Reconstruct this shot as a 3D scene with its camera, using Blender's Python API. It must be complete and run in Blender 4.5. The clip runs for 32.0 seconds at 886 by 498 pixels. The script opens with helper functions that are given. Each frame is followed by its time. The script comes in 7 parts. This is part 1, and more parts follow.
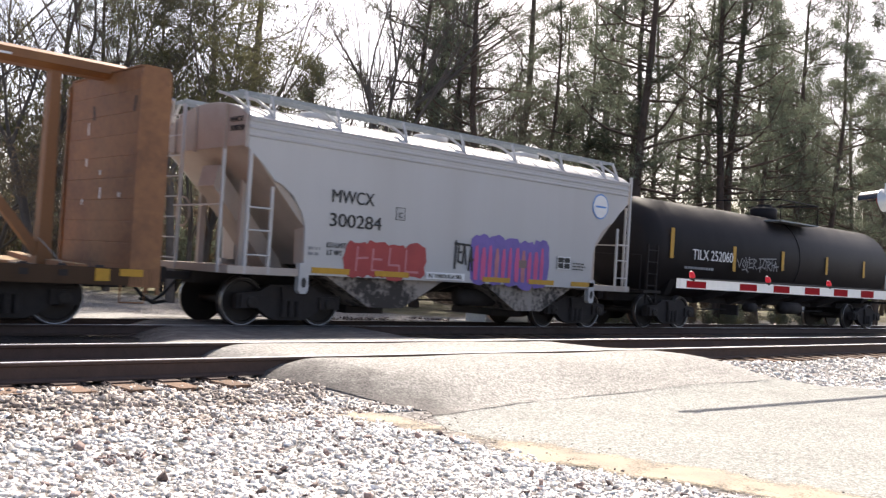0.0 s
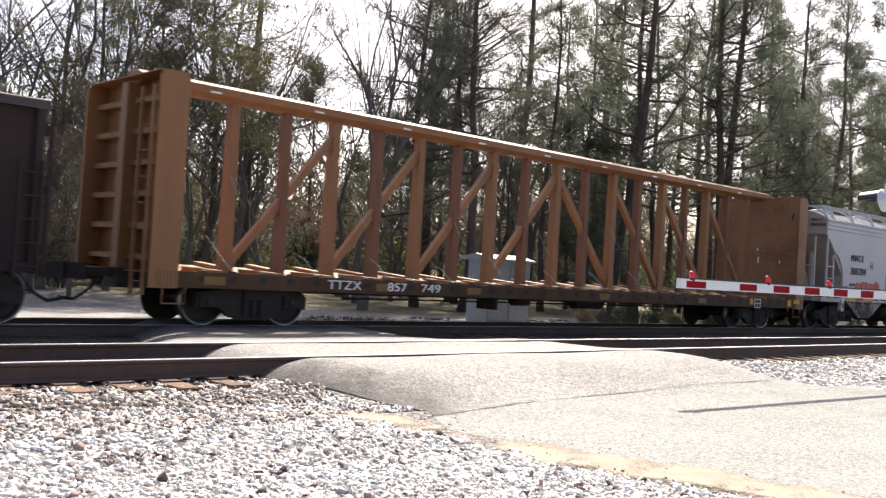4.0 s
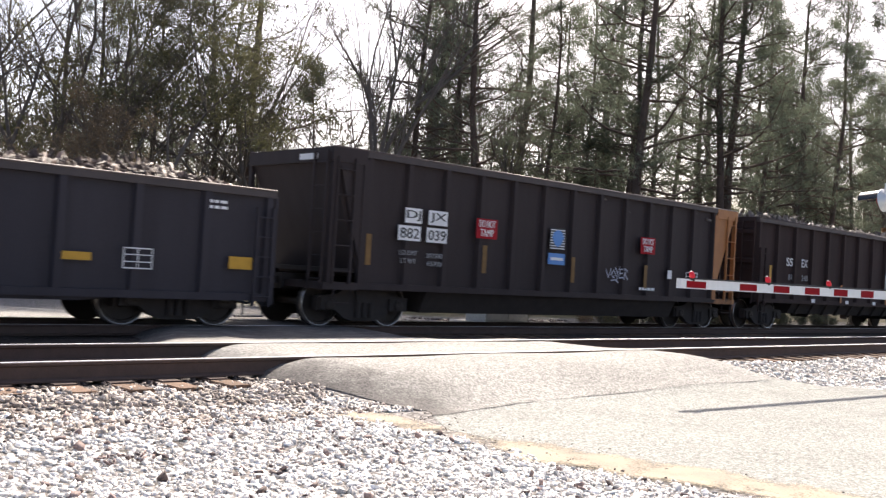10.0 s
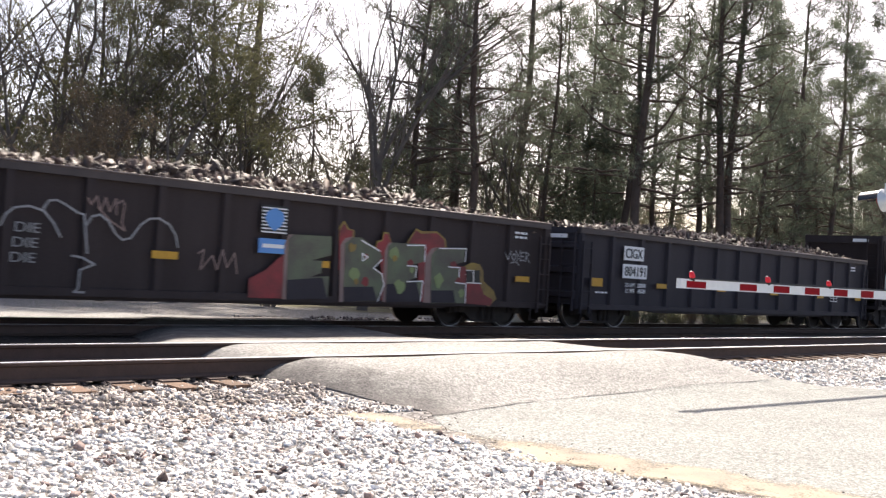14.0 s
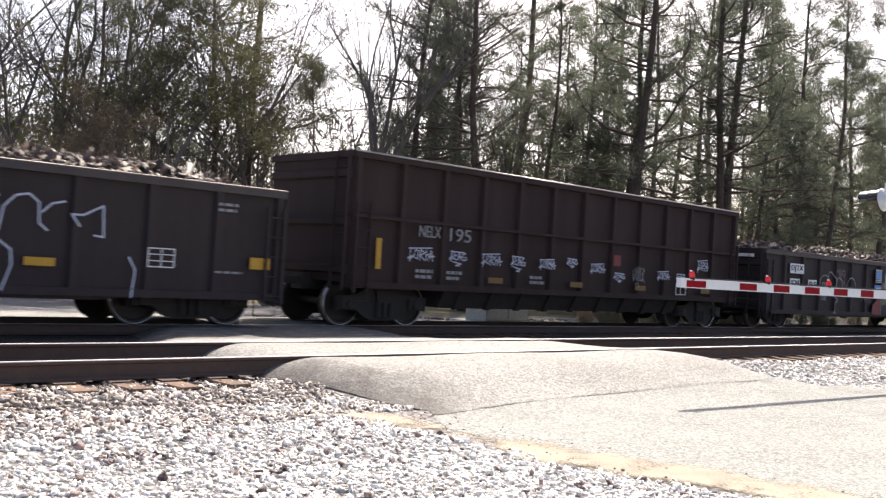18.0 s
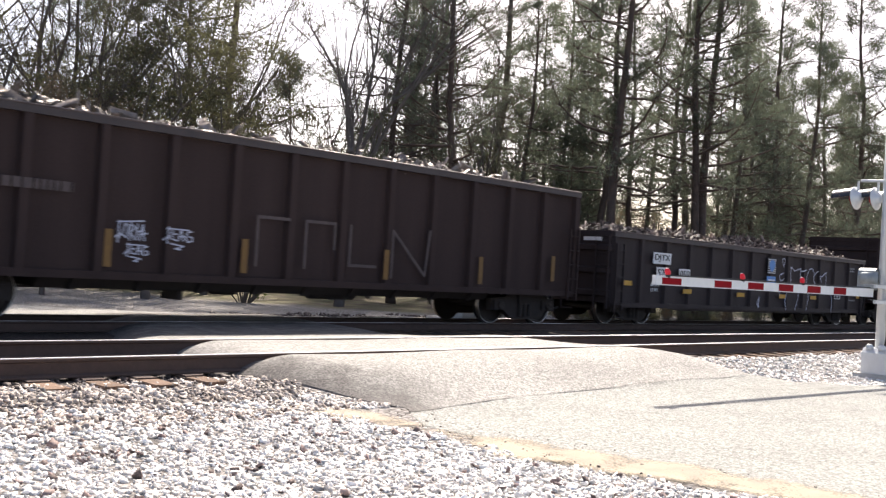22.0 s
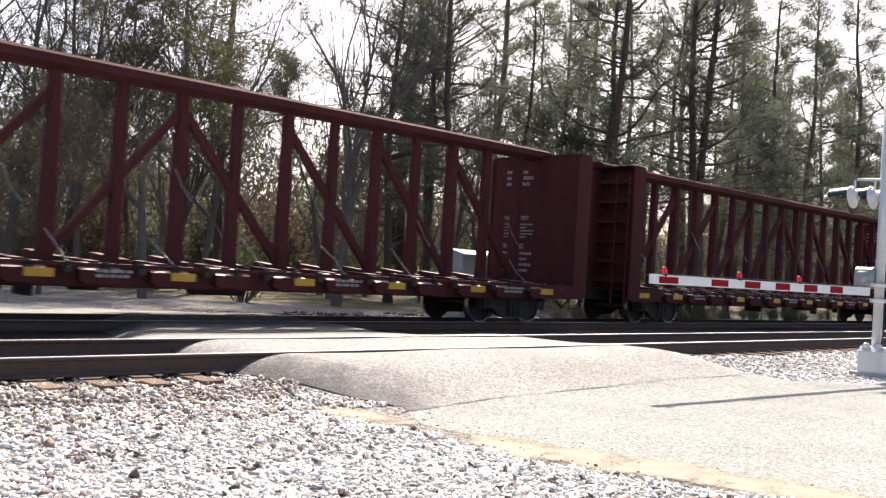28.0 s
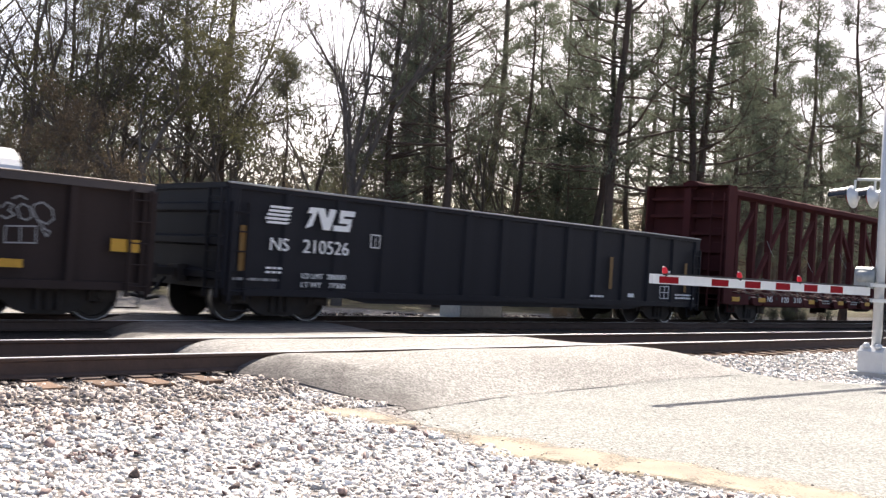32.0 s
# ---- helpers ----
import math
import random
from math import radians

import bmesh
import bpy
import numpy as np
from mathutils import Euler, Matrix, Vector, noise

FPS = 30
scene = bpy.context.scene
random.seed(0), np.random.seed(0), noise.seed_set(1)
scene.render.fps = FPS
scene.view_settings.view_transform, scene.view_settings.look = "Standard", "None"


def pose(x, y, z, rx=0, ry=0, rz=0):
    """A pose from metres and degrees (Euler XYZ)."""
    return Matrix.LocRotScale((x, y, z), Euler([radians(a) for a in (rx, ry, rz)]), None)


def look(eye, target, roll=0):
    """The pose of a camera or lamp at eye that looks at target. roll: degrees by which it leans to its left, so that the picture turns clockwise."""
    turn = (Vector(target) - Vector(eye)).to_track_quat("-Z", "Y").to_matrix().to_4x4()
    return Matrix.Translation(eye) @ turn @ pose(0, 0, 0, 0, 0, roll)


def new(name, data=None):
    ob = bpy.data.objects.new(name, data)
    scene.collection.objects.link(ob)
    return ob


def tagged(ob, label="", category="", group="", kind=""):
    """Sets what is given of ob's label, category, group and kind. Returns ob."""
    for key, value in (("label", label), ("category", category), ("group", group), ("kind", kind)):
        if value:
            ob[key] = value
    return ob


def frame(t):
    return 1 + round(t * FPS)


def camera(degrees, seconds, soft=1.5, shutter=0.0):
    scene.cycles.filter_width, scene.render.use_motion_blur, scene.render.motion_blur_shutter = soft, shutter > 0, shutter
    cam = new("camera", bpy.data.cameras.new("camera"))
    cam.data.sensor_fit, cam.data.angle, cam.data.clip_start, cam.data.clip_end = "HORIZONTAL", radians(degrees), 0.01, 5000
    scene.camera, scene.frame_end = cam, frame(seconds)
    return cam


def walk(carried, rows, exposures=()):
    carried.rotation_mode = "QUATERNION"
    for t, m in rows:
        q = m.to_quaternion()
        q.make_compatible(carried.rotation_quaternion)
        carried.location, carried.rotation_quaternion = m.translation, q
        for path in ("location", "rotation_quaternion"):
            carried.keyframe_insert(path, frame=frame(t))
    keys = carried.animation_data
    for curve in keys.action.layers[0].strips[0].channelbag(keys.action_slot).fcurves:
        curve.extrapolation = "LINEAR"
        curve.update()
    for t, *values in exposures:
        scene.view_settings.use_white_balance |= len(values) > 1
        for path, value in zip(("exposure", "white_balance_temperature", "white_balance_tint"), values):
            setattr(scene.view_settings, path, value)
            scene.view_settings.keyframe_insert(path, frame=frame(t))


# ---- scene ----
# A freight train on the farther of two tracks passes a road crossing with a lowered gate.
# x runs along the tracks (the way the train goes), y away from the camera, z = 0 at the train's rail heads.
EYE = (0.0, 0.0, 1.27)


def aim(yaw, pitch, roll):
    """The camera's pose: yaw in degrees from +y towards +x."""
    a, b = radians(yaw), radians(pitch)
    way = Vector((math.sin(a) * math.cos(b), math.cos(a) * math.cos(b), math.sin(b)))
    return look(EYE, Vector(EYE) + way * 10, roll)


cam = camera(49.4, 32.0, soft=1.3, shutter=0.3)
walk(cam, [(t, aim(*a)) for t, a in (
    (0.0, (43.347, 1.235, 3.47)), (8.0, (43.347, 1.235, 3.47)), (16.0, (43.347, 1.235, 3.47)), (17.5, (43.347, 1.225, 3.47)),
    (18.0, (43.348, 1.198, 3.47)), (18.5, (43.348, 1.198, 3.46)), (19.0, (43.357, 1.123, 3.40)), (19.5, (44.583, 1.032, 3.37)),
    (20.0, (45.422, 1.031, 3.40)), (20.5, (45.312, 1.053, 3.44)), (21.0, (44.992, 1.065, 3.475)), (21.5, (44.785, 1.115, 3.48)),
    (22.0, (44.724, 1.109, 3.53)), (22.5, (44.770, 1.099, 3.515)), (23.0, (44.834, 1.085, 3.50)), (23.5, (44.866, 1.085, 3.51)),
    (24.0, (44.882, 1.075, 3.50)), (25.0, (44.893, 1.065, 3.51)), (28.0, (44.897, 1.056, 3.51)), (30.0, (44.900, 1.048, 3.51)), (32.0, (44.893, 1.046, 3.51)))], ((0.0, 0.85, 7000, 14.0), (32.0, 0.85, 7000, 14.0)))

# ---- light ----
SUN_YAW, SUN_UP = 53.0, 45.0
world = bpy.data.worlds.new("sky")
scene.world = world
world.use_nodes = True
wn = world.node_tree
sky = wn.nodes.new("ShaderNodeTexSky")
sky.sky_type = "NISHITA"
sky.sun_disc = False
sky.sun_elevation, sky.sun_rotation = radians(SUN_UP), radians(SUN_YAW)
sky.air_density, sky.dust_density, sky.ozone_density = 0.7, 2.6, 0.4
wn.nodes["Background"].inputs[1].default_value = 0.145
wn.links.new(sky.outputs[0], wn.nodes["Background"].inputs[0])
sun = new("sun", bpy.data.lights.new("sun", "SUN"))
sun.data.energy, sun.data.angle, sun.data.color = 4.5, radians(0.55), (1.0, 0.965, 0.885)
sun.matrix_basis = look((0, 0, 40), Vector((0, 0, 40)) - Vector((math.sin(radians(SUN_YAW)) * math.cos(radians(SUN_UP)), math.cos(radians(SUN_YAW)) * math.cos(radians(SUN_UP)), math.sin(radians(SUN_UP)))))


# ---- materials ----
def mat(name, col, col2=None, rough=0.6, metal=0.0, scale=3.0, fine=40.0, bump=0.15, spread=0.5, random_tint=0.0, island=False, coat=0.0, spec=0.5, streak=False, trans=0.0, dark=0.6):
    """A painted, mineral or living surface: two colours mixed by a coarse and a fine noise, with fine relief."""
    m = bpy.data.materials.new(name)
    m.use_nodes = True
    nt = m.node_tree
    N, L = nt.nodes, nt.links
    b = N["Principled BSDF"]
    b.inputs["Roughness"].default_value, b.inputs["Metallic"].default_value = rough, metal
    b.inputs["Specular IOR Level"].default_value = spec
    b.inputs["Coat Weight"].default_value = coat
    tc = N.new("ShaderNodeTexCoord")
    src = tc.outputs["Object"]
    if streak:
        mp = N.new("ShaderNodeMapping")
        mp.inputs["Scale"].default_value = (1.0, 1.0, 0.12)
        L.new(src, mp.inputs[0])
        src = mp.outputs[0]
    n1, n2 = N.new("ShaderNodeTexNoise"), N.new("ShaderNodeTexNoise")
    n1.inputs["Scale"].default_value, n2.inputs["Scale"].default_value = scale, fine
    n1.inputs["Detail"].default_value = 5
    n2.inputs["Detail"].default_value = 3
    L.new(src, n1.inputs[0])
    L.new(tc.outputs["Object"], n2.inputs[0])
    col2 = col2 or tuple(c * dark for c in col)
    ramp = N.new("ShaderNodeValToRGB")
    ramp.color_ramp.elements[0].position, ramp.color_ramp.elements[1].position = 0.5 - spread / 2, 0.5 + spread / 2
    ramp.color_ramp.elements[0].color, ramp.color_ramp.elements[1].color = (*col2, 1), (*col, 1)
    mixv = N.new("ShaderNodeMath")
    mixv.operation = "MULTIPLY_ADD"
    mixv.inputs[1].default_value = 0.35
    half = N.new("ShaderNodeMath")
    half.operation = "MULTIPLY"
    half.inputs[1].default_value = 0.65
    L.new(n1.outputs[0], half.inputs[0])
    L.new(n2.outputs[0], mixv.inputs[0])
    L.new(half.outputs[0], mixv.inputs[2])
    L.new(mixv.outputs[0], ramp.inputs[0])
    out = ramp.outputs[0]
    if random_tint:
        src2 = N.new("ShaderNodeNewGeometry").outputs["Random Per Island"] if island else N.new("ShaderNodeObjectInfo").outputs["Random"]
        hsv = N.new("ShaderNodeHueSaturation")
        mr = N.new("ShaderNodeMapRange")
        mr.inputs[3].default_value, mr.inputs[4].default_value = 1 - random_tint, 1 + random_tint
        L.new(src2, mr.inputs[0])
        L.new(mr.outputs[0], hsv.inputs["Value"])
        L.new(out, hsv.inputs["Color"])
        out = hsv.outputs[0]
    L.new(out, b.inputs["Base Color"])
    if bump:
        bp = N.new("ShaderNodeBump")
        bp.inputs["Strength"].default_value, bp.inputs["Distance"].default_value = bump, 0.01
        L.new(n2.outputs[0], bp.inputs["Height"])
        L.new(bp.outputs[0], b.inputs["Normal"])
    if trans:
        b.inputs["Transmission Weight"].default_value = 0.0
        tr = N.new("ShaderNodeBsdfTranslucent")
        L.new(out, tr.inputs[0])
        mx = N.new("ShaderNodeMixShader")
        mx.inputs[0].default_value = trans
        L.new(b.outputs[0], mx.inputs[1])
        L.new(tr.outputs[0], mx.inputs[2])
        L.new(mx.outputs[0], N["Material Output"].inputs[0])
    return m


def asphalt(name, col, col2):
    """Worn asphalt: patches at a metre's scale, and stones of the mix showing as lighter and darker specks."""
    m = mat(name, col, col2, rough=0.85, scale=0.9, fine=14, bump=0, spread=0.6)
    N, L = m.node_tree.nodes, m.node_tree.links
    b = N["Principled BSDF"]
    tc = N.new("ShaderNodeTexCoord")
    vor = N.new("ShaderNodeTexVoronoi")
    vor.inputs["Scale"].default_value = 55
    L.new(tc.outputs["Object"], vor.inputs[0])
    sep = N.new("ShaderNodeSeparateColor")
    L.new(vor.outputs["Color"], sep.inputs[0])
    mr = N.new("ShaderNodeMapRange")
    mr.inputs[3].default_value, mr.inputs[4].default_value = 0.5, 1.5
    L.new(sep.outputs[0], mr.inputs[0])
    hsv = N.new("ShaderNodeHueSaturation")
    old = b.inputs["Base Color"].links[0].from_socket
    L.new(old, hsv.inputs["Color"])
    L.new(mr.outputs[0], hsv.inputs["Value"])
    L.new(hsv.outputs[0], b.inputs["Base Color"])
    bp = N.new("ShaderNodeBump")
    bp.inputs["Strength"].default_value, bp.inputs["Distance"].default_value = 0.8, 0.012
    L.new(sep.outputs[0], bp.inputs["Height"])
    L.new(bp.outputs[0], b.inputs["Normal"])
    return m


def glow(name, col, strength):
    m = bpy.data.materials.new(name)
    m.use_nodes = True
    b = m.node_tree.nodes["Principled BSDF"]
    b.inputs["Base Color"].default_value = (*col, 1)
    b.inputs["Emission Color"].default_value = (*col, 1)
    b.inputs["Emission Strength"].default_value = strength
    return m


M_RAILTOP = mat("polished_rail_steel", (0.85, 0.85, 0.85), rough=0.48, metal=1.0, bump=0.02, dark=0.8)
M_RAIL = mat("rusty_rail_side", (0.10, 0.064, 0.052), rough=0.85, scale=6)
M_TIE = mat("creosote_timber", (0.24, 0.15, 0.10), (0.10, 0.06, 0.04), rough=0.9, scale=4, fine=60, bump=0.4, random_tint=0.35)
M_STEEL = mat("dirty_running_gear_steel", (0.040, 0.031, 0.028), (0.018, 0.014, 0.013), rough=0.8, scale=5)
M_WHEEL = mat("wheel_steel", (0.042, 0.033, 0.029), rough=0.6, metal=0.3, scale=6)
M_TREAD = mat("worn_wheel_tread", (0.5, 0.48, 0.46), rough=0.35, metal=1.0)
M_BLACK = mat("black_gondola_paint", (0.056, 0.044, 0.045), (0.034, 0.026, 0.026), spec=0.15, rough=0.6, streak=True, scale=2.5)
M_BROWNBLACK = mat("rust_stained_dark_gondola_paint", (0.062, 0.042, 0.039), (0.034, 0.023, 0.022), spec=0.12, rough=0.7, streak=True, scale=2.0)
M_BLUEGREY = mat("blue_grey_gondola_paint", (0.054, 0.049, 0.058), (0.036, 0.032, 0.038), spec=0.15, rough=0.6, streak=True, scale=2.0)
M_NSBLACK = mat("fresh_black_gondola_paint", (0.021, 0.021, 0.027), (0.014, 0.014, 0.018), spec=0.12, rough=0.5, streak=True, scale=2.0)
M_RUSTBROWN = mat("brown_gondola_paint", (0.047, 0.032, 0.030), (0.028, 0.020, 0.019), spec=0.15, rough=0.7, streak=True, scale=2.0)
M_YELLOW = mat("yellow_ochre_car_paint", (0.33, 0.148, 0.05), (0.19, 0.078, 0.031), rough=0.55, streak=True, scale=2.0)
M_TAN = mat("faded_tan_panel_paint", (0.36, 0.165, 0.066), (0.15, 0.066, 0.034), rough=0.6, scale=1.1, fine=9, spread=0.4)
M_RED = mat("oxide_red_car_paint", (0.10, 0.030, 0.030), (0.056, 0.021, 0.021), spec=0.08, rough=0.85, streak=True, scale=2.0)
# paler tones for deck tops: the sunlight on them is put into the colour
M_SUNTOPRED = mat("worn_pinkish_steel", (0.36, 0.23, 0.20), (0.16, 0.07, 0.065), rough=0.5, scale=3, fine=20)
M_SUNTOPOCHRE = mat("worn_ochre_steel", (0.45, 0.30, 0.14), (0.24, 0.13, 0.06), rough=0.5, scale=3, fine=20)
M_DARKOCHRE = mat("rust_stained_ochre_paint", (0.25, 0.10, 0.04), (0.10, 0.042, 0.022), rough=0.6, streak=True, scale=2.0)
M_WHITEGREY = mat("light_grey_hopper_paint", (0.56, 0.56, 0.57), (0.43, 0.42, 0.41), rough=0.45, streak=True, scale=1.2, spread=0.8)
M_DIRTYGREY = mat("dusty_grey_hopper_end_paint", (0.50, 0.44, 0.39), (0.34, 0.28, 0.24), rough=0.6, scale=1.5)
M_TANK = mat("black_tank_paint", (0.024, 0.021, 0.022), (0.014, 0.012, 0.013), spec=0.18, rough=0.58, scale=2.0, streak=True)
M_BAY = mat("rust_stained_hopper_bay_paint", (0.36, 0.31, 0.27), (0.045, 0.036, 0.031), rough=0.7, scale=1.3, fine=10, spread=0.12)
M_ORANGE = mat("orange_end_sheet_paint", (0.48, 0.21, 0.07), (0.30, 0.12, 0.045), rough=0.6, scale=2.0)
M_WHITE = mat("white_stencil_paint", (0.88, 0.88, 0.88), rough=0.6, dark=0.88, scale=8)
M_GHOST = mat("worn_white_stencil_paint", (0.36, 0.36, 0.37), rough=0.7, dark=0.6, scale=8)
M_FAINT = mat("almost_worn_off_lettering", (0.12, 0.09, 0.085), (0.06, 0.045, 0.045), rough=0.7, scale=9)
M_INK = mat("black_stencil_paint", (0.03, 0.03, 0.03), rough=0.6)
M_REFLECT = mat("yellow_reflector_sheeting", (0.62, 0.33, 0.025), rough=0.5, dark=0.75, scale=10)
M_REFLDIM = mat("weathered_yellow_reflector", (0.24, 0.125, 0.03), rough=0.6, dark=0.6, scale=10)
M_SIGNRED = mat("red_sign_paint", (0.42, 0.02, 0.03), rough=0.6, spec=0.1, dark=0.8)
M_SIGNBLUE = mat("blue_sign_paint", (0.10, 0.30, 0.68), rough=0.5, dark=0.85)
M_TAGRED = mat("red_spray_paint", (0.45, 0.06, 0.055), (0.30, 0.035, 0.04), rough=0.5)
M_TAGPURPLE = mat("purple_spray_paint", (0.22, 0.14, 0.48), (0.12, 0.09, 0.33), rough=0.5)
M_TAGPINK = mat("pink_spray_paint", (0.66, 0.10, 0.30), (0.55, 0.08, 0.2), rough=0.5)
M_TAGROSE = mat("rose_spray_paint", (0.58, 0.24, 0.26), (0.42, 0.12, 0.15), rough=0.5)
M_TAGGREEN = mat("green_spray_paint", (0.13, 0.16, 0.095), (0.095, 0.085, 0.07), rough=0.6, scale=2.2, spread=0.25)
M_OCHRE = mat("ochre_spray_paint", (0.30, 0.21, 0.045), (0.16, 0.10, 0.04), rough=0.6, scale=2.5, spread=0.3)
M_FLAMERED = mat("faded_red_spray_paint", (0.30, 0.035, 0.04), (0.13, 0.03, 0.03), rough=0.6, scale=1.8, spread=0.25)
M_TAGLIME = mat("lime_spray_paint", (0.24, 0.31, 0.13), (0.15, 0.20, 0.08), rough=0.5)
M_TAGWHITE = mat("pale_blue_spray_paint", (0.55, 0.58, 0.70), rough=0.5, dark=0.8)
M_SCRAP = mat("shredded_scrap_steel", (0.15, 0.098, 0.078), (0.035, 0.024, 0.02), rough=0.55, metal=0.0, scale=4, fine=30, random_tint=0.7, island=True)
M_BRIGHTSCRAP = mat("mixed_bright_scrap", (0.32, 0.28, 0.25), (0.07, 0.05, 0.042), rough=0.4, metal=0.45, scale=5, random_tint=0.75, island=True)
M_STONE = mat("granite_ballast_stone", (0.90, 0.875, 0.84), (0.68, 0.63, 0.59), rough=0.75, scale=1.1, fine=90, bump=0.3, spread=0.35, random_tint=0.45, island=True)
M_OLDROAD = asphalt("old_sun_bleached_asphalt", (0.318, 0.322, 0.300), (0.222, 0.224, 0.208))
M_NEWROAD = asphalt("grey_crossing_asphalt", (0.370, 0.360, 0.335), (0.240, 0.228, 0.212))


def paint_road_shade(m, dark):
    """Paints shade into the asphalt's colour by a mesh attribute and a noise."""
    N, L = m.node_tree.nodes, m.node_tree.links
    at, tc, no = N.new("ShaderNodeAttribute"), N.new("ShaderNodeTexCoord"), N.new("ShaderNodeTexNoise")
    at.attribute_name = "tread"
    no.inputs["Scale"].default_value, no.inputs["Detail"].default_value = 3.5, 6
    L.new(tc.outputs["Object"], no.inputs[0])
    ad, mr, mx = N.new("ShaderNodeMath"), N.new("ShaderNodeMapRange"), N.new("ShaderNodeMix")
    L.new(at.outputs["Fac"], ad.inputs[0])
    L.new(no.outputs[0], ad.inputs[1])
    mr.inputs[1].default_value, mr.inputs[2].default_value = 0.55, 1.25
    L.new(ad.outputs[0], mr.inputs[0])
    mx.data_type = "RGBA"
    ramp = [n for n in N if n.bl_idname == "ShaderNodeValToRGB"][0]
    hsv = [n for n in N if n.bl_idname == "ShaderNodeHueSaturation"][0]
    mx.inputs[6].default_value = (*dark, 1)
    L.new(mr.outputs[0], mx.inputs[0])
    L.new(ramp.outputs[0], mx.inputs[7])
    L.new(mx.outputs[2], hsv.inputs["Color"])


paint_road_shade(M_NEWROAD, (0.100, 0.090, 0.085))
M_SILL = mat("brown_sill_paint", (0.11, 0.062, 0.035), (0.055, 0.034, 0.022), rough=0.7, streak=True, scale=2.0, spec=0.15)
M_DARKSTONE = mat("oily_ballast_stone", (0.12, 0.092, 0.082), (0.05, 0.039, 0.035), rough=0.7, scale=1.1, fine=90, bump=0.3, random_tint=0.5, island=True)
M_RUSTSTONE = mat("rust_stained_ballast_stone", (0.62, 0.56, 0.51), (0.22, 0.17, 0.14), rough=0.8, scale=1.6, fine=90, bump=0.3, spread=0.3, random_tint=0.6, island=True)
M_BROWNSTONE = mat("brown_ballast_stone", (0.30, 0.22, 0.20), (0.10, 0.075, 0.07), rough=0.8, scale=1.5, fine=90, bump=0.3, random_tint=0.5, island=True)
M_PEACH = mat("pale_pink_spray_paint", (0.30, 0.21, 0.19), (0.17, 0.11, 0.10), rough=0.6)
M_SAND = mat("pale_yellow_sand", (0.50, 0.435, 0.325), (0.37, 0.31, 0.25), rough=0.95, spread=0.35, scale=5, fine=150, bump=0.4)


def thin_out(m):
    """Lets a film end in grains: its cover attribute against a fine noise."""
    N, L = m.node_tree.nodes, m.node_tree.links
    at = N.new("ShaderNodeAttribute")
    at.attribute_name = "cover"
    tc, no, ad, mr = N.new("ShaderNodeTexCoord"), N.new("ShaderNodeTexNoise"), N.new("ShaderNodeMath"), N.new("ShaderNodeMapRange")
    no.inputs["Scale"].default_value, no.inputs["Detail"].default_value = 45, 4
    L.new(tc.outputs["Object"], no.inputs[0])
    L.new(at.outputs["Fac"], ad.inputs[0])
    L.new(no.outputs[0], ad.inputs[1])
    mr.inputs[1].default_value, mr.inputs[2].default_value = 0.75, 1.25
    L.new(ad.outputs[0], mr.inputs[0])
    L.new(mr.outputs[0], N["Principled BSDF"].inputs["Alpha"])


thin_out(M_SAND)
M_CRACK = mat("tar_in_a_pavement_crack", (0.06, 0.055, 0.05), rough=0.8)
M_ALU = mat("silver_painted_aluminium", (0.66, 0.68, 0.70), rough=0.4, metal=0.25, dark=0.85, scale=6)
M_HOOD = mat("gloss_black_hood_paint", (0.015, 0.015, 0.016), rough=0.25, coat=0.4)
M_RIM = mat("rubbed_bare_rim_steel", (0.55, 0.53, 0.51), (0.25, 0.22, 0.20), rough=0.32, metal=0.9, scale=1.5, fine=12)
M_DULLRIM = mat("rubbed_rusty_rim_paint", (0.15, 0.112, 0.10), (0.07, 0.052, 0.048), rough=0.5, scale=1.5, fine=12)
M_RIMFACE = mat("brownish_rim_paint", (0.075, 0.056, 0.054), (0.04, 0.031, 0.03), rough=0.6, streak=True, scale=2.0)
M_GALV = mat("galvanised_steel", (0.36, 0.39, 0.40), rough=0.5, metal=0.4, scale=12)
M_GATEWHITE = mat("white_reflective_gate_sheeting", (0.82, 0.82, 0.82), rough=0.4, dark=0.88, scale=9)
M_GATERED = mat("red_reflective_gate_sheeting", (0.30, 0.003, 0.010), rough=0.6, dark=0.8, scale=9, spec=0.08)
M_LAMPRED = glow("lit_red_gate_lamp_glass", (0.45, 0.006, 0.02), 0.22)
M_CONCRETE = mat("pale_concrete", (0.55, 0.54, 0.52), rough=0.85, scale=4)
M_CABLE = mat("black_cable_rubber", (0.02, 0.02, 0.02), rough=0.6)
M_BARK = mat("pine_bark", (0.135, 0.094, 0.074), (0.06, 0.045, 0.039), rough=0.95, scale=3, fine=18, bump=0.8, random_tint=0.25)
M_BARKGREY = mat("grey_hardwood_bark", (0.16, 0.135, 0.115), (0.08, 0.066, 0.058), rough=0.95, scale=3, fine=25, bump=0.6, random_tint=0.25)
M_NEEDLE = mat("pine_needles", (0.148, 0.17, 0.122), (0.09, 0.105, 0.077), rough=0.6, scale=0.5, fine=6, bump=0, random_tint=0.3, trans=0.7)
M_LEAF = mat("olive_green_leaves", (0.15, 0.15, 0.07), (0.08, 0.075, 0.045), rough=0.6, scale=0.6, fine=5, bump=0, random_tint=0.25, trans=0.45)
M_DRYLEAF = mat("dry_brown_leaves", (0.19, 0.14, 0.09), (0.11, 0.085, 0.06), rough=0.7, scale=0.6, fine=5, bump=0, random_tint=0.2, trans=0.5)
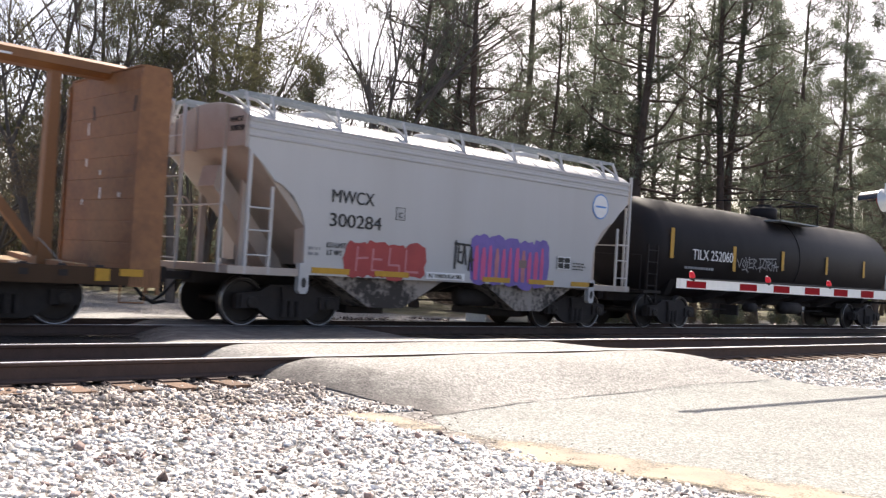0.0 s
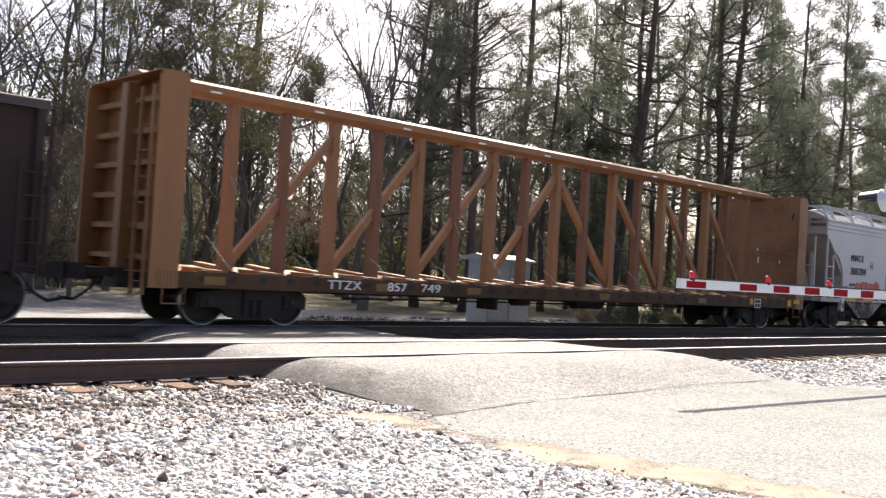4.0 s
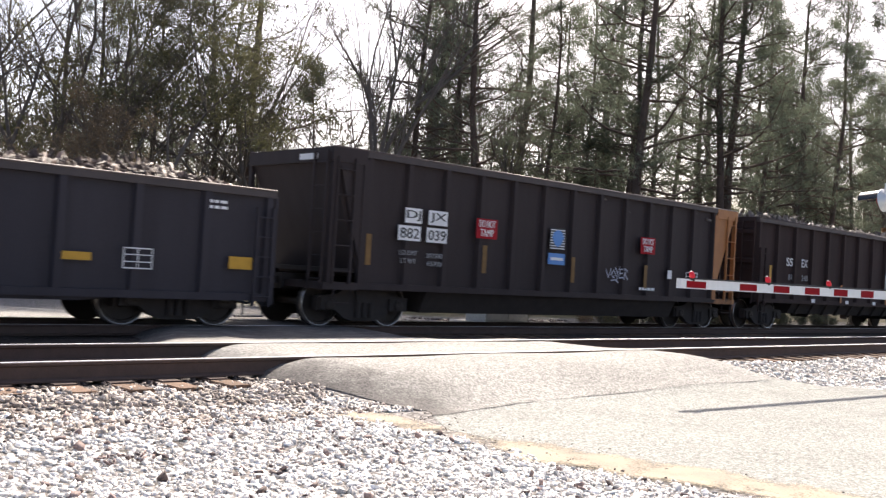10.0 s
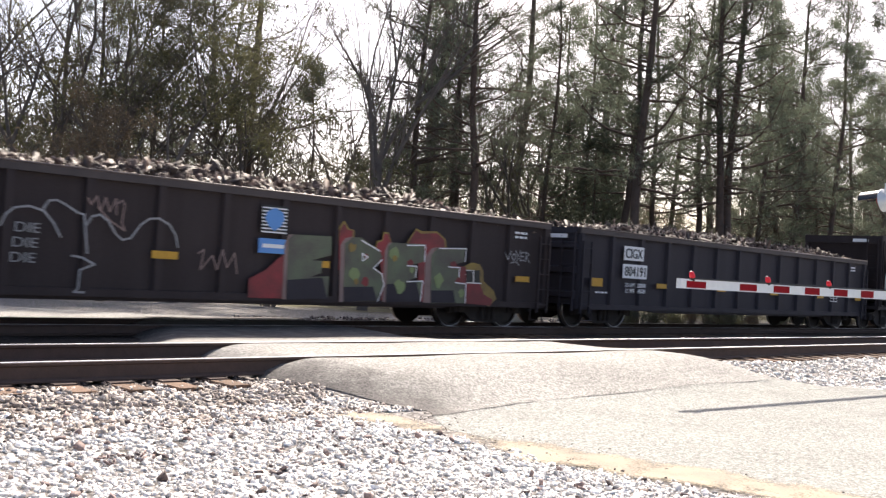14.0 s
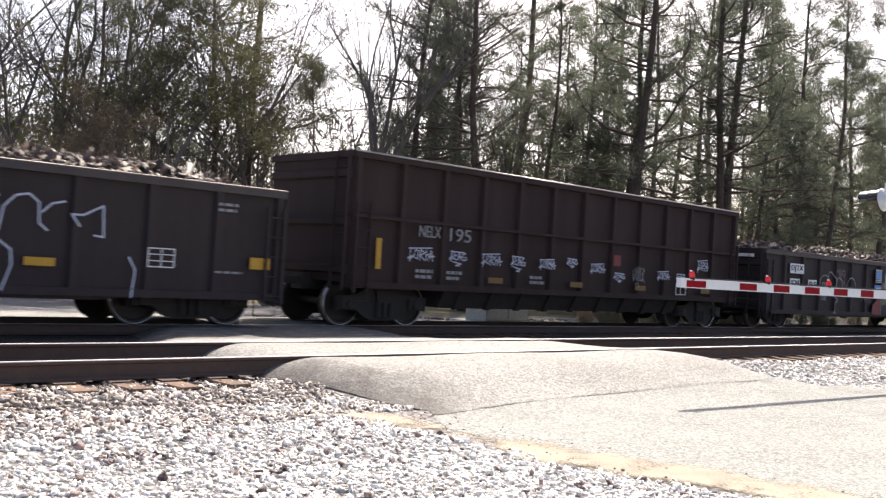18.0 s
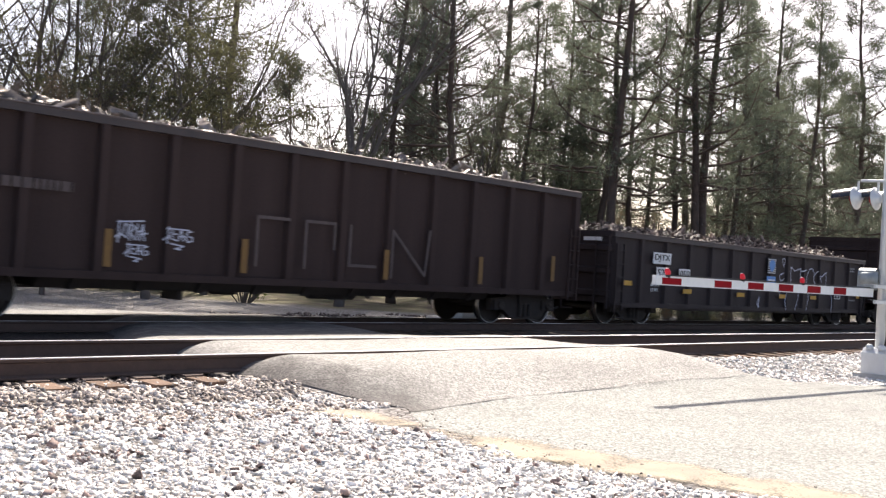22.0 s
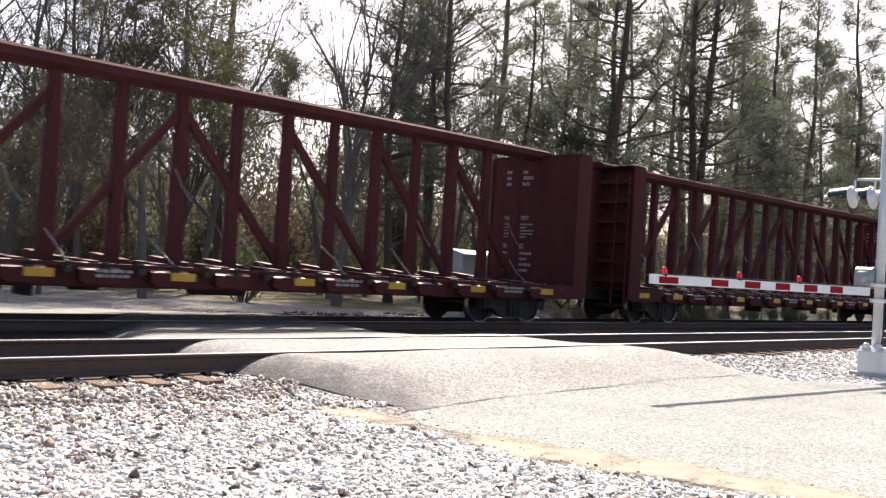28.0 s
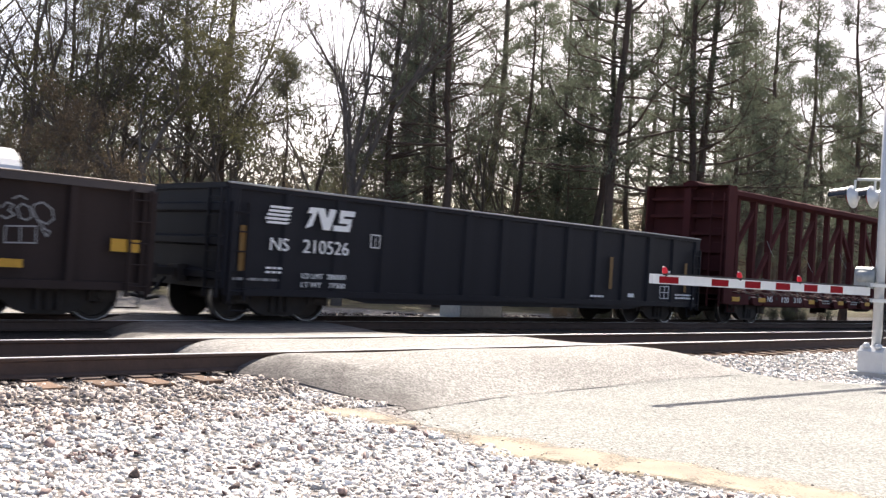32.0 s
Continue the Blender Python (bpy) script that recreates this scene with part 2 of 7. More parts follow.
M_BUSH = mat("light_green_shrub_leaves", (0.20, 0.26, 0.06), (0.08, 0.12, 0.035), rough=0.6, scale=0.5, fine=5, bump=0, random_tint=0.3, trans=0.45)
M_FARWOOD = mat("far_twigs_and_foliage", (0.14, 0.125, 0.095), (0.075, 0.07, 0.055), rough=0.8, scale=0.15, fine=3, bump=0, trans=0.25)


def ground_material():
    """Pale ballast round the tracks, leaf litter and thin grass beyond them, blended by the distance from the tracks."""
    m = bpy.data.materials.new("ballast_and_leaf_litter")
    m.use_nodes = True
    N, L = m.node_tree.nodes, m.node_tree.links
    b = N["Principled BSDF"]
    b.inputs["Roughness"].default_value = 0.9
    tc, sep = N.new("ShaderNodeTexCoord"), N.new("ShaderNodeSeparateXYZ")
    L.new(tc.outputs["Object"], sep.inputs[0])
    vor = N.new("ShaderNodeTexVoronoi")
    vor.inputs["Scale"].default_value = 16
    L.new(tc.outputs["Object"], vor.inputs[0])
    ramp = N.new("ShaderNodeValToRGB")
    ramp.color_ramp.elements[0].color, ramp.color_ramp.elements[1].color = (0.48, 0.45, 0.43, 1), (0.10, 0.088, 0.08, 1)
    ramp.color_ramp.elements[1].position = 0.75
    L.new(vor.outputs["Distance"], ramp.inputs[0])
    n = N.new("ShaderNodeTexNoise")
    n.inputs["Scale"].default_value, n.inputs["Detail"].default_value = 0.9, 6
    L.new(tc.outputs["Object"], n.inputs[0])
    litter = N.new("ShaderNodeValToRGB")
    e = litter.color_ramp.elements
    e[0].color, e[1].color = (0.075, 0.052, 0.036, 1), (0.20, 0.145, 0.095, 1)
    e[0].position, e[1].position = 0.35, 0.7
    e.new(0.52).color = (0.14, 0.13, 0.06, 1)
    L.new(n.outputs[0], litter.inputs[0])
    edge = N.new("ShaderNodeMath")
    edge.operation = "MULTIPLY_ADD"
    edge.inputs[1].default_value = 3.0
    L.new(n.outputs[0], edge.inputs[0])
    open_side = N.new("ShaderNodeMapRange")
    open_side.inputs[1].default_value, open_side.inputs[2].default_value = 15.0, 24.0
    open_side.inputs[3].default_value, open_side.inputs[4].default_value = -10.0, 0.0
    L.new(sep.outputs[0], open_side.inputs[0])
    L.new(open_side.outputs[0], edge.inputs[2])
    add = N.new("ShaderNodeMath")
    L.new(edge.outputs[0], add.inputs[0])
    L.new(sep.outputs[1], add.inputs[1])
    far = N.new("ShaderNodeMapRange")
    far.inputs[1].default_value, far.inputs[2].default_value = 26.5, 29.0
    L.new(add.outputs[0], far.inputs[0])
    mx = N.new("ShaderNodeMix")
    mx.data_type = "RGBA"
    L.new(far.outputs[0], mx.inputs[0])
    L.new(ramp.outputs[0], mx.inputs[6])
    L.new(litter.outputs[0], mx.inputs[7])
    # oil, iron dust and painted train shade darken the stone along the tracks
    bed = N.new("ShaderNodeValToRGB")
    e = bed.color_ramp.elements
    e[0].position, e[0].color = 0.398, (1, 1, 1, 1)
    e[1].position, e[1].color = 0.93, (1, 1, 1, 1)
    e.new(0.415).color = (0.17, 0.135, 0.12, 1)
    e.new(0.905).color = (0.17, 0.135, 0.12, 1)
    scaled = N.new("ShaderNodeMath")
    scaled.operation = "DIVIDE"
    scaled.inputs[1].default_value = 20.0
    L.new(sep.outputs[1], scaled.inputs[0])
    L.new(scaled.outputs[0], bed.inputs[0])
    oil_and_shade = N.new("ShaderNodeMix")
    oil_and_shade.data_type, oil_and_shade.blend_type = "RGBA", "MULTIPLY"
    oil_and_shade.inputs[0].default_value = 1.0
    L.new(mx.outputs[2], oil_and_shade.inputs[6])
    L.new(bed.outputs[0], oil_and_shade.inputs[7])
    L.new(oil_and_shade.outputs[2], b.inputs["Base Color"])
    bp = N.new("ShaderNodeBump")
    bp.inputs["Strength"].default_value, bp.inputs["Distance"].default_value, bp.invert = 0.8, 0.04, True
    L.new(vor.outputs["Distance"], bp.inputs["Height"])
    L.new(bp.outputs[0], b.inputs["Normal"])
    return m


M_GROUND = ground_material()


# ---- mesh tools ----
class Shape:
    """Collects vertices and faces for one mesh."""

    def __init__(self):
        self.v, self.f = [], []

    def poly(self, pts):
        i = len(self.v)
        self.v += [tuple(p) for p in pts]
        self.f.append(tuple(range(i, i + len(pts))))
        return self

    def box(self, x0, x1, y0, y1, z0, z1, b=0.0):
        """A box; b cuts its long upright and level edges back a little."""
        i = len(self.v)
        self.v += [(x, y, z) for x in (x0, x1) for y in (y0, y1) for z in (z0, z1)]
        self.f += [tuple(i + k for k in q) for q in ((0, 1, 3, 2), (4, 6, 7, 5), (0, 4, 5, 1), (2, 3, 7, 6), (0, 2, 6, 4), (1, 5, 7, 3))]
        return self

    def prism(self, outline, axis, a, b):
        """An outline of two coordinates, drawn out along axis from a to b. Axis y: outline in x, z; x: in y, z; z: in x, y."""
        def at(p, c):
            return {"x": (c, p[0], p[1]), "y": (p[0], c, p[1]), "z": (p[0], p[1], c)}[axis]
        i, n = len(self.v), len(outline)
        self.v += [at(p, a) for p in outline] + [at(p, b) for p in outline]
        self.f += [tuple(range(i, i + n)), tuple(range(i + 2 * n - 1, i + n - 1, -1))]
        self.f += [(i + k, i + (k + 1) % n, i + n + (k + 1) % n, i + n + k) for k in range(n)]
        return self

    def tube(self, pts, radii, n=6, cap=True):
        """A tube along pts."""
        pts = [Vector(p) for p in pts]
        radii = [radii] * len(pts) if isinstance(radii, (int, float)) else radii
        i = len(self.v)
        for k, p in enumerate(pts):
            d = (pts[min(k + 1, len(pts) - 1)] - pts[max(k - 1, 0)]).normalized()
            a = d.cross(Vector((0, 0, 1)) if abs(d.z) < 0.9 else Vector((1, 0, 0))).normalized()
            b = d.cross(a)
            for j in range(n):
                t = 2 * math.pi * j / n
                self.v.append(tuple(p + (a * math.cos(t) + b * math.sin(t)) * radii[k]))
        for k in range(len(pts) - 1):
            for j in range(n):
                q = i + k * n
                self.f.append((q + j, q + (j + 1) % n, q + n + (j + 1) % n, q + n + j))
        if cap:
            self.f.append(tuple(range(i + n - 1, i - 1, -1)))
            self.f.append(tuple(range(i + (len(pts) - 1) * n, i + len(pts) * n)))
        return self

    def lathe(self, profile, axis, centre, n=24):
        """A profile of (along, radius) turned about an axis through centre."""
        i, m = len(self.v), len(profile)
        for a, r in profile:
            for j in range(n):
                t = 2 * math.pi * j / n
                c, s = r * math.cos(t), r * math.sin(t)
                o = {"x": (a, c, s), "y": (c, a, s), "z": (c, s, a)}[axis]
                self.v.append(tuple(o[k] + centre[k] for k in range(3)))
        for k in range(m - 1):
            for j in range(n):
                self.f.append((i + k * n + j, i + k * n + (j + 1) % n, i + (k + 1) * n + (j + 1) % n, i + (k + 1) * n + j))
        self.f += [tuple(range(i + n - 1, i - 1, -1)), tuple(range(i + (m - 1) * n, i + m * n))]
        return self

    def mesh(self, name, material, smooth=False):
        me = bpy.data.meshes.new(name)
        me.from_pydata(self.v, [], self.f)
        bm = bmesh.new()
        bm.from_mesh(me)
        bmesh.ops.recalc_face_normals(bm, faces=bm.faces)
        bm.to_mesh(me)
        bm.free()
        me.materials.append(material)
        if smooth:
            me.polygons.foreach_set("use_smooth", [True] * len(me.polygons))
        return me


def part(name, shape, material, parent=None, label="", smooth=False, at=None):
    """One mesh object under a thing or a part."""
    me = shape if isinstance(shape, bpy.types.Mesh) else shape.mesh(name, material, smooth)
    ob = new(name, me)
    ob.parent = parent
    if at is not None:
        ob.matrix_basis = at
    if label:
        ob["label"] = label
    return ob


def empty(name, label, category, group="", kind=""):
    ob = new(name)
    ob.empty_display_size = 0.3
    return tagged(ob, label, category, group, kind)


def quick_mesh(name, verts, faces, material, smooth=False):
    """A large mesh from arrays of vertices and of faces with equal corner counts."""
    me = bpy.data.meshes.new(name)
    verts, faces = np.asarray(verts, np.float32), np.asarray(faces, np.int32)
    me.vertices.add(len(verts))
    me.vertices.foreach_set("co", verts.ravel())
    k = faces.shape[1]
    me.loops.add(faces.size)
    me.loops.foreach_set("vertex_index", faces.ravel())
    me.polygons.add(len(faces))
    me.polygons.foreach_set("loop_start", np.arange(len(faces), dtype=np.int32) * k)
    me.polygons.foreach_set("loop_total", np.full(len(faces), k, np.int32))
    me.update(calc_edges=True)
    if smooth:
        me.polygons.foreach_set("use_smooth", [True] * len(me.polygons))
    me.materials.append(material)
    return me


def letters(text, size, material, parent, at, name="lettering", width=None, label="", thick=0.006):
    """Flat letters that face -y in their parent's space, lower left corner at the place given."""
    cu = bpy.data.curves.new(name, "FONT")
    cu.body, cu.size, cu.extrude = text, size, thick
    ob = bpy.data.objects.new(name, cu)
    scene.collection.objects.link(ob)
    me = bpy.data.meshes.new_from_object(ob.evaluated_get(bpy.context.evaluated_depsgraph_get()))
    bpy.data.objects.remove(ob)
    n = len(me.vertices)
    co = np.zeros(n * 3, np.float32)
    me.vertices.foreach_get("co", co)
    co = co.reshape(-1, 3)
    co[:, 0] -= co[:, 0].min()
    co[:, 1] -= co[:, 1].min()
    co[:, 1] *= size / max(co[:, 1].max(), 1e-6)
    if width:
        co[:, 0] *= width / co[:, 0].max()
    out = np.stack([co[:, 0], -co[:, 2], co[:, 1]], 1)
    me.vertices.foreach_set("co", out.ravel())
    me.materials.clear()
    me.materials.append(material)
    me.update()
    ob = new(name, me)
    ob.parent = parent
    ob.location = at
    if label:
        ob["label"] = label
    return ob


# ---- ground, road and tracks ----
TRAIN_Y, NEAR_Y, NEAR_Z, GAUGE = 16.5, 9.15, 0.27, 1.505


def lerp(v, table):
    """Piecewise straight table of (place, value), in numpy."""
    return np.interp(v, [a for a, _ in table], [b for _, b in table])


def ground_z(x, y):
    x, y = np.asarray(x, float), np.asarray(y, float)
    z = lerp(y, ((-60, -0.5), (-5, -0.25), (4.0, -0.17), (6.3, -0.12), (7.0, -0.05), (7.65, 0.055), (8.0, 0.06), (10.4, 0.05), (11.6, -0.12), (13.4, -0.24), (14.6, -0.20), (18.4, -0.20), (19.6, -0.42), (24, -0.5), (32, -0.45), (60, 0.4), (140, 3.0), (400, 8.0)))
    return z + 0.025 * np.sin(x * 1.3 + y * 0.7) * np.cos(y * 1.9 - x * 0.4)


def left_edge(y):
    """The left edge of the pavement."""
    return lerp(y, ((-30, 8.2), (1.5, 6.75), (3.0, 6.45), (5.0, 6.05), (6.0, 5.85), (6.45, 6.12), (6.7, 6.28), (6.85, 6.12), (7.15, 5.93), (7.5, 5.73), (7.8, 5.56), (8.1, 5.45), (8.4, 5.42), (9.9, 5.5), (10.6, 5.4), (12, 5.7), (15, 7.4), (18.4, 8.4), (19.2, 7.8), (20.3, 3.0), (22, -5.0), (40, -30)))


def right_edge(y):
    return lerp(y, ((-30, 60.0), (5.2, 34.0), (5.5, 18.0), (5.75, 14.8), (6.4, 13.9), (6.95, 13.55), (7.35, 13.4), (7.95, 13.25), (8.45, 12.9), (8.9, 12.4), (9.9, 12.3), (12, 12.6), (18.5, 13.2), (22, 13.4), (25, 11.0), (29, 6.0), (31, -5.0)))


def road_z(x, y):
    """The crossing is raised to the near track's rails and falls to the train's rails beyond it."""
    x, y = np.asarray(x, float), np.asarray(y, float)
    crown = lerp(y, ((-30, -0.35), (0, -0.16), (5.0, -0.115), (6.5, -0.085), (6.75, -0.05), (7.05, 0.035), (7.35, 0.135), (7.65, 0.205), (8.0, 0.236), (8.4, 0.250), (9.9, 0.250), (10.5, 0.228), (12.0, 0.06), (13.6, -0.03), (15.2, -0.012), (18.0, -0.012), (20, -0.2), (24, -0.36), (32, -0.36)))
    low = lerp(y, ((-30, -0.4), (0, -0.2), (5.0, -0.14), (6.3, -0.1), (7.0, -0.04), (7.75, 0.10), (8.1, 0.16), (10.6, 0.16), (11.6, -0.09), (13.4, -0.2), (18.4, -0.16), (19.6, -0.38), (32, -0.42)))
    bank = lerp(y, ((-30, 0.4), (5.5, 0.4), (6.5, 0.5), (7.0, 0.85), (7.6, 0.9), (8.2, 0.75), (10.5, 0.65), (12, 0.9), (32, 0.9)))
    low = np.where(y > 6.3, np.minimum(low, ground_z(x, y) + 0.01), low)
    edge = np.minimum(np.clip((x - left_edge(y)) / bank, 0, 1), np.clip((right_edge(y) - x) / 0.75, 0, 1))
    edge = 1 - (1 - edge) ** 2.0
    return low + (crown - low) * edge + 0.008 * np.sin(x * 2.1 + y) * np.sin(y * 1.7)


def sheet(name, ys, columns, lo, hi, zf, material, label, category, lift=0.0, skirt=0.16, gather=1.0):
    """A strip of surface between the curves lo and hi, with an edge that goes down into the ground."""
    verts, faces = [], []
    n = columns + 3
    for y in ys:
        a, b = float(lo(y)), float(hi(y))
        xs = np.concatenate([[a - 0.05], a + (b - a) * np.linspace(0, 1, columns + 1) ** gather, [b + 0.05]])
        zs = zf(xs, np.full_like(xs, y)) + lift
        zs[0] -= 0.07
        zs[-1] -= skirt
        verts += list(zip(xs, [y] * len(xs), zs))
    m = len(ys)
    for i in range(m - 1):
        for j in range(n - 1):
            k = i * n + j
            faces.append((k, k + 1, k + n + 1, k + n))
    ob = new(name, quick_mesh(name, verts, faces, material, True))
    return tagged(ob, label, category, kind="structure")


def build_ground():
    xs = np.unique(np.concatenate([np.linspace(-400, -20, 20), np.linspace(-20, 60, 161), np.linspace(60, 600, 28)]))
    ys = np.unique(np.concatenate([np.linspace(-200, -10, 10), np.linspace(-10, 40, 201), np.linspace(40, 600, 40)]))
    X, Y = np.meshgrid(xs, ys)
    Z = ground_z(X, Y)
    inside = (X > left_edge(Y) + 0.45) & (X < right_edge(Y) - 0.2) & (Y < 30.5) & (Y > -30)
    Z = np.where(inside, np.minimum(Z, road_z(X, Y) - 0.12), Z)
    v = np.stack([X.ravel(), Y.ravel(), Z.ravel()], 1)
    n = len(xs)
    i = (np.arange(len(ys) - 1)[:, None] * n + np.arange(n - 1)[None]).ravel()
    f = np.stack([i, i + 1, i + n + 1, i + n], 1)
    tagged(new("ground", quick_mesh("ground", v, f, M_GROUND, True)), "pale crushed stone ballast that turns to leaf litter under the trees", "ground", kind="structure")


def sand_line(y):
    return lerp(y, ((1.5, 6.72), (3.1, 6.5), (4.05, 6.27), (4.87, 6.02), (5.5, 5.85), (5.85, 5.7), (6.42, 5.55), (6.75, 5.35), (7.0, 5.0)))


def build_roads():
    def under_crossing(x, y):
        joint = lerp(x, ((5.5, 6.5), (6.2, 6.5), (7, 6.6), (8, 6.72), (9.4, 6.82), (11, 6.9), (12.6, 7.05), (14, 7.2), (20, 7.4)))
        return road_z(x, y) - 0.08 * np.clip((y - joint - 0.12) / 0.25, 0, 1)
    sheet("road", np.concatenate([np.linspace(-30, 3.8, 70), np.linspace(4, 7.45, 60)]), 70, left_edge, right_edge, under_crossing, M_OLDROAD, "old sun-bleached asphalt road before the crossing", "road", gather=1.6)
    ys = np.unique(np.concatenate([np.linspace(6.53, 10.7, 72), np.linspace(10.8, 31, 60)] + [[NEAR_Y + s * GAUGE / 2 + d for d in (-0.064, -0.061, 0.06, 0.063)] for s in (-1, 1)]))

    def patch_right(y):
        return min(float(right_edge(y)), float(lerp(y, ((6.5, 6.2), (6.61, 7.0), (6.68, 8.0), (6.755, 9.4), (6.80, 11.0), (6.82, 12.6), (6.84, 14.0), (7.4, 40)))))
    def with_flangeways(x, y):
        # open slots on both sides of each rail head of the near track
        z = road_z(x, y)
        for rail in (NEAR_Y - GAUGE / 2, NEAR_Y + GAUGE / 2):
            z = np.where((y > rail - 0.062) & (y < rail + 0.061), np.minimum(z, NEAR_Z - 0.075), z)
        return z
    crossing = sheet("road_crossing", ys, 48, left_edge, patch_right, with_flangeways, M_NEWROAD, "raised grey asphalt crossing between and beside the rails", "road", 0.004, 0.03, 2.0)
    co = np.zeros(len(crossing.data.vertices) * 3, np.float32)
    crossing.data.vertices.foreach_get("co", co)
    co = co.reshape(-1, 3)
    # painted shade: along the left bank, and where the train's shadow lies
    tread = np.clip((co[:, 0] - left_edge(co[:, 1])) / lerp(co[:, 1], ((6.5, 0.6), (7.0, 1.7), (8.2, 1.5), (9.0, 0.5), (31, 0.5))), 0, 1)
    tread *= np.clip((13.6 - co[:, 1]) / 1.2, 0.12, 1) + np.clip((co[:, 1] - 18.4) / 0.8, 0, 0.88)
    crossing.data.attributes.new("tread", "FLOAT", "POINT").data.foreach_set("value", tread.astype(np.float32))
    # sand washed along the pavement's edge, in a film that ends in grains
    us, vs = np.linspace(-0.55, 0.55, 56), np.linspace(1.8, 7.05, 260)
    U, V = np.meshgrid(us, vs)
    X = sand_line(V) + U
    rise = np.clip((X - left_edge(V) + 0.3) / 0.3, 0, 1)
    Z = ground_z(X, V) + 0.012 + rise * (np.maximum(road_z(X, V), ground_z(X, V)) - ground_z(X, V) - 0.006)
    cover = np.array([[0.9 * noise.noise((x * 1.9, y * 1.9, 3.0)) + 0.35 * noise.noise((x * 7, y * 7, 1.0)) for x, y in zip(rx, ry)] for rx, ry in zip(X, V)])
    cover = 0.78 + 0.75 * cover - (np.abs(U) / 0.42) ** 2 - 0.5 * np.exp(-((V - 5.9) / 0.22) ** 2)
    n = len(us)
    i = (np.arange(len(vs) - 1)[:, None] * n + np.arange(n - 1)[None]).ravel()
    f = np.stack([i, i + 1, i + n + 1, i + n], 1)[(cover[:-1, :-1] > -0.1).ravel()]
    film = quick_mesh("roadside_sand", np.stack([X.ravel(), V.ravel(), Z.ravel()], 1), f, M_SAND, True)
    film.attributes.new("cover", "FLOAT", "POINT").data.foreach_set("value", cover.astype(np.float32).ravel())
    tagged(new("roadside_sand", film), "pale yellow sand washed along the edge of the asphalt", "sand", kind="stuff")
    # cracks and the open joint
    rnd = random.Random(8)

    def crack(pts, w):
        sh = Shape()
        fine = []
        for (x0, y0), (x1, y1) in zip(pts, pts[1:]):
            n = max(2, int(math.hypot(x1 - x0, y1 - y0) / 0.12))
            fine += [(x0 + (x1 - x0) * k / n + rnd.gauss(0, 0.012), y0 + (y1 - y0) * k / n + rnd.gauss(0, 0.012)) for k in range(n)]
        for (x0, y0), (x1, y1) in zip(fine, fine[1:]):
            ww = w * rnd.uniform(0.4, 1.3)
            z0, z1 = float(road_z(x0, y0)) + 0.016, float(road_z(x1, y1)) + 0.016
            sh.poly([(x0, y0 - ww, z0), (x1, y1 - ww, z1), (x1, y1 + ww, z1), (x0, y0 + ww, z0)])
        return sh
    runs = [([(6.1, 6.53), (7.0, 6.61), (8.0, 6.68)], 0.006), ([(8.0, 6.68), (9.4, 6.755), (11.0, 6.80)], 0.0035), ([(11.0, 6.80), (12.6, 6.82), (13.6, 6.835)], 0.002), ([(10.5, 6.87), (10.9, 6.5), (11.1, 6.2)], 0.005), ([(10.6, 6.75), (11.3, 6.3), (12.6, 5.9), (14.5, 5.6)], 0.006),
            ([(8.3, 5.2), (8.7, 4.95)], 0.008), ([(9.2, 5.25), (10.4, 4.7), (12, 4.5)], 0.005), ([(7.4, 4.1), (7.8, 3.9)], 0.006), ([(13.4, 7.35), (14.4, 7.15)], 0.012),
            ([(9.7, 6.25), (10.6, 6.2), (11.6, 6.22)], 0.004), ([(9.4, 5.75), (10.4, 5.55), (11.6, 5.3), (13.2, 5.05)], 0.005), ([(8.9, 4.75), (9.6, 4.5), (10.6, 4.28)], 0.004), ([(10.2, 5.95), (10.7, 5.85)], 0.007), ([(9.0, 5.85), (9.5, 5.72)], 0.006), ([(7.9, 5.6), (8.9, 5.5), (9.6, 5.2)], 0.003), ([(11.8, 6.3), (13.5, 6.1), (15.5, 6.05)], 0.005)]
    for pts, w in runs:
        tagged(new("pavement_crack", crack(pts, w).mesh("pavement_crack", M_CRACK)), "thin dark tar-filled crack across the asphalt", "crack", "cracks in the road", "structure")


def rail_shapes(length0, length1):
    w = [(-0.075, 0.0), (-0.075, 0.012), (-0.012, 0.03), (-0.010, 0.13), (-0.034, 0.145), (-0.036, 0.168), (-0.03, 0.172), (0.03, 0.172), (0.036, 0.168), (0.034, 0.145), (0.010, 0.13), (0.012, 0.03), (0.075, 0.012), (0.075, 0.0)]
    body = Shape().prism(w, "x", length0, length1).mesh("rail", M_RAIL)
    top = Shape().prism([(-0.020, 0.1705), (-0.017, 0.176), (0.017, 0.176), (0.020, 0.1705)], "x", length0, length1).mesh("rail_head", M_RAILTOP)
    return body, top


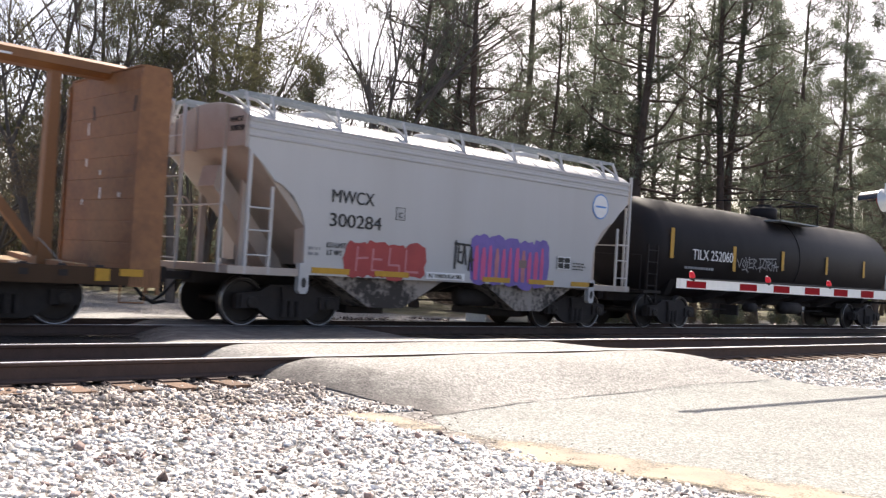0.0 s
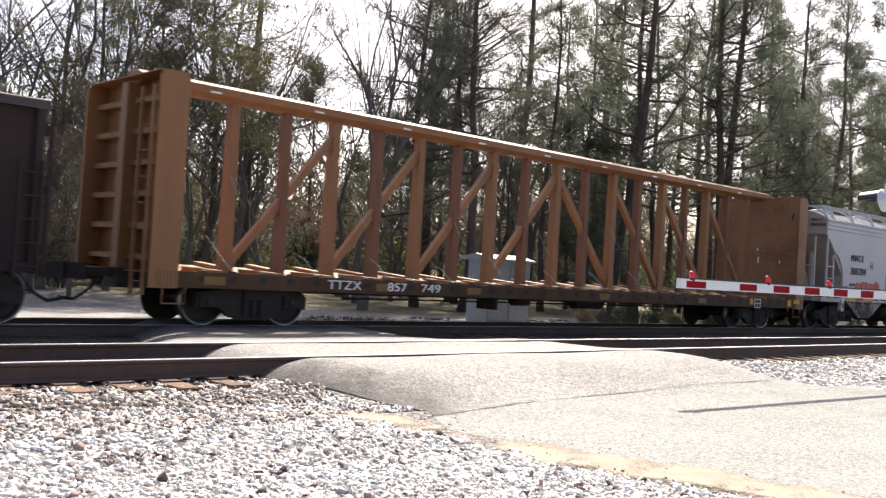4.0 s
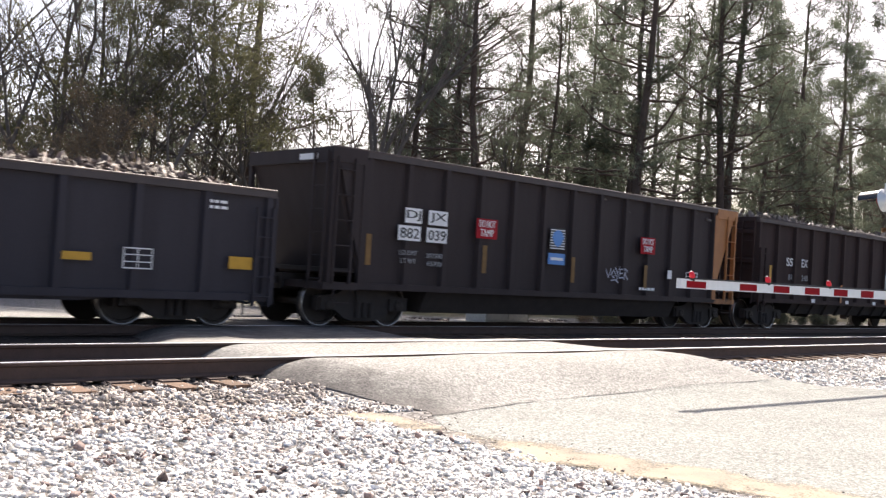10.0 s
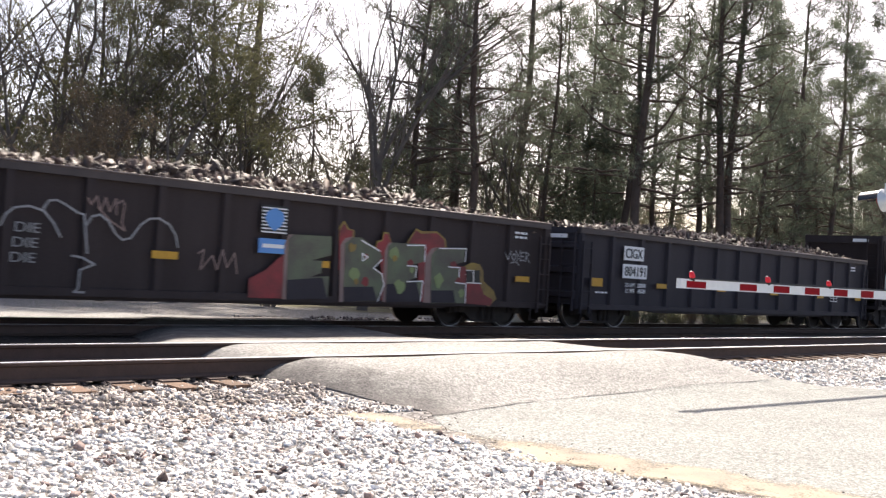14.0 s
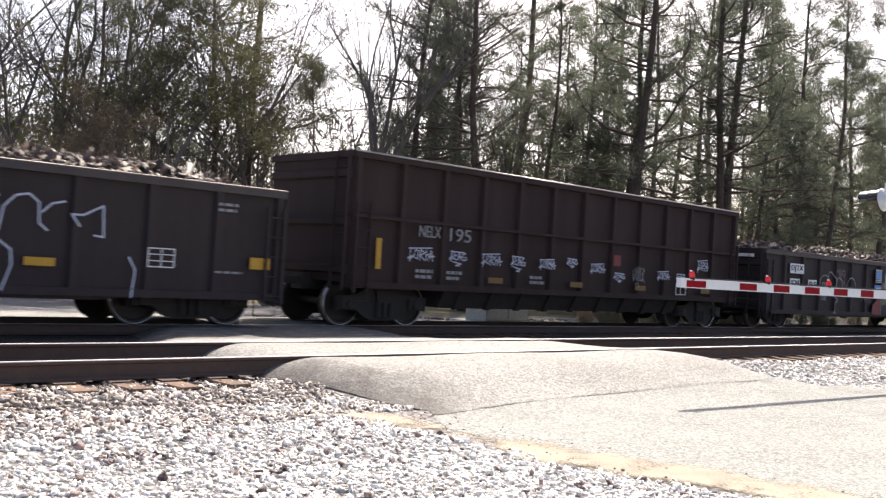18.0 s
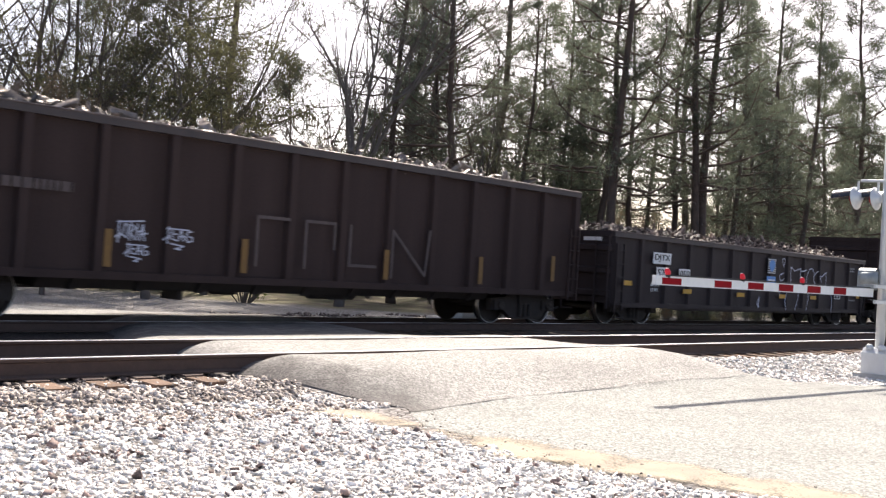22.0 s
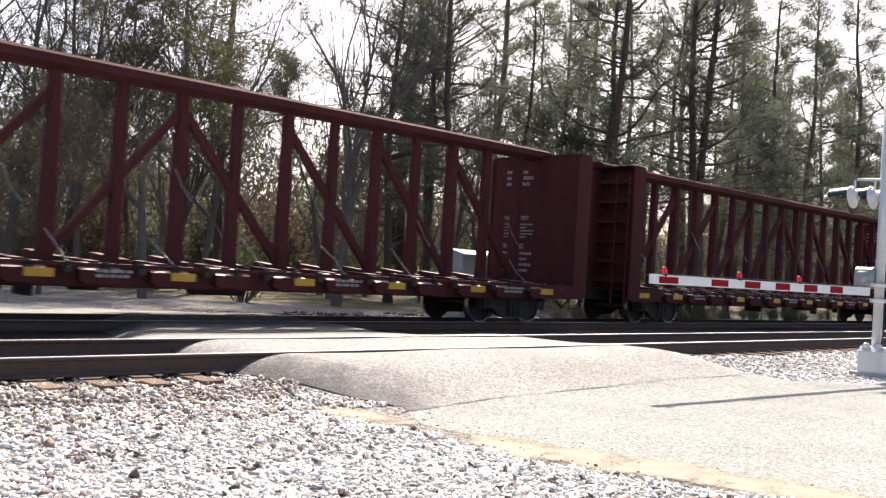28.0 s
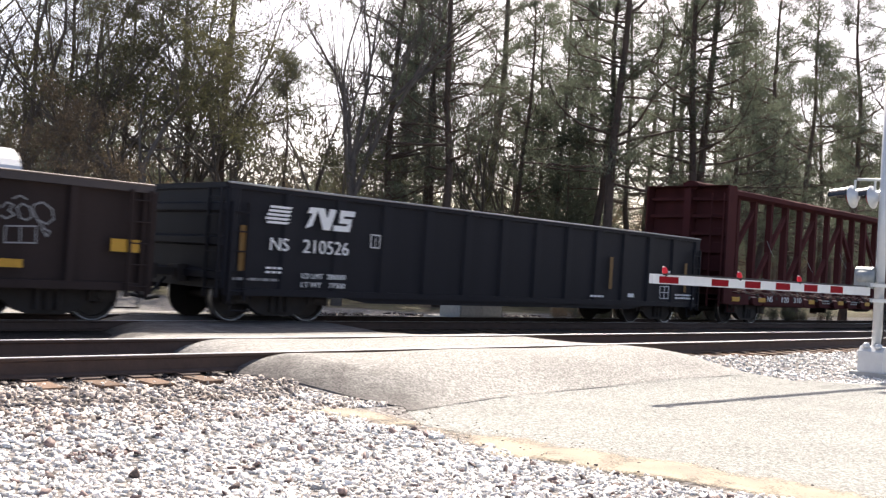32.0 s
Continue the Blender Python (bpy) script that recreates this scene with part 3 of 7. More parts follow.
def build_track(name, y, z, x0, x1, tie_x0, tie_x1, label, skip):
    tr = empty(name, label, "railway track", kind="structure")
    tr.location = (0, y, z)
    body, top = rail_shapes(x0, x1)
    for s in (-1, 1):
        r = part("rail", body, None, tr, at=pose(0, s * GAUGE / 2, -0.176))
        part("rail_head", top, None, r, "bright worn running surface")
    rnd = random.Random(int(y * 10))
    tie = Shape().prism([(-0.115, -0.08), (-0.115, 0.07), (-0.105, 0.085), (0.105, 0.085), (0.115, 0.07), (0.115, -0.08)], "y", -1.3, 1.3).mesh("tie", M_TIE)
    plate = Shape().box(-0.1, 0.1, -0.17, 0.17, 0, 0.014).mesh("tie_plate", M_RAIL)
    x = tie_x0
    while x < tie_x1:
        if not skip[0] < x < skip[1]:
            t = part("tie", tie, None, tr, at=pose(x, rnd.gauss(0, 0.03), -0.176 - 0.014 - 0.085, 0, 0, rnd.gauss(0, 1.2)))
            for s in (-1, 1):
                part("tie_plate", plate, None, t, at=pose(0, s * GAUGE / 2, 0.085))
        x += 0.50 + rnd.gauss(0, 0.015)
    return tr


def stones(name, n, region, size, seed, label, zf=ground_z, keep=None, material=M_STONE, fade=0.0):
    """Broken stones strewn over a stretch of ground, each an irregular eight-cornered lump."""
    rng = np.random.default_rng(seed)
    x = rng.uniform(region[0], region[1], n)
    y = rng.uniform(region[2], region[3], n)
    if keep is not None:
        k = keep(x, y)
        if fade:
            k &= rng.random(n) < np.minimum(x - region[0], y - region[2]) / fade
        x, y = x[k], y[k]
    n = len(x)
    base = np.array([(sx, sy, sz) for sx in (-1, 1) for sy in (-1, 1) for sz in (-1, 1)], float)
    quads = np.array([(0, 1, 3, 2), (4, 6, 7, 5), (0, 4, 5, 1), (2, 3, 7, 6), (0, 2, 6, 4), (1, 5, 7, 3)])
    s = rng.uniform(size[0], size[1], (n, 1, 1)) * rng.uniform(0.55, 1.3, (n, 1, 3)) * np.array([1.3, 1.0, 0.5])
    p = base[None] * rng.uniform(0.45, 1.0, (n, 8, 3)) * s
    q = rng.normal(size=(n, 4)) * np.array([1.0, 0.26, 0.26, 1.0])
    q /= np.linalg.norm(q, axis=1)[:, None]
    w, a, b, c = q.T
    R = np.stack([1 - 2 * (b * b + c * c), 2 * (a * b - w * c), 2 * (a * c + w * b), 2 * (a * b + w * c), 1 - 2 * (a * a + c * c), 2 * (b * c - w * a), 2 * (a * c - w * b), 2 * (b * c + w * a), 1 - 2 * (a * a + b * b)], 1).reshape(n, 3, 3)
    p = np.einsum("nij,nkj->nki", R, p)
    p += np.stack([x, y, zf(x, y) + s[:, 0, 2] * rng.uniform(0.0, 0.7, n)], 1)[:, None]
    f = (quads[None] + 8 * np.arange(n)[:, None, None]).reshape(-1, 4)
    return tagged(new(name, quick_mesh(name, p.reshape(-1, 3), f, material)), label, "ballast", kind="stuff")


def build_ballast():
    def off_road(x, y):
        return (x < left_edge(y) - 0.10 + 0.10 * np.sin(y * 5) - np.where(y < 6.75, 0.1, -0.06)) & ((x < sand_line(y) - 0.12 + 0.08 * np.sin(y * 9)) | (y > 6.75)) | (x > right_edge(y) + 0.02)
    stones("foreground_ballast", 44000, (0.0, 8.2, 1.0, 7.3), (0.009, 0.027), 3, "loose pale grey crushed stone beside the road", keep=off_road, fade=0.9)
    stones("shoulder_ballast", 11000, (12.0, 34.0, 5.3, 8.1), (0.015, 0.035), 4, "pale crushed stone below the near track beyond the road", keep=lambda x, y: off_road(x, y) & (y < 7.95))
    stones("near_track_ballast", 5000, (-2, 6.0, 7.8, 11.0), (0.015, 0.035), 6, "dark oily crushed stone between the ties", keep=off_road, material=M_DARKSTONE)
    stones("trackside_ballast", 6500, (-0.5, 6.2, 6.7, 8.12), (0.012, 0.032), 7, "rust-stained crushed stone along the tie ends", keep=off_road, material=M_RUSTSTONE)
    stones("stray_brown_stones", 500, (0.6, 6.6, 1.8, 7.2), (0.012, 0.032), 14, "scattered brown and violet stones in the pale ballast", keep=off_road, zf=lambda x, y: ground_z(x, y) + 0.012, material=M_BROWNSTONE)
    stones("roadside_grit", 380, (5.0, 7.2, 2.2, 6.9), (0.005, 0.011), 8, "loose dark grit along the edge of the asphalt", zf=lambda x, y: np.maximum(road_z(x, y), ground_z(x, y)), keep=lambda x, y: np.abs(x - left_edge(y)) < 0.45, material=M_DARKSTONE)
    stones("dark_stone_patch", 40, (2.75, 3.25, 5.98, 6.22), (0.012, 0.026), 12, "small patch of brown stained stone in the ballast", material=M_BROWNSTONE, keep=lambda x, y: ((x - 3.0) / 0.25) ** 2 + ((y - 6.1) / 0.11) ** 2 < 1, zf=lambda x, y: ground_z(x, y) + 0.02)
    stones("far_dark_ballast", 4200, (11.0, 30.0, 18.6, 25.0), (0.025, 0.06), 19, "dark broken stone and litter behind the train", keep=lambda x, y: off_road(x, y) & (np.sin(x * 1.7 + y) + np.sin(y * 2.3 - x * 0.6) > -0.4), zf=lambda x, y: ground_z(x, y) + 0.015, material=M_DARKSTONE)
    stones("far_ballast", 4500, (13.0, 24.0, 18.2, 23.0), (0.02, 0.05), 9, "sunlit crushed stone behind the train", keep=off_road)


# ---- crossing signal and gate ----
def build_signal():
    mx, my = 16.45, 6.2
    g = float(ground_z(mx, my))
    sig = empty("crossing_signal", "silver railway crossing signal mast with paired flashing lights and gate mechanism", "crossing signal")
    sig.location = (mx, my, g)
    part("base_plate", Shape().box(-0.32, 0.32, -0.3, 0.3, -0.1, 0.08), M_CONCRETE, sig)
    base = part("junction_box", Shape().prism([(-0.24, 0.08), (-0.24, 0.42), (-0.16, 0.5), (0.16, 0.5), (0.24, 0.42), (0.24, 0.08)], "y", -0.2, 0.2), M_ALU, sig, "silver cast junction box at the foot")
    part("hinge_cap", Shape().lathe([(0, 0.06), (0.06, 0.06), (0.09, 0.03)], "z", (-0.17, -0.1, 0.47), 12), M_ALU, base, smooth=True)
    part("hinge_cap", Shape().lathe([(0, 0.06), (0.06, 0.06), (0.09, 0.03)], "z", (-0.17, 0.1, 0.47), 12), M_ALU, base, smooth=True)
    part("mast", Shape().lathe([(0.3, 0.078), (5.2, 0.075)], "z", (0, 0, 0), 16), M_ALU, sig, "round silver-painted mast", smooth=True)
    h = 1.29 - g
    mech = part("gate_mechanism", Shape().prism([(-0.17, h + 0.05), (-0.17, h + 0.30), (-0.14, h + 0.37), (-0.08, h + 0.41), (0.3, h + 0.42), (0.34, h + 0.3), (0.34, h + 0.05)], "y", 0.08, 0.36), M_GALV, sig, "silver gate motor housing with rounded cover")
    part("cover_hood", Shape().lathe([(0.05, 0.12), (0.30, 0.12), (0.34, 0.08)], "y", (-0.10, 0, h + 0.24), 16), M_GALV, mech, smooth=True)
    for zz in (0.11, -0.14):
        part("channel", Shape().box(-0.62, 0.35, -0.13, -0.09, h + zz - 0.03, h + zz + 0.03).box(-0.62, 0.35, -0.13, -0.03, h + zz + 0.026, h + zz + 0.03), M_ALU, sig, "silver gate arm channel")
    part("counterweight", Shape().box(0.5, 1.3, -0.2, -0.1, h - 0.15, h + 0.15), M_GALV, sig)
    # lamps on a short crossarm, turned away so that they are seen almost edge-on
    hl = 2.97 - g
    cross = part("light_crossarm", Shape().tube([(-0.17, 0.39, hl + 0.19), (0.30, -0.70, hl + 0.19)], 0.024, 10), M_ALU, sig, smooth=True)
    for x, y, turn in ((-0.155, 0.36, 86), (-0.03, 0.08, 86), (0.13, -0.30, 86), (0.28, -0.66, 86)):
        unit = part("lamp_unit", Shape().lathe([(0.0, 0.03), (0.015, 0.08), (0.06, 0.11), (0.075, 0.12), (0.100, 0.195), (0.110, 0.195), (0.12, 0.15)], "x", (0, 0, 0), 24), M_ALU, sig, "silver lamp housing with backing disc", smooth=True, at=pose(x, y, hl - 0.09, 0, 6, turn))
        part("hood", Shape().prism([(0.17 * math.cos(a), 0.17 * math.sin(a)) for a in np.linspace(0.15, math.pi - 0.15, 12)] + [(0.155 * math.cos(a), 0.155 * math.sin(a)) for a in np.linspace(math.pi - 0.15, 0.15, 12)], "x", 0.12, 0.46), M_HOOD, unit, "black lamp hood")
        # the glint along the black hood's top is a silver strip
        part("hood_crest", Shape().prism([(0.176 * math.cos(a), 0.176 * math.sin(a)) for a in np.linspace(1.25, 1.9, 6)] + [(0.1705 * math.cos(a), 0.1705 * math.sin(a)) for a in np.linspace(1.9, 1.25, 6)], "x", 0.13, 0.46), M_ALU, unit, "bright strip standing for the sun's glint on the hood")
        part("lens", Shape().lathe([(0.14, 0.15), (0.165, 0.12)], "x", (0, 0, 0), 20), M_GATERED, unit, "red signal lens")
        part("hanger", Shape().tube([(0.06, 0, 0.12), (0.04, 0, 0.28)], 0.02, 8), M_ALU, unit)
    part("blue_sign", Shape().box(0.0, 0.17, -0.10, -0.085, 2.05 - g, 2.32 - g), M_SIGNBLUE, sig, "small blue notice plate on the mast")
    part("cable", Shape().tube([(-0.02, -0.08, 0.5), (-0.05, -0.12, 0.75), (0.0, -0.1, 1.0), (0.05, -0.08, h - 0.2)], 0.012, 6), M_CABLE, sig)
    # the arm lies across the road, its stripes 16 inches long
    arm = empty("gate_arm", "lowered red and white striped crossing gate arm with red lamps", "gate arm")
    arm.matrix_basis = pose(11.425, 6.46, 1.292, 0, 0, -3.35)
    part("spine", Shape().box(-1.27, 4.66, 0.02, 0.05, -0.07, 0.05), M_GATEWHITE, arm)
    edges = [(-1.27, -1.15, 0), (-1.15, -0.74, 1), (-0.74, 0.0, 0)] + [(0.4064 * k, 0.4064 * (k + 1), (k + 1) % 2) for k in range(10)] + [(4.064, 4.6, 0)]
    for a, b, red in edges:
        top = (0.042 + 0.005 * (a + b) / 2, -0.070)
        part("stripe", Shape().box(a + 0.002, b - 0.002, -0.01, 0.02, top[1], top[0]), M_GATEWHITE, arm, "white stripe")
        if red:
            part("stripe", Shape().box(a + 0.004, b - 0.004, -0.014, -0.0102, top[1] + 0.012, top[0] - 0.012), M_GATERED, arm, "red reflective stripe")
    part("light_cable", Shape().tube([(-1.05, 0.0, 0.055), (1.2, 0.0, 0.067), (2.6, 0.0, 0.07), (4.5, 0.0, 0.08)], 0.010, 6), M_CABLE, arm)
    for x in (-1.05, 0.66, 2.28):
        z = 0.042 + 0.005 * x
        lamp = part("lamp", Shape().tube([(x - 0.005, 0, z + 0.10), (x + 0.008, 0, z + 0.085), (x + 0.022, 0, z + 0.06), (x + 0.034, 0, z + 0.035), (x + 0.04, 0, z + 0.02)], [0.018, 0.030, 0.036, 0.034, 0.022], 12), M_LAMPRED, arm, "red gate lamp", smooth=True)
        part("lamp_bracket", Shape().tube([(x + 0.03, 0, z + 0.032), (x + 0.045, 0, z - 0.005)], [0.035, 0.025], 10), M_CABLE, lamp)
        # small white piece that paints the highlight on the lamp
        part("lamp_top", Shape().lathe([(0.0, 0.015), (0.010, 0.014), (0.014, 0.007)], "z", (x - 0.008, 0, z + 0.100), 12), M_GATEWHITE, lamp, "white highlight painted on top of the lamp", smooth=True)


def build_cabinet():
    g = float(ground_z(21.4, 20.6))
    c = empty("signal_cabinet", "grey metal railway equipment cabinet on a concrete pad behind the train", "equipment cabinet")
    c.location = (21.75, 20.6, g)
    part("pad", Shape().box(-1.0, 1.35, -0.7, 0.9, -0.05, 0.22), M_CONCRETE, c)
    part("body", Shape().box(-0.8, 1.1, -0.45, 0.4, 0.22, 2.1), M_GALV, c)
    part("roof", Shape().prism([(-0.6, 2.1), (-0.6, 2.16), (0.08, 2.3), (0.75, 2.16), (0.75, 2.1)], "x", -0.88, 1.18), M_GALV, c, "pale overhanging roof")
    for x in (-0.32, 0.62):
        d = part("door", Shape().box(x - 0.44, x + 0.44, -0.475, -0.452, 0.3, 2.0), M_GALV, c)
        part("handle", Shape().box(x + 0.36, x + 0.4, -0.51, -0.475, 1.0, 1.2), M_CABLE, d)


# ---- the train ----
HALF = 1.5  # half a car's width


def travel(t):
    """How far the train has gone by t seconds; it gathers speed slowly."""
    return 5.64063 * t + 0.59519 * t * t / 20 + 0.23647 * (t / 10) ** 3 - 0.05293 * (t / 10) ** 4


MOVING, WHEELSETS = [], []
SHARED = {}


def shared(key, make):
    if key not in SHARED:
        SHARED[key] = make()
    return SHARED[key]


def truck_meshes(r):
    side = Shape()
    outline = [(-1.18, r - 0.13), (-1.18, r + 0.16), (-0.72, r + 0.20), (-0.45, r + 0.34), (0.45, r + 0.34), (0.72, r + 0.20), (1.18, r + 0.16), (1.18, r - 0.13), (0.80, r - 0.06), (0.50, r - 0.27), (0.30, r - 0.33), (-0.30, r - 0.33), (-0.50, r - 0.27), (-0.80, r - 0.06)]
    side.prism(outline, "y", -0.08, 0.08)
    side.box(-1.12, -0.66, -0.13, 0.1, r - 0.11, r + 0.13).box(0.66, 1.12, -0.13, 0.1, r - 0.11, r + 0.13)
    spring = Shape().tube([(0, -0.1, r - 0.26), (0, -0.1, r + 0.06)], 0.07, 8)
    bolster = Shape().prism([(-0.22, r + 0.04), (-0.26, r + 0.3), (0.26, r + 0.3), (0.22, r + 0.04)], "y", -1.15, 1.15)
    bolster.tube([(0, 0, r + 0.2), (0, 0, r + 0.42)], 0.2, 12)
    beam = Shape().box(-0.06, 0.06, -0.95, 0.95, r - 0.12, r + 0.04).box(-0.10, -0.02, -0.85, -0.65, r - 0.16, r + 0.16).box(-0.10, -0.02, 0.65, 0.85, r - 0.16, r + 0.16)
    w = Shape()
    w.tube([(0, -1.08, 0), (0, 1.08, 0)], 0.085, 12)
    for s in (-1, 1):
        prof = [(s * 0.665, 0.1), (s * 0.665, r + 0.028), (s * 0.70, r + 0.028), (s * 0.715, r + 0.004), (s * 0.80, r - 0.004), (s * 0.80, r - 0.07), (s * 0.765, r - 0.09), (s * 0.77, 0.16), (s * 0.81, 0.12)]
        w.lathe(prof, "y", (0, 0, 0), 32)
        w.lathe([(s * 0.98, 0.11), (s * 1.16, 0.11), (s * 1.17, 0.08)], "y", (0, 0, 0), 14)
        for k in range(3):
            t = 2 * math.pi * k / 3
            w.box(0.05 * math.cos(t) - 0.012, 0.05 * math.cos(t) + 0.012, min(s * 1.165, s * 1.19), max(s * 1.165, s * 1.19), 0.05 * math.sin(t) - 0.012, 0.05 * math.sin(t) + 0.012)
    dull = len(w.f)
    for s in (-1, 1):
        w.lathe([(s * 0.802, r - 0.022), (s * 0.806, r - 0.010), (s * 0.796, r + 0.0005), (s * 0.72, r + 0.0045), (s * 0.71, r - 0.02)], "y", (0, 0, 0), 32)
        del w.f[-2:]
    wheels = w.mesh("wheelset", M_WHEEL)
    wheels.materials.append(M_TREAD)
    for k, face in enumerate(wheels.polygons):
        face.material_index = int(k >= dull)
    return {"side": side.mesh("sideframe", M_STEEL), "spring": spring.mesh("spring", M_STEEL), "bolster": bolster.mesh("truck", M_STEEL), "beam": beam.mesh("brake_beam", M_STEEL), "wheels": wheels}


def add_truck(car, x, r=0.457, base=1.78):
    me = shared(("truck", r), lambda: truck_meshes(r))
    t = part("truck", me["bolster"], None, car, "dirty cast steel truck", at=pose(x, 0, 0))
    for s in (-1, 1):
        part("sideframe", me["side"], None, t, at=pose(0, s * 1.0, 0))
        for d in (-0.17, 0.0, 0.17):
            part("spring", me["spring"], None, t, at=pose(d, s * 1.0 + (0 if s < 0 else 0.2), 0))
        part("brake_beam", me["beam"], None, t, at=pose(s * 0.36, 0, 0))
        w = part("wheelset", me["wheels"], None, t, at=pose(s * base / 2, 0, r))
        WHEELSETS.append((w, s * base / 2, r))
    return t


def coupler_mesh():
    s = Shape().box(-0.1, 0.62, -0.07, 0.07, 0.80, 0.95)
    s.prism([(0.62, -0.16), (0.62, 0.16), (0.78, 0.18), (0.92, 0.10), (0.80, 0.02), (0.80, -0.02), (0.90, -0.14), (0.76, -0.18)], "z", 0.74, 1.02)
    return s.mesh("coupler", M_STEEL)


def hose_mesh():
    return Shape().tube([(0.1, -0.45, 0.75), (0.35, -0.42, 0.50), (0.6, -0.35, 0.36), (0.9, -0.25, 0.40)], 0.03, 7).mesh("brake_hose", M_CABLE, True)


def add_couplers(car, ends):
    for x, turn in ends:
        part("coupler", shared("coupler", coupler_mesh), None, car, at=pose(x, 0, 0, 0, 0, turn))
        part("brake_hose", shared("hose", hose_mesh), None, car, at=pose(x, 0, 0, 0, 0, turn))


def ladder(car, x, y, z0, z1, width, n, material, face="y", label=""):
    """Two stiles and n rungs; face y: against a side, face x: against an end."""
    s = Shape()
    for d in (-width / 2, width / 2):
        if face == "y":
            s.box(x + d - 0.02, x + d + 0.02, y - 0.03, y + 0.03, z0, z1)
        else:
            s.box(x - 0.03, x + 0.03, y + d - 0.02, y + d + 0.02, z0, z1)
    lad = part("ladder", s, material, car, label)
    for k in range(n):
        z = z0 + (z1 - z0) * (k + 0.5) / n
        a, b = ((x - width / 2, y - 0.02, z), (x + width / 2, y - 0.02, z)) if face == "y" else ((x, y - width / 2, z), (x, y + width / 2, z))
        part("rung", Shape().tube([a, b], 0.014, 6), material, lad)
    return lad


def plate(car, x, z, w, h, material, name="marking", label="", y=-HALF, thick=0.006):
    return part(name, Shape().box(x, x + w, y - 0.012 - thick, y - 0.012, z, z + h), material, car, label)


def outline_box(car, x, z, w, h, material, y=-HALF, bars=2, label="stencilled white data box"):
    s = Shape()
    e, a, b = 0.02, y - 0.018, y - 0.012
    s.box(x, x + w, a, b, z, z + e).box(x, x + w, a, b, z + h - e, z + h).box(x, x + e, a, b, z, z + h).box(x + w - e, x + w, a, b, z, z + h)
    s.box(x + w * 0.48, x + w * 0.52, a, b, z, z + h)
    for k in range(bars):
        zz = z + h * (k + 1) / (bars + 1)
        s.box(x, x + w, a, b, zz - 0.008, zz + 0.008)
    return part("data_stencil", s, material, car, label)


def text_bars(car, x, z, w, rows, material, row=0.055, gap=0.05, seed=1, y=-HALF, label="rows of small worn stencilling"):
    """Small stencilling too fine to read: bars of its size."""
    rnd = random.Random(seed)
    s = Shape()
    for k in range(rows):
        zz, xx = z + k * (row + gap), x
        end = x + w * rnd.uniform(0.8, 1.0)
        while xx < end:
            d = rnd.uniform(0.05, 0.16)
            s.box(xx, min(xx + d, end), y - 0.018, y - 0.012, zz, zz + row)
            xx += d + 0.035
    return tagged(part("stencil", s, material, car, label), kind="stuff")


def white_panel(car, text, x, z, w, h, y=-HALF):
    """Black lettering on a white panel."""
    p = plate(car, x, z, w, h, M_WHITE, "number_panel", "white panel with black lettering", y)
    letters(text, h * 0.68, M_INK, p, (x + w * 0.08, y - 0.026, z + h * 0.16), width=w * 0.84)


def stroke(s, pts, w, y):
    """A flat painted line of width w through points of x, z."""
    for (x0, z0), (x1, z1) in zip(pts, pts[1:]):
        d = math.hypot(x1 - x0, z1 - z0) or 1e-6
        nx, nz = -(z1 - z0) / d * w / 2, (x1 - x0) / d * w / 2
        ex, ez = (x1 - x0) / d * w * 0.3, (z1 - z0) / d * w * 0.3
        s.poly([(x0 + nx - ex, y, z0 + nz - ez), (x1 + nx + ex, y, z1 + nz + ez), (x1 - nx + ex, y, z1 - nz + ez), (x0 - nx - ex, y, z0 - nz - ez)])


TAG_ONE = (((0.0, 0.3), (0.2, 0.45), (0.1, 0.2)), ((0.12, 0.95), (0.1, 0.1)), ((0.05, 0.9), (0.95, 1.0)), ((0.32, 0.85), (0.22, 0.42), (0.38, 0.3), (0.44, 0.78), (0.32, 0.85)), ((0.52, 0.92), (0.48, 0.2)), ((0.52, 0.85), (0.68, 0.7), (0.5, 0.52), (0.68, 0.22)),
           ((0.74, 0.88), (0.72, 0.25)), ((0.72, 0.55), (0.86, 0.6)), ((0.82, 0.22), (0.92, 0.85), (1.0, 0.22)), ((0.82, 0.45), (1.08, 0.52)))
TAG_TWO = (((0.0, 0.4), (0.2, 0.6), (0.12, 0.3)), ((0.16, 1.0), (0.14, 0.25)), ((0.1, 0.92), (0.85, 0.9)), ((0.3, 0.9), (0.28, 0.45), (0.46, 0.4)), ((0.3, 0.68), (0.44, 0.7)), ((0.5, 0.4), (0.58, 0.92), (0.68, 0.38)), ((0.5, 0.58), (0.7, 0.6)),
           ((0.95, 0.85), (0.8, 0.8), (0.74, 0.55), (0.82, 0.36), (0.98, 0.42), (0.96, 0.6), (0.86, 0.6)), ((0.25, 0.25), (0.7, 0.15), (0.4, 0.02), (0.6, 0.0)))
TAG_THREE = (((0.0, 0.75), (0.12, 0.3), (0.25, 0.85)), ((0.27, 0.5), (0.36, 0.75), (0.46, 0.5), (0.38, 0.28), (0.27, 0.5)), ((0.44, 0.9), (0.54, 0.55), (0.64, 0.95)), ((0.54, 0.55), (0.52, 0.2)), ((0.82, 0.85), (0.66, 0.8), (0.64, 0.3), (0.84, 0.35)),
             ((0.65, 0.56), (0.8, 0.6)), ((0.88, 0.25), (0.88, 0.88), (1.02, 0.75), (0.9, 0.55), (1.06, 0.22)), ((0.25, 0.12), (0.45, 0.2), (0.6, 0.02)))


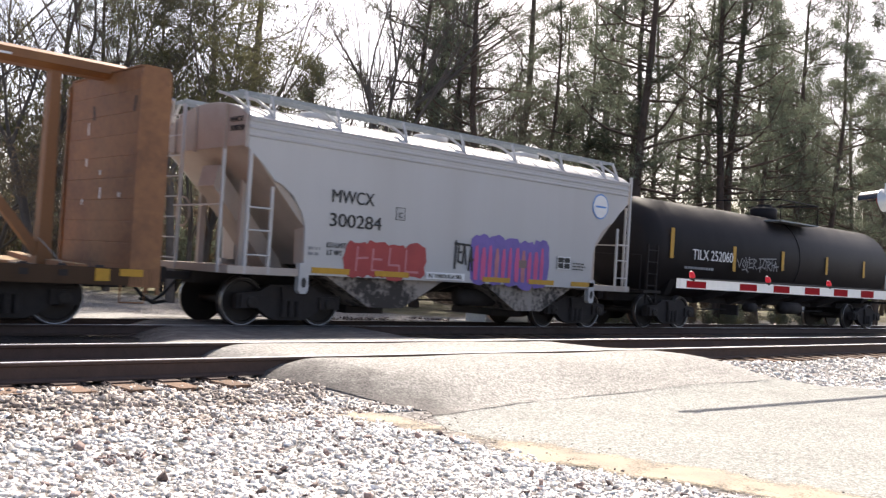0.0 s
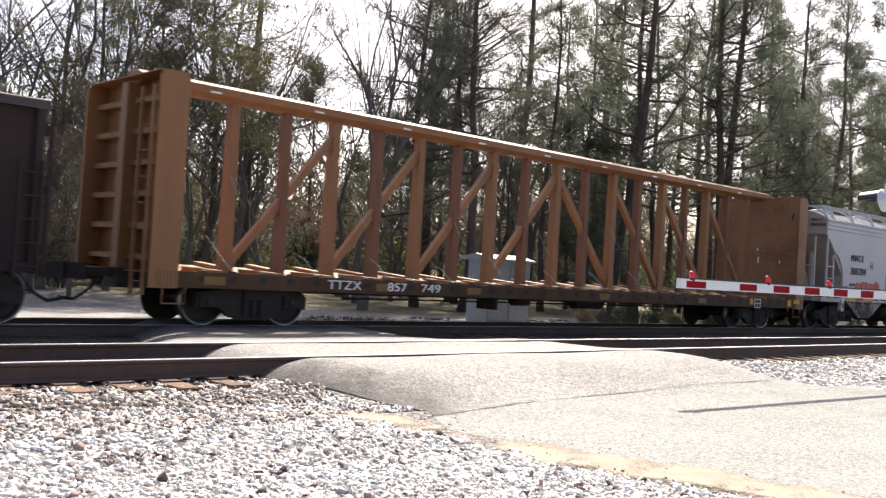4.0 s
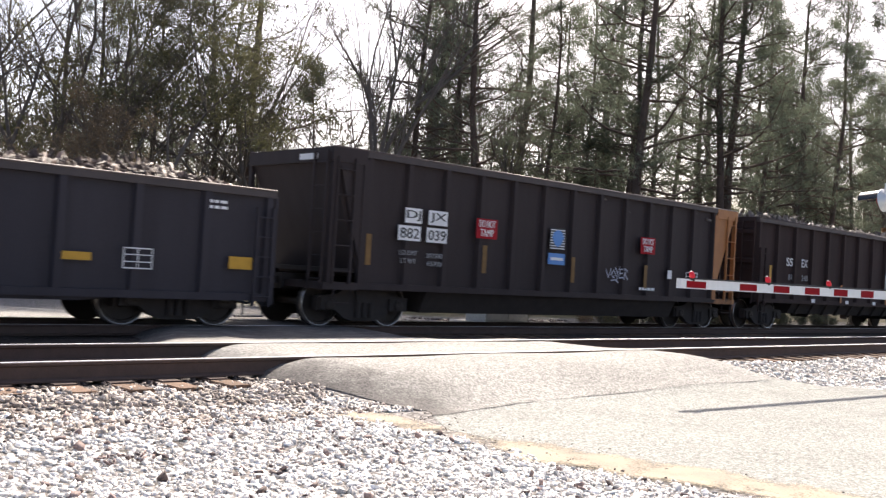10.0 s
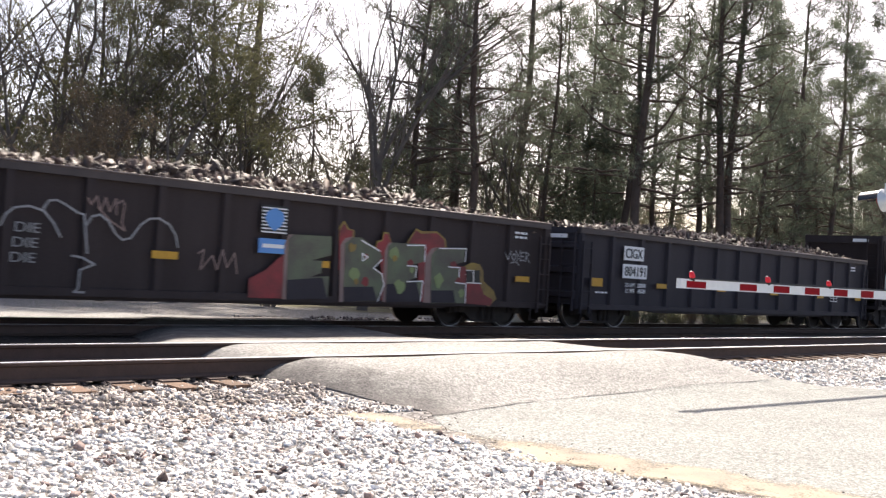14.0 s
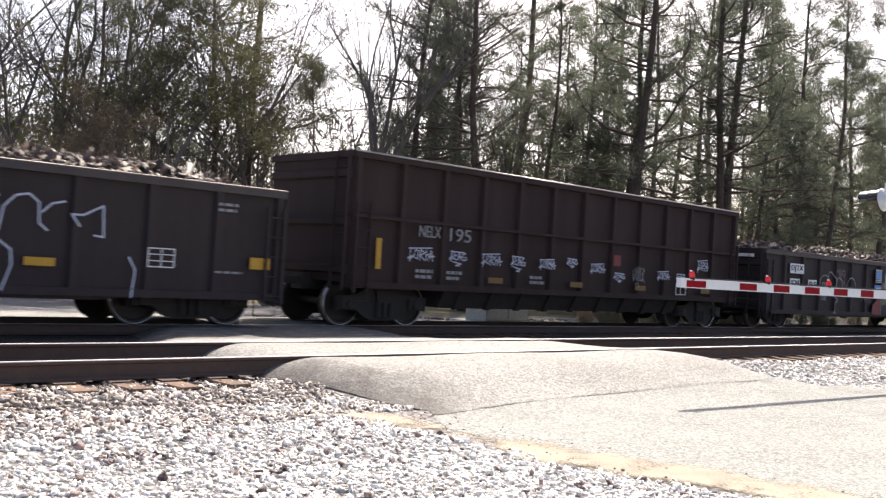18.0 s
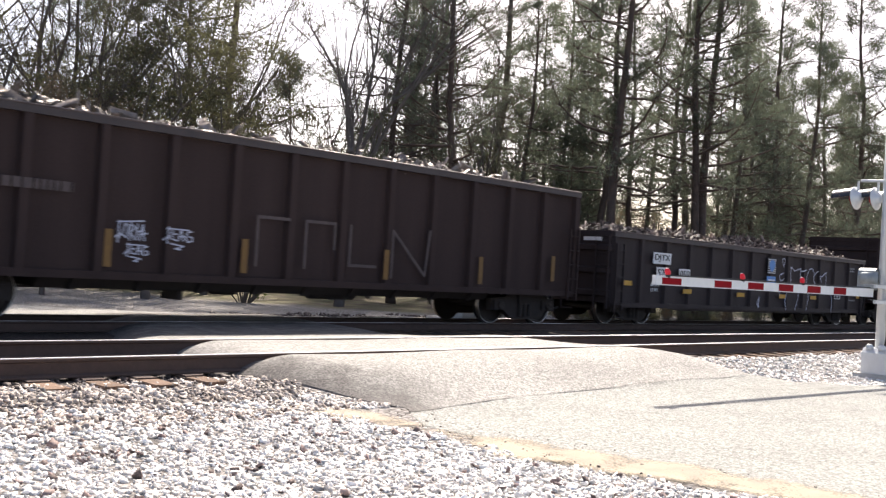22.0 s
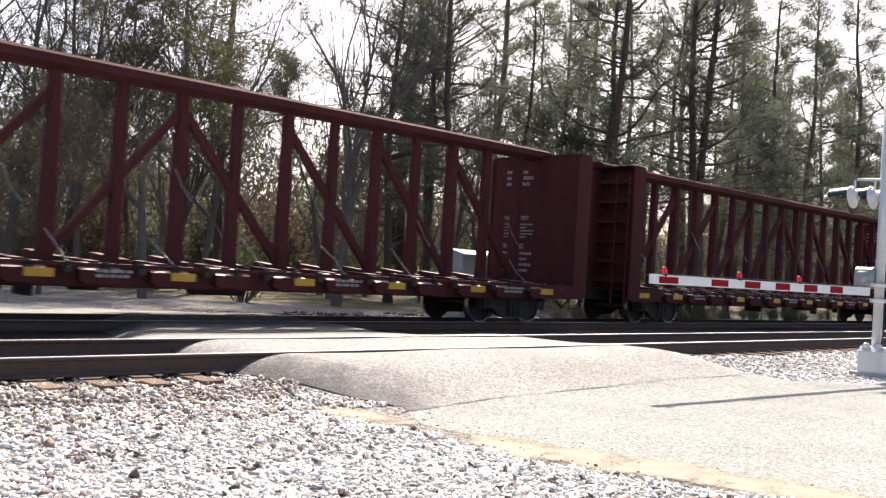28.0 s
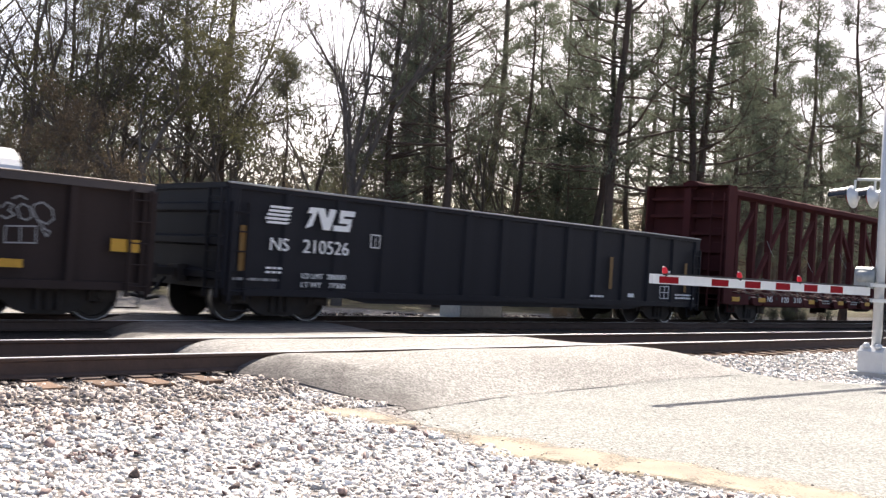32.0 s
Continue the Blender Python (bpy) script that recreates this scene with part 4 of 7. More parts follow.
def tag(car, x, z, w, h, strokes, material, width=0.02, y=-HALF, label="thin sprayed tag"):
    """A tag of thin strokes given in a unit box, laid over one another so that it cannot be read."""
    s = Shape()
    for k, pts in enumerate(strokes):
        stroke(s, [(x + a * w, z + b * h) for a, b in pts], width, y - 0.020 - 0.0005 * k)
    return part("graffiti", s, material, car, label)


def blob_tag(car, x, z, w, h, layers, seed, n=5, y=-HALF, label="sprayed block graffiti"):
    """Block graffiti: rounded letter bodies laid over one another in several colours."""
    rnd = random.Random(seed)
    for li, (material, grow, jitter) in enumerate(layers):
        s = Shape()
        for k in range(n):
            cx, cz = x + w * (k + 0.5) / n, z + h * (0.5 + rnd.uniform(-0.05, 0.05))
            rw, rh = w / n * 0.58 * grow, h * 0.5 * grow
            pts = []
            for j in range(18):
                t = 2 * math.pi * j / 18
                p = 4.0
                c, q = math.cos(t), math.sin(t)
                m = (abs(c) ** p + abs(q) ** p) ** (-1 / p)
                e = 1 + rnd.uniform(-jitter, jitter)
                pts.append((cx + rw * c * m * e, y - 0.016 - 0.0035 * li - 0.0003 * k, cz + rh * q * m * e))
            s.poly(pts)
        part("graffiti", s, material, car, label)


def scrap(name, length, width, base, peak, n, seed, material, label, size=(0.06, 0.2), flat=0.35, ragged=0.0):
    """A heap of torn scrap: a rough mound covered with bent plates and chunks; origin at the car's centre."""
    rng = np.random.default_rng(seed)
    nx, ny = int(length / 0.18), int(width / 0.18)
    X, Y = np.meshgrid(np.linspace(-length / 2, length / 2, nx), np.linspace(-width / 2, width / 2, ny))

    def height(X, Y):
        endfall = np.clip((length / 2 - np.abs(X)) / 1.6, 0, 1)
        return base + (peak - base) * np.sqrt(endfall) * (1 - 0.75 * (np.abs(Y) / (width / 2)) ** 2) * (0.75 + 0.25 * np.sin(X * 0.9 + seed) * np.cos(X * 0.37 + seed * 2))
    Z = height(X, Y) + rng.normal(0, 0.03, X.shape)
    v = [np.stack([X.ravel(), Y.ravel(), Z.ravel()], 1)]
    i = (np.arange(ny - 1)[:, None] * nx + np.arange(nx - 1)[None]).ravel()
    f = [np.stack([i, i + 1, i + nx + 1, i + nx], 1)]
    base8 = np.array([(a, b, c) for a in (-1, 1) for b in (-1, 1) for c in (-1, 1)], float)
    quads = np.array([(0, 1, 3, 2), (4, 6, 7, 5), (0, 4, 5, 1), (2, 3, 7, 6), (0, 2, 6, 4), (1, 5, 7, 3)])
    x, y = rng.uniform(-length / 2 + 0.1, length / 2 - 0.1, n), rng.uniform(-width / 2 + 0.05, width / 2 - 0.05, n)
    s = rng.uniform(*size, (n, 1, 1)) * np.stack([rng.uniform(0.5, 1.9, n) * rng.choice((1.0, 1.0, 1.7), n), rng.uniform(0.2, 0.9, n), rng.uniform(0.04, flat, n)], 1)[:, None]
    p = base8[None] * rng.uniform(0.5, 1.0, (n, 8, 3)) * s
    q = rng.normal(size=(n, 4))
    q /= np.linalg.norm(q, axis=1)[:, None]
    w, a, b, c = q.T
    R = np.stack([1 - 2 * (b * b + c * c), 2 * (a * b - w * c), 2 * (a * c + w * b), 2 * (a * b + w * c), 1 - 2 * (a * a + c * c), 2 * (b * c - w * a), 2 * (a * c - w * b), 2 * (b * c + w * a), 1 - 2 * (a * a + b * b)], 1).reshape(n, 3, 3)
    p = np.einsum("nij,nkj->nki", R, p)
    p += np.stack([x, y, height(x, y) + 0.02 + ragged * rng.uniform(0, 1, n) ** 3], 1)[:, None]
    v.append(p.reshape(-1, 3))
    f.append((quads[None] + 8 * np.arange(n)[:, None, None]).reshape(-1, 4) + len(v[0]))
    ob = new(name, quick_mesh(name, np.concatenate(v), np.concatenate(f), material))
    return tagged(ob, label, "scrap load", kind="stuff")


def start_car(name, label, category, rear, front):
    car = empty(name, label, category, "cars of the freight train")
    car.location = ((rear + front) / 2, TRAIN_Y, 0)
    MOVING.append((car, (rear + front) / 2))
    return car, front - rear


def load_on(ob, rear, front):
    ob.location = ((rear + front) / 2, TRAIN_Y, 0)
    MOVING.append((ob, (rear + front) / 2))


def gondola(rear, front, top, low, paint, ribs, label, inset=1.6, rib_w=0.16, rib_d=0.11, rim=0.14, deep_centre=0.0, end_paint=None, slope=0.0, name="gondola_car", rib_paint=None, rear_slope=0.0, rim_paint=None, belly=0.0):
    """An open car with ribbed sides, ends, a floor, rim chords, running gear and climbing irons. The ribs stand out to the full width."""
    car, L = start_car(name, label, "gondola car", rear, front)
    h, skin = L / 2, HALF - rib_d
    end_paint, rib_paint = end_paint or paint, rib_paint or paint
    for s in (-1, 1):
        y0, y1 = sorted((s * skin, s * (skin - 0.05)))
        side = Shape()
        if deep_centre:
            side.prism([(-h, low), (-h * 0.66, low), (-h * 0.58, low - deep_centre), (h * 0.58, low - deep_centre), (h * 0.66, low), (h, low), (h, top - 0.02), (-h, top - 0.02)], "y", y0, y1)
        else:
            side.prism([(-h + rear_slope, low), (h - slope, low), (h - slope * 0.9, top - 0.02), (-h + rear_slope * 0.9, top - 0.02)], "y", y0, y1)
        part("side_sheet", side, paint, car)
        ya, yb = sorted((s * (HALF + 0.012), s * (skin - 0.06)))
        part("top_chord", Shape().prism([(ya, top - rim), (ya, top - 0.02), (ya + 0.02, top), (yb - 0.02, top), (yb, top - 0.02), (yb, top - rim)], "x", -h - 0.02, h + 0.02), paint if rim_paint else M_RIMFACE, car, "rubbed top rim")
        part("rim_edge", Shape().tube([(-h - 0.02, s * (HALF + 0.002), top - 0.008), (h + 0.02, s * (HALF + 0.002), top - 0.008)], 0.020, 8), rim_paint or M_DULLRIM, car, "rubbed rim edge", smooth=True)
        ya, yb = sorted((s * HALF, s * (skin - 0.02)))
        part("side_sill", Shape().box(-h, h, ya, yb, low, low + 0.13), paint, car)
        rib = shared(("rib", low, top, s, rib_w, rib_d, rib_paint.name), lambda: Shape().prism([(-rib_w / 2, s * skin), (-rib_w * 0.36, s * HALF), (rib_w * 0.36, s * HALF), (rib_w / 2, s * skin)], "z", low + 0.13, top - rim).mesh("rib", rib_paint))
        for k in range(ribs):
            x = -h + 0.10 + rear_slope + (L - 0.2 - slope - rear_slope) * k / (ribs - 1)
            part("rib", rib, None, car, at=pose(x, 0, 0))
    for s in (-1, 1):
        x0, x1 = sorted((s * h, s * (h - 0.06)))
        if slope and s < 0:
            end_paint_here = paint
        else:
            end_paint_here = end_paint
        if slope and s > 0:
            slope_end(car, h, slope, low, top, skin, end_paint)
            continue
        if rear_slope and s < 0:
            slope_end(car, h, rear_slope, low, top, skin, paint, -1)
            continue
        part("end_sheet", Shape().box(x0, x1, -skin, skin, low + 0.1, top - 0.02), end_paint_here, car)
        xa, xb = sorted((s * (h + 0.05), s * (h - 0.08)))
        part("end_chord", Shape().box(xa, xb, -skin, skin, top - rim, top + 0.004), end_paint_here, car)
        for z in np.linspace(low + 0.35, top - 0.45, 3):
            xa, xb = sorted((s * h, s * (h + 0.09)))
            part("end_rib", Shape().prism([(xa, z - 0.1), (xa, z + 0.1), (xb, z + 0.06), (xb, z - 0.06)] if s > 0 else [(xb, z - 0.1), (xb, z + 0.1), (xa, z + 0.06), (xa, z - 0.06)], "y", -skin, skin), end_paint_here, car)
    part("floor", Shape().box(-h + 0.06, h - 0.06, -skin + 0.05, skin - 0.05, low + 0.32, low + 0.40), M_STEEL, car)
    part("centre_sill", Shape().box(-h - 0.2, h + 0.2, -0.2, 0.2, 0.70, 1.02), M_STEEL, car)
    if belly:
        # the tub's lower body and dump doors hang between the trucks
        g = h - inset - 1.5
        part("underbody", Shape().prism([(-1.34, low + 0.05), (-1.12, belly), (1.12, belly), (1.34, low + 0.05)], "x", -g, g), M_STEEL, car, "sooty lower body between the trucks")
        for k in range(9 if belly > 0.4 else 0):
            x = -g + 2 * g * (k + 0.5) / 9
            part("door_beam", Shape().prism([(-1.40, low + 0.04), (-1.19, belly - 0.03), (-1.10, belly - 0.03), (-1.30, low + 0.04)], "x", x - 0.07, x + 0.07), M_STEEL, car)
    under_gear(car, h, low)
    for s in (-1, 1):
        add_truck(car, s * (h - inset))
        z1 = top - 0.1
        if not ((slope and s > 0) or (rear_slope and s < 0)):
            ladder(car, s * (h - 0.22), -HALF - 0.045, low - 0.1, min(z1, low + 1.7), 0.34, 5, paint)
        ladder(car, s * (h + 0.10), -HALF + 0.32, low - 0.05, z1, 0.42, 6, paint, "x")
        part("stirrup", Shape().tube([(s * (h - 0.56), -HALF, low), (s * (h - 0.56), -HALF, low - 0.28), (s * (h - 0.14), -HALF, low - 0.28), (s * (h - 0.14), -HALF, low)], 0.016, 6), paint, car)
    add_couplers(car, ((h, 0), (-h, 180)))
    return car, L


def slope_end(car, h, slope, low, top, skin, paint, s=1):
    """An end whose sheet slopes down inwards behind open corner posts and a ladder; s tells which end."""
    def bar(a, b, *rest):
        return Shape().box(min(s * a, s * b), max(s * a, s * b), *rest)

    def cut(outline, y0, y1):
        return Shape().prism([(s * x, z) for x, z in outline], "y", y0, y1)
    part("slope_sheet", cut([(h - 0.08, top - 0.05), (h - 0.02, top - 0.3), (h - slope, low + 0.25), (h - slope - 0.08, low + 0.3)], -skin, skin), paint, car, "sloping end sheet")
    part("end_chord", bar(h - slope, h + 0.06, -HALF - 0.016, HALF + 0.016, top - 0.30, top - 0.02), paint, car, "painted end rim")
    part("end_platform", bar(h - slope + 0.05, h + 0.12, -HALF, HALF, low - 0.02, low + 0.12), paint, car)
    for y in (-HALF + 0.04, HALF - 0.04):
        part("corner_post", bar(h - 0.06, h + 0.04, y - 0.05, y + 0.05, low + 0.1, top - 0.2), paint, car)
        part("corner_post", bar(h - slope - 0.1, h - slope + 0.08, y - 0.05, y + 0.05, low + 0.1, top - 0.2), paint, car)
        part("slope_side", cut([(h - slope, low + 0.3), (h - slope, top - 0.25), (h - 0.12, top - 0.25)], y - 0.03, y + 0.03), paint, car, "painted triangular gusset sheet")
    ladder(car, s * (h - 0.28), -HALF - 0.02, low + 0.1, top - 0.2, 0.42, 5, paint)


def under_gear(car, h, low):
    """Cross-bearers, brake cylinder, air tank and pipes beneath a car."""
    for k in range(5):
        x = -h * 0.6 + k * h * 0.3
        part("cross_bearer", Shape().prism([(-1.38, low + 0.3), (-0.25, 0.72), (0.25, 0.72), (1.38, low + 0.3)], "x", x - 0.04, x + 0.04), M_STEEL, car)
    part("air_reservoir", Shape().lathe([(-0.62, 0.05), (-0.55, 0.2), (0.55, 0.2), (0.62, 0.05)], "x", (0.9, -0.85, 0.68), 14), M_STEEL, car, smooth=True)
    part("brake_cylinder", Shape().lathe([(-0.3, 0.05), (-0.28, 0.15), (0.2, 0.15), (0.25, 0.04), (0.7, 0.03)], "x", (-1.6, -0.8, 0.66), 14), M_STEEL, car, smooth=True)
    part("brake_rod", Shape().tube([(-h + 2.4, -0.5, 0.55), (h - 2.4, -0.45, 0.6)], 0.022, 6), M_STEEL, car)
    part("brake_lever", Shape().box(-2.6, -2.5, -0.9, -0.3, 0.40, 0.72), M_STEEL, car)


def centre_beam(rear, front, paint, deck_paint, label, bays, front_paint=None, sill_paint=None, lettered=()):
    """A flat car with a tall truss along its middle and a bulkhead at either end."""
    car, L = start_car("centre_beam_flatcar", label, "flatcar", rear, front)
    h, top, deck = L / 2, 4.30, 0.98
    sill_low = 0.70 if sill_paint else 0.60
    front_paint = front_paint or paint
    part("centre_sill", Shape().box(-h - 0.1, h + 0.1, -0.28, 0.28, 0.62, 0.96), M_STEEL, car)
    back = 0.0 if sill_paint else 0.16
    for s in (-1, 1):
        ya, yb = sorted((s * (HALF - back), s * (HALF - back - 0.09)))
        part("side_sill", Shape().prism([(-h, 0.70), (-h, deck), (h, deck), (h, 0.70), (h * 0.74, sill_low), (-h * 0.74, sill_low)], "y", ya, yb), sill_paint or deck_paint, car)
    n = bays
    step = (L - 1.24) / n
    places = [-h + 0.62 + (k + 0.5) * step for k in range(n)]
    if back:
        # the sill stands back between flat-topped stake pockets
        places = [-0.4 + 1.25 * k for k in range(-7, 9)]
        for x in places:
            for s in (-1, 1):
                ya, yb = sorted((s * HALF, s * (HALF - 0.16)))
                part("stake_pocket", Shape().prism([(x - 0.36, 0.70), (x - 0.36, deck - 0.11), (x + 0.36, deck - 0.11), (x + 0.36, 0.70), (x + 0.25, 0.64), (x - 0.25, 0.64)], "y", ya, yb), deck_paint, car)
            # the pocket's top is coloured as if the sun lay on it
            part("pocket_top", Shape().prism([(-HALF, deck - 0.109), (-HALF + 0.30, deck + 0.015), (-HALF + 0.30, deck - 0.05), (-HALF + 0.155, deck - 0.109)], "x", x - 0.35, x + 0.35), M_SUNTOPRED, car, "pinkish top of a stake pocket, the sun on it put into its colour")
        for x0, x1 in ((-h, -h + 1.5), (h - 1.5, h)) + (lettered if lettered else ()):
            part("sill_plate", Shape().box(x0, x1, -HALF, -HALF + 0.155, 0.64, deck), deck_paint, car)
    for x in places:
        # the risers climb from the middle to the far edge, and fall to the near one
        for y0, z0, y1, z1 in ((-HALF + (0.28 if back else 0.005), deck + 0.03, -0.25, deck + 0.06), (0.25, deck + 0.06, HALF - 0.005, deck + 0.15)):
            part("deck_riser", Shape().prism([(y0, deck - 0.05), (y0, z0), (y1, z1), (y1, deck - 0.05)], "x", x - 0.10, x + 0.10), deck_paint, car)
            # strip that paints sunlight onto the riser's top
            part("wear_strip", Shape().prism([(y0 + 0.01, z0 + 0.002), (y0 + 0.01, z0 + 0.009), (y1 - 0.01, z1 + 0.008), (y1 - 0.01, z1 + 0.001)], "x", x - 0.095, x + 0.095), M_SUNTOPRED if back else M_SUNTOPOCHRE, car, "bright strip on a deck riser, painted for the sun on it")
        part("cross_bearer", Shape().prism([(-HALF + 0.18, 0.92), (-HALF + 0.18, 0.78), (-0.28, 0.64), (0.28, 0.64), (HALF - 0.18, 0.78), (HALF - 0.18, 0.92)], "x", x - 0.05, x + 0.05), M_STEEL, car)
    part("deck_plate", Shape().box(-h, h, -HALF + 0.09, HALF - 0.09, deck - 0.06, deck - 0.035), deck_paint, car)
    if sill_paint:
        # the far half of the deck climbs to its edge; its sunlit paleness is painted
        part("deck_slope", Shape().prism([(0.3, deck - 0.03), (0.3, deck - 0.02), (HALF - 0.1, deck + 0.075), (HALF - 0.1, deck - 0.03)], "x", -h + 0.6, h - 0.6), M_SUNTOPOCHRE, car, "pale far half of the deck, the sun on it painted in")
    # truss
    part("top_chord", Shape().prism([(-0.28, top + 0.02), (-0.28, top + 0.16), (-0.10, top + 0.24), (0.10, top + 0.24), (0.28, top + 0.16), (0.28, top + 0.02), (0.14, top - 0.06), (-0.14, top - 0.06)], "x", -h + 0.1, h - 0.1), paint, car)
    post = shared(("post", paint.name), lambda: Shape().prism([(-0.14, deck - 0.05), (-0.115, deck + 0.5), (-0.085, top - 0.05), (0.085, top - 0.05), (0.105, deck + 0.5), (0.14, deck - 0.05)], "y", -0.11, 0.11).mesh("post", paint))
    other = shared(("other", paint.name), lambda: Shape().prism([(-0.12, deck - 0.05), (-0.10, deck + 0.5), (-0.075, top - 0.05), (0.075, top - 0.05), (0.10, deck + 0.5), (0.12, deck - 0.05)], "y", -0.10, 0.10).mesh("post", M_DARKOCHRE if sill_paint else paint))
    xs = [-9.33 + 1.222 * k for k in range(17)]
    for k, x in enumerate(xs):
        part("post", post if k % 2 == 0 else other, None, car, at=pose(x, 0, 0))
    for k in range(0, 16, 2):
        x0, x1 = xs[k], (xs[k + 2] if k + 2 < len(xs) else h - 0.6)
        a, b = ((x0, 1.05), (x1, top - 0.35)) if x0 < -0.2 else ((x0, top - 0.35), (x1, 1.05))
        d = 0.10
        part("diagonal_brace", Shape().prism([(a[0] - d, a[1]), (b[0] - d, b[1]), (b[0] + d, b[1]), (a[0] + d, a[1])], "y", -0.07, 0.07), paint, car)
    # bulkheads
    for s in (-1, 1):
        x0, x1 = sorted((s * (h + 0.12), s * (h - 0.42)))
        p = front_paint if s > 0 else paint
        bh = part("bulkhead", Shape().box(min(s * (h - 0.38), s * (h - 0.30)), max(s * (h - 0.38), s * (h - 0.30)), -HALF + 0.06, HALF - 0.06, deck - 0.05, top + 0.04), p, car, "full-width end bulkhead")
        for yy in (-HALF + 0.03, HALF - 0.03):
            part("corner_post", Shape().prism([(x0, deck - 0.3), (x0, top - 0.05), (x0 + 0.06, top + 0.06), (x1 - 0.06, top + 0.06), (x1, top - 0.05), (x1, deck - 0.3)], "y", yy - 0.03, yy + 0.03), p, bh)
        part("bulkhead_cap", Shape().box(x0 + 0.012, x1 - 0.012, -HALF + 0.065, HALF - 0.065, top + 0.042, top + 0.062), p, bh)
        # pressed boards across the face that looks along the car
        for k in range(9):
            z = deck + 0.06 + 0.366 * k
            xa, xb = sorted((s * (h - 0.380), s * (h - 0.387)))
            part("face_board", Shape().prism([(xa, z), (xa, z + 0.358), (xb, z + 0.35), (xb, z + 0.008)] if s < 0 else [(xb, z), (xb, z + 0.358), (xa, z + 0.35), (xa, z + 0.008)], "y", -HALF + 0.09, HALF - 0.09), p, bh)
        for z in np.linspace(deck + 0.2, top - 0.35, 6):
            xa, xb = sorted((s * (h - 0.30), s * (h - 0.08)))
            part("bulkhead_rib", Shape().box(xa, xb, -HALF + 0.065, HALF - 0.065, z - 0.05, z + 0.05), p, bh)
        xa, xb = sorted((s * (h - 0.30), s * (h + 0.06)))
        part("bulkhead_post", Shape().box(xa, xb, -0.12, 0.12, deck, top - 0.03), p, bh)
        ladder(car, s * (h + 0.16), -HALF + 0.35, 0.55, top - 0.2, 0.42, 8, p, "x")
        add_truck(car, s * (h - 2.2))
        part("stirrup", Shape().tube([(s * (h - 0.56), -HALF, 0.7), (s * (h - 0.56), -HALF, 0.42), (s * (h - 0.14), -HALF, 0.42), (s * (h - 0.14), -HALF, 0.7)], 0.016, 6), paint, car)
    # winches, straps and their loose ends along the sill
    rnd = random.Random(len(car.name) + int(abs(rear)))
    for k in range(n * 2):
        x = -h + 0.9 + (L - 1.8) * k / (n * 2 - 1)
        w = part("winch", Shape().box(x - 0.07, x + 0.07, -HALF - 0.012, -HALF + 0.10, deck - 0.16, deck - 0.06).tube([(x - 0.06, -HALF + 0.05, deck + 0.0), (x + 0.06, -HALF + 0.05, deck + 0.0)], 0.035, 8), M_STEEL, car)
        if k % 3 == 1:
            z = deck + 0.03
            part("strap", Shape().tube([(x, -HALF + 0.08, z), (x - 0.10 - rnd.uniform(0, 0.1), -HALF + 0.25, z + rnd.uniform(0.2, 0.3)), (x - rnd.uniform(0.2, 0.42), -HALF + 0.4, z + rnd.uniform(0.3, 0.65))], 0.0075, 5), M_GALV, car, "loose pale tie-down cable end")
        if k % 5 == 2:
            z = rnd.uniform(1.7, 2.3)
            part("strap", Shape().tube([(x, -0.12, z + 0.6), (x + 0.12, -0.22, z + 0.25), (x + 0.28, -0.30, z)], 0.0075, 5), M_GALV, car, "pale cable hanging from the truss")
    for k in range(int(L / 2.4) if sill_paint else 0):
        x = -h + 1.6 + 2.4 * k
        part("strap_hook", Shape().box(x - 0.11, x + 0.11, -0.30, -0.285, top + 0.03, top + 0.065), M_WHITE, car, "pale hook plate under the top chord")
    under_gear(car, h * 0.8, 0.6)
    add_couplers(car, ((h, 0), (-h, 180)))
    return car, L


def bulkhead_stencils(car, h):
    """Notices stencilled on the face of the front bulkhead that looks back along the car."""
    x = h - 0.391
    for text, size, z, w in (("SAFETY FIRST", 0.105, 2.66, 0.86), ("WARNING", 0.14, 1.88, 0.72)):
        mark = letters(text, size, M_GHOST, car, (x, 0.98, z), width=w, label="white stencilled heading on the bulkhead")
        mark.rotation_euler = (0, 0, radians(-90))
    rnd = random.Random(31)
    rows = [(3.90, 0.09), (3.74, 0.09), (3.58, 0.09)] + [(2.52 - 0.085 * k, 0.035) for k in range(5)] + [(1.72 - 0.15 * k, 0.075) for k in range(4)]
    s = Shape()
    for z, size in rows:
        y, end = 0.96, 0.96 - rnd.uniform(0.7, 1.05)
        while y > end:
            d = rnd.uniform(0.03, 0.08)
            s.box(x - 0.004, x, y - d, y, z, z + size)
            y -= d + 0.035
    tagged(part("bulkhead_stencil", s, M_GHOST, car, "rows of white stencilling on the bulkhead"), kind="stuff")


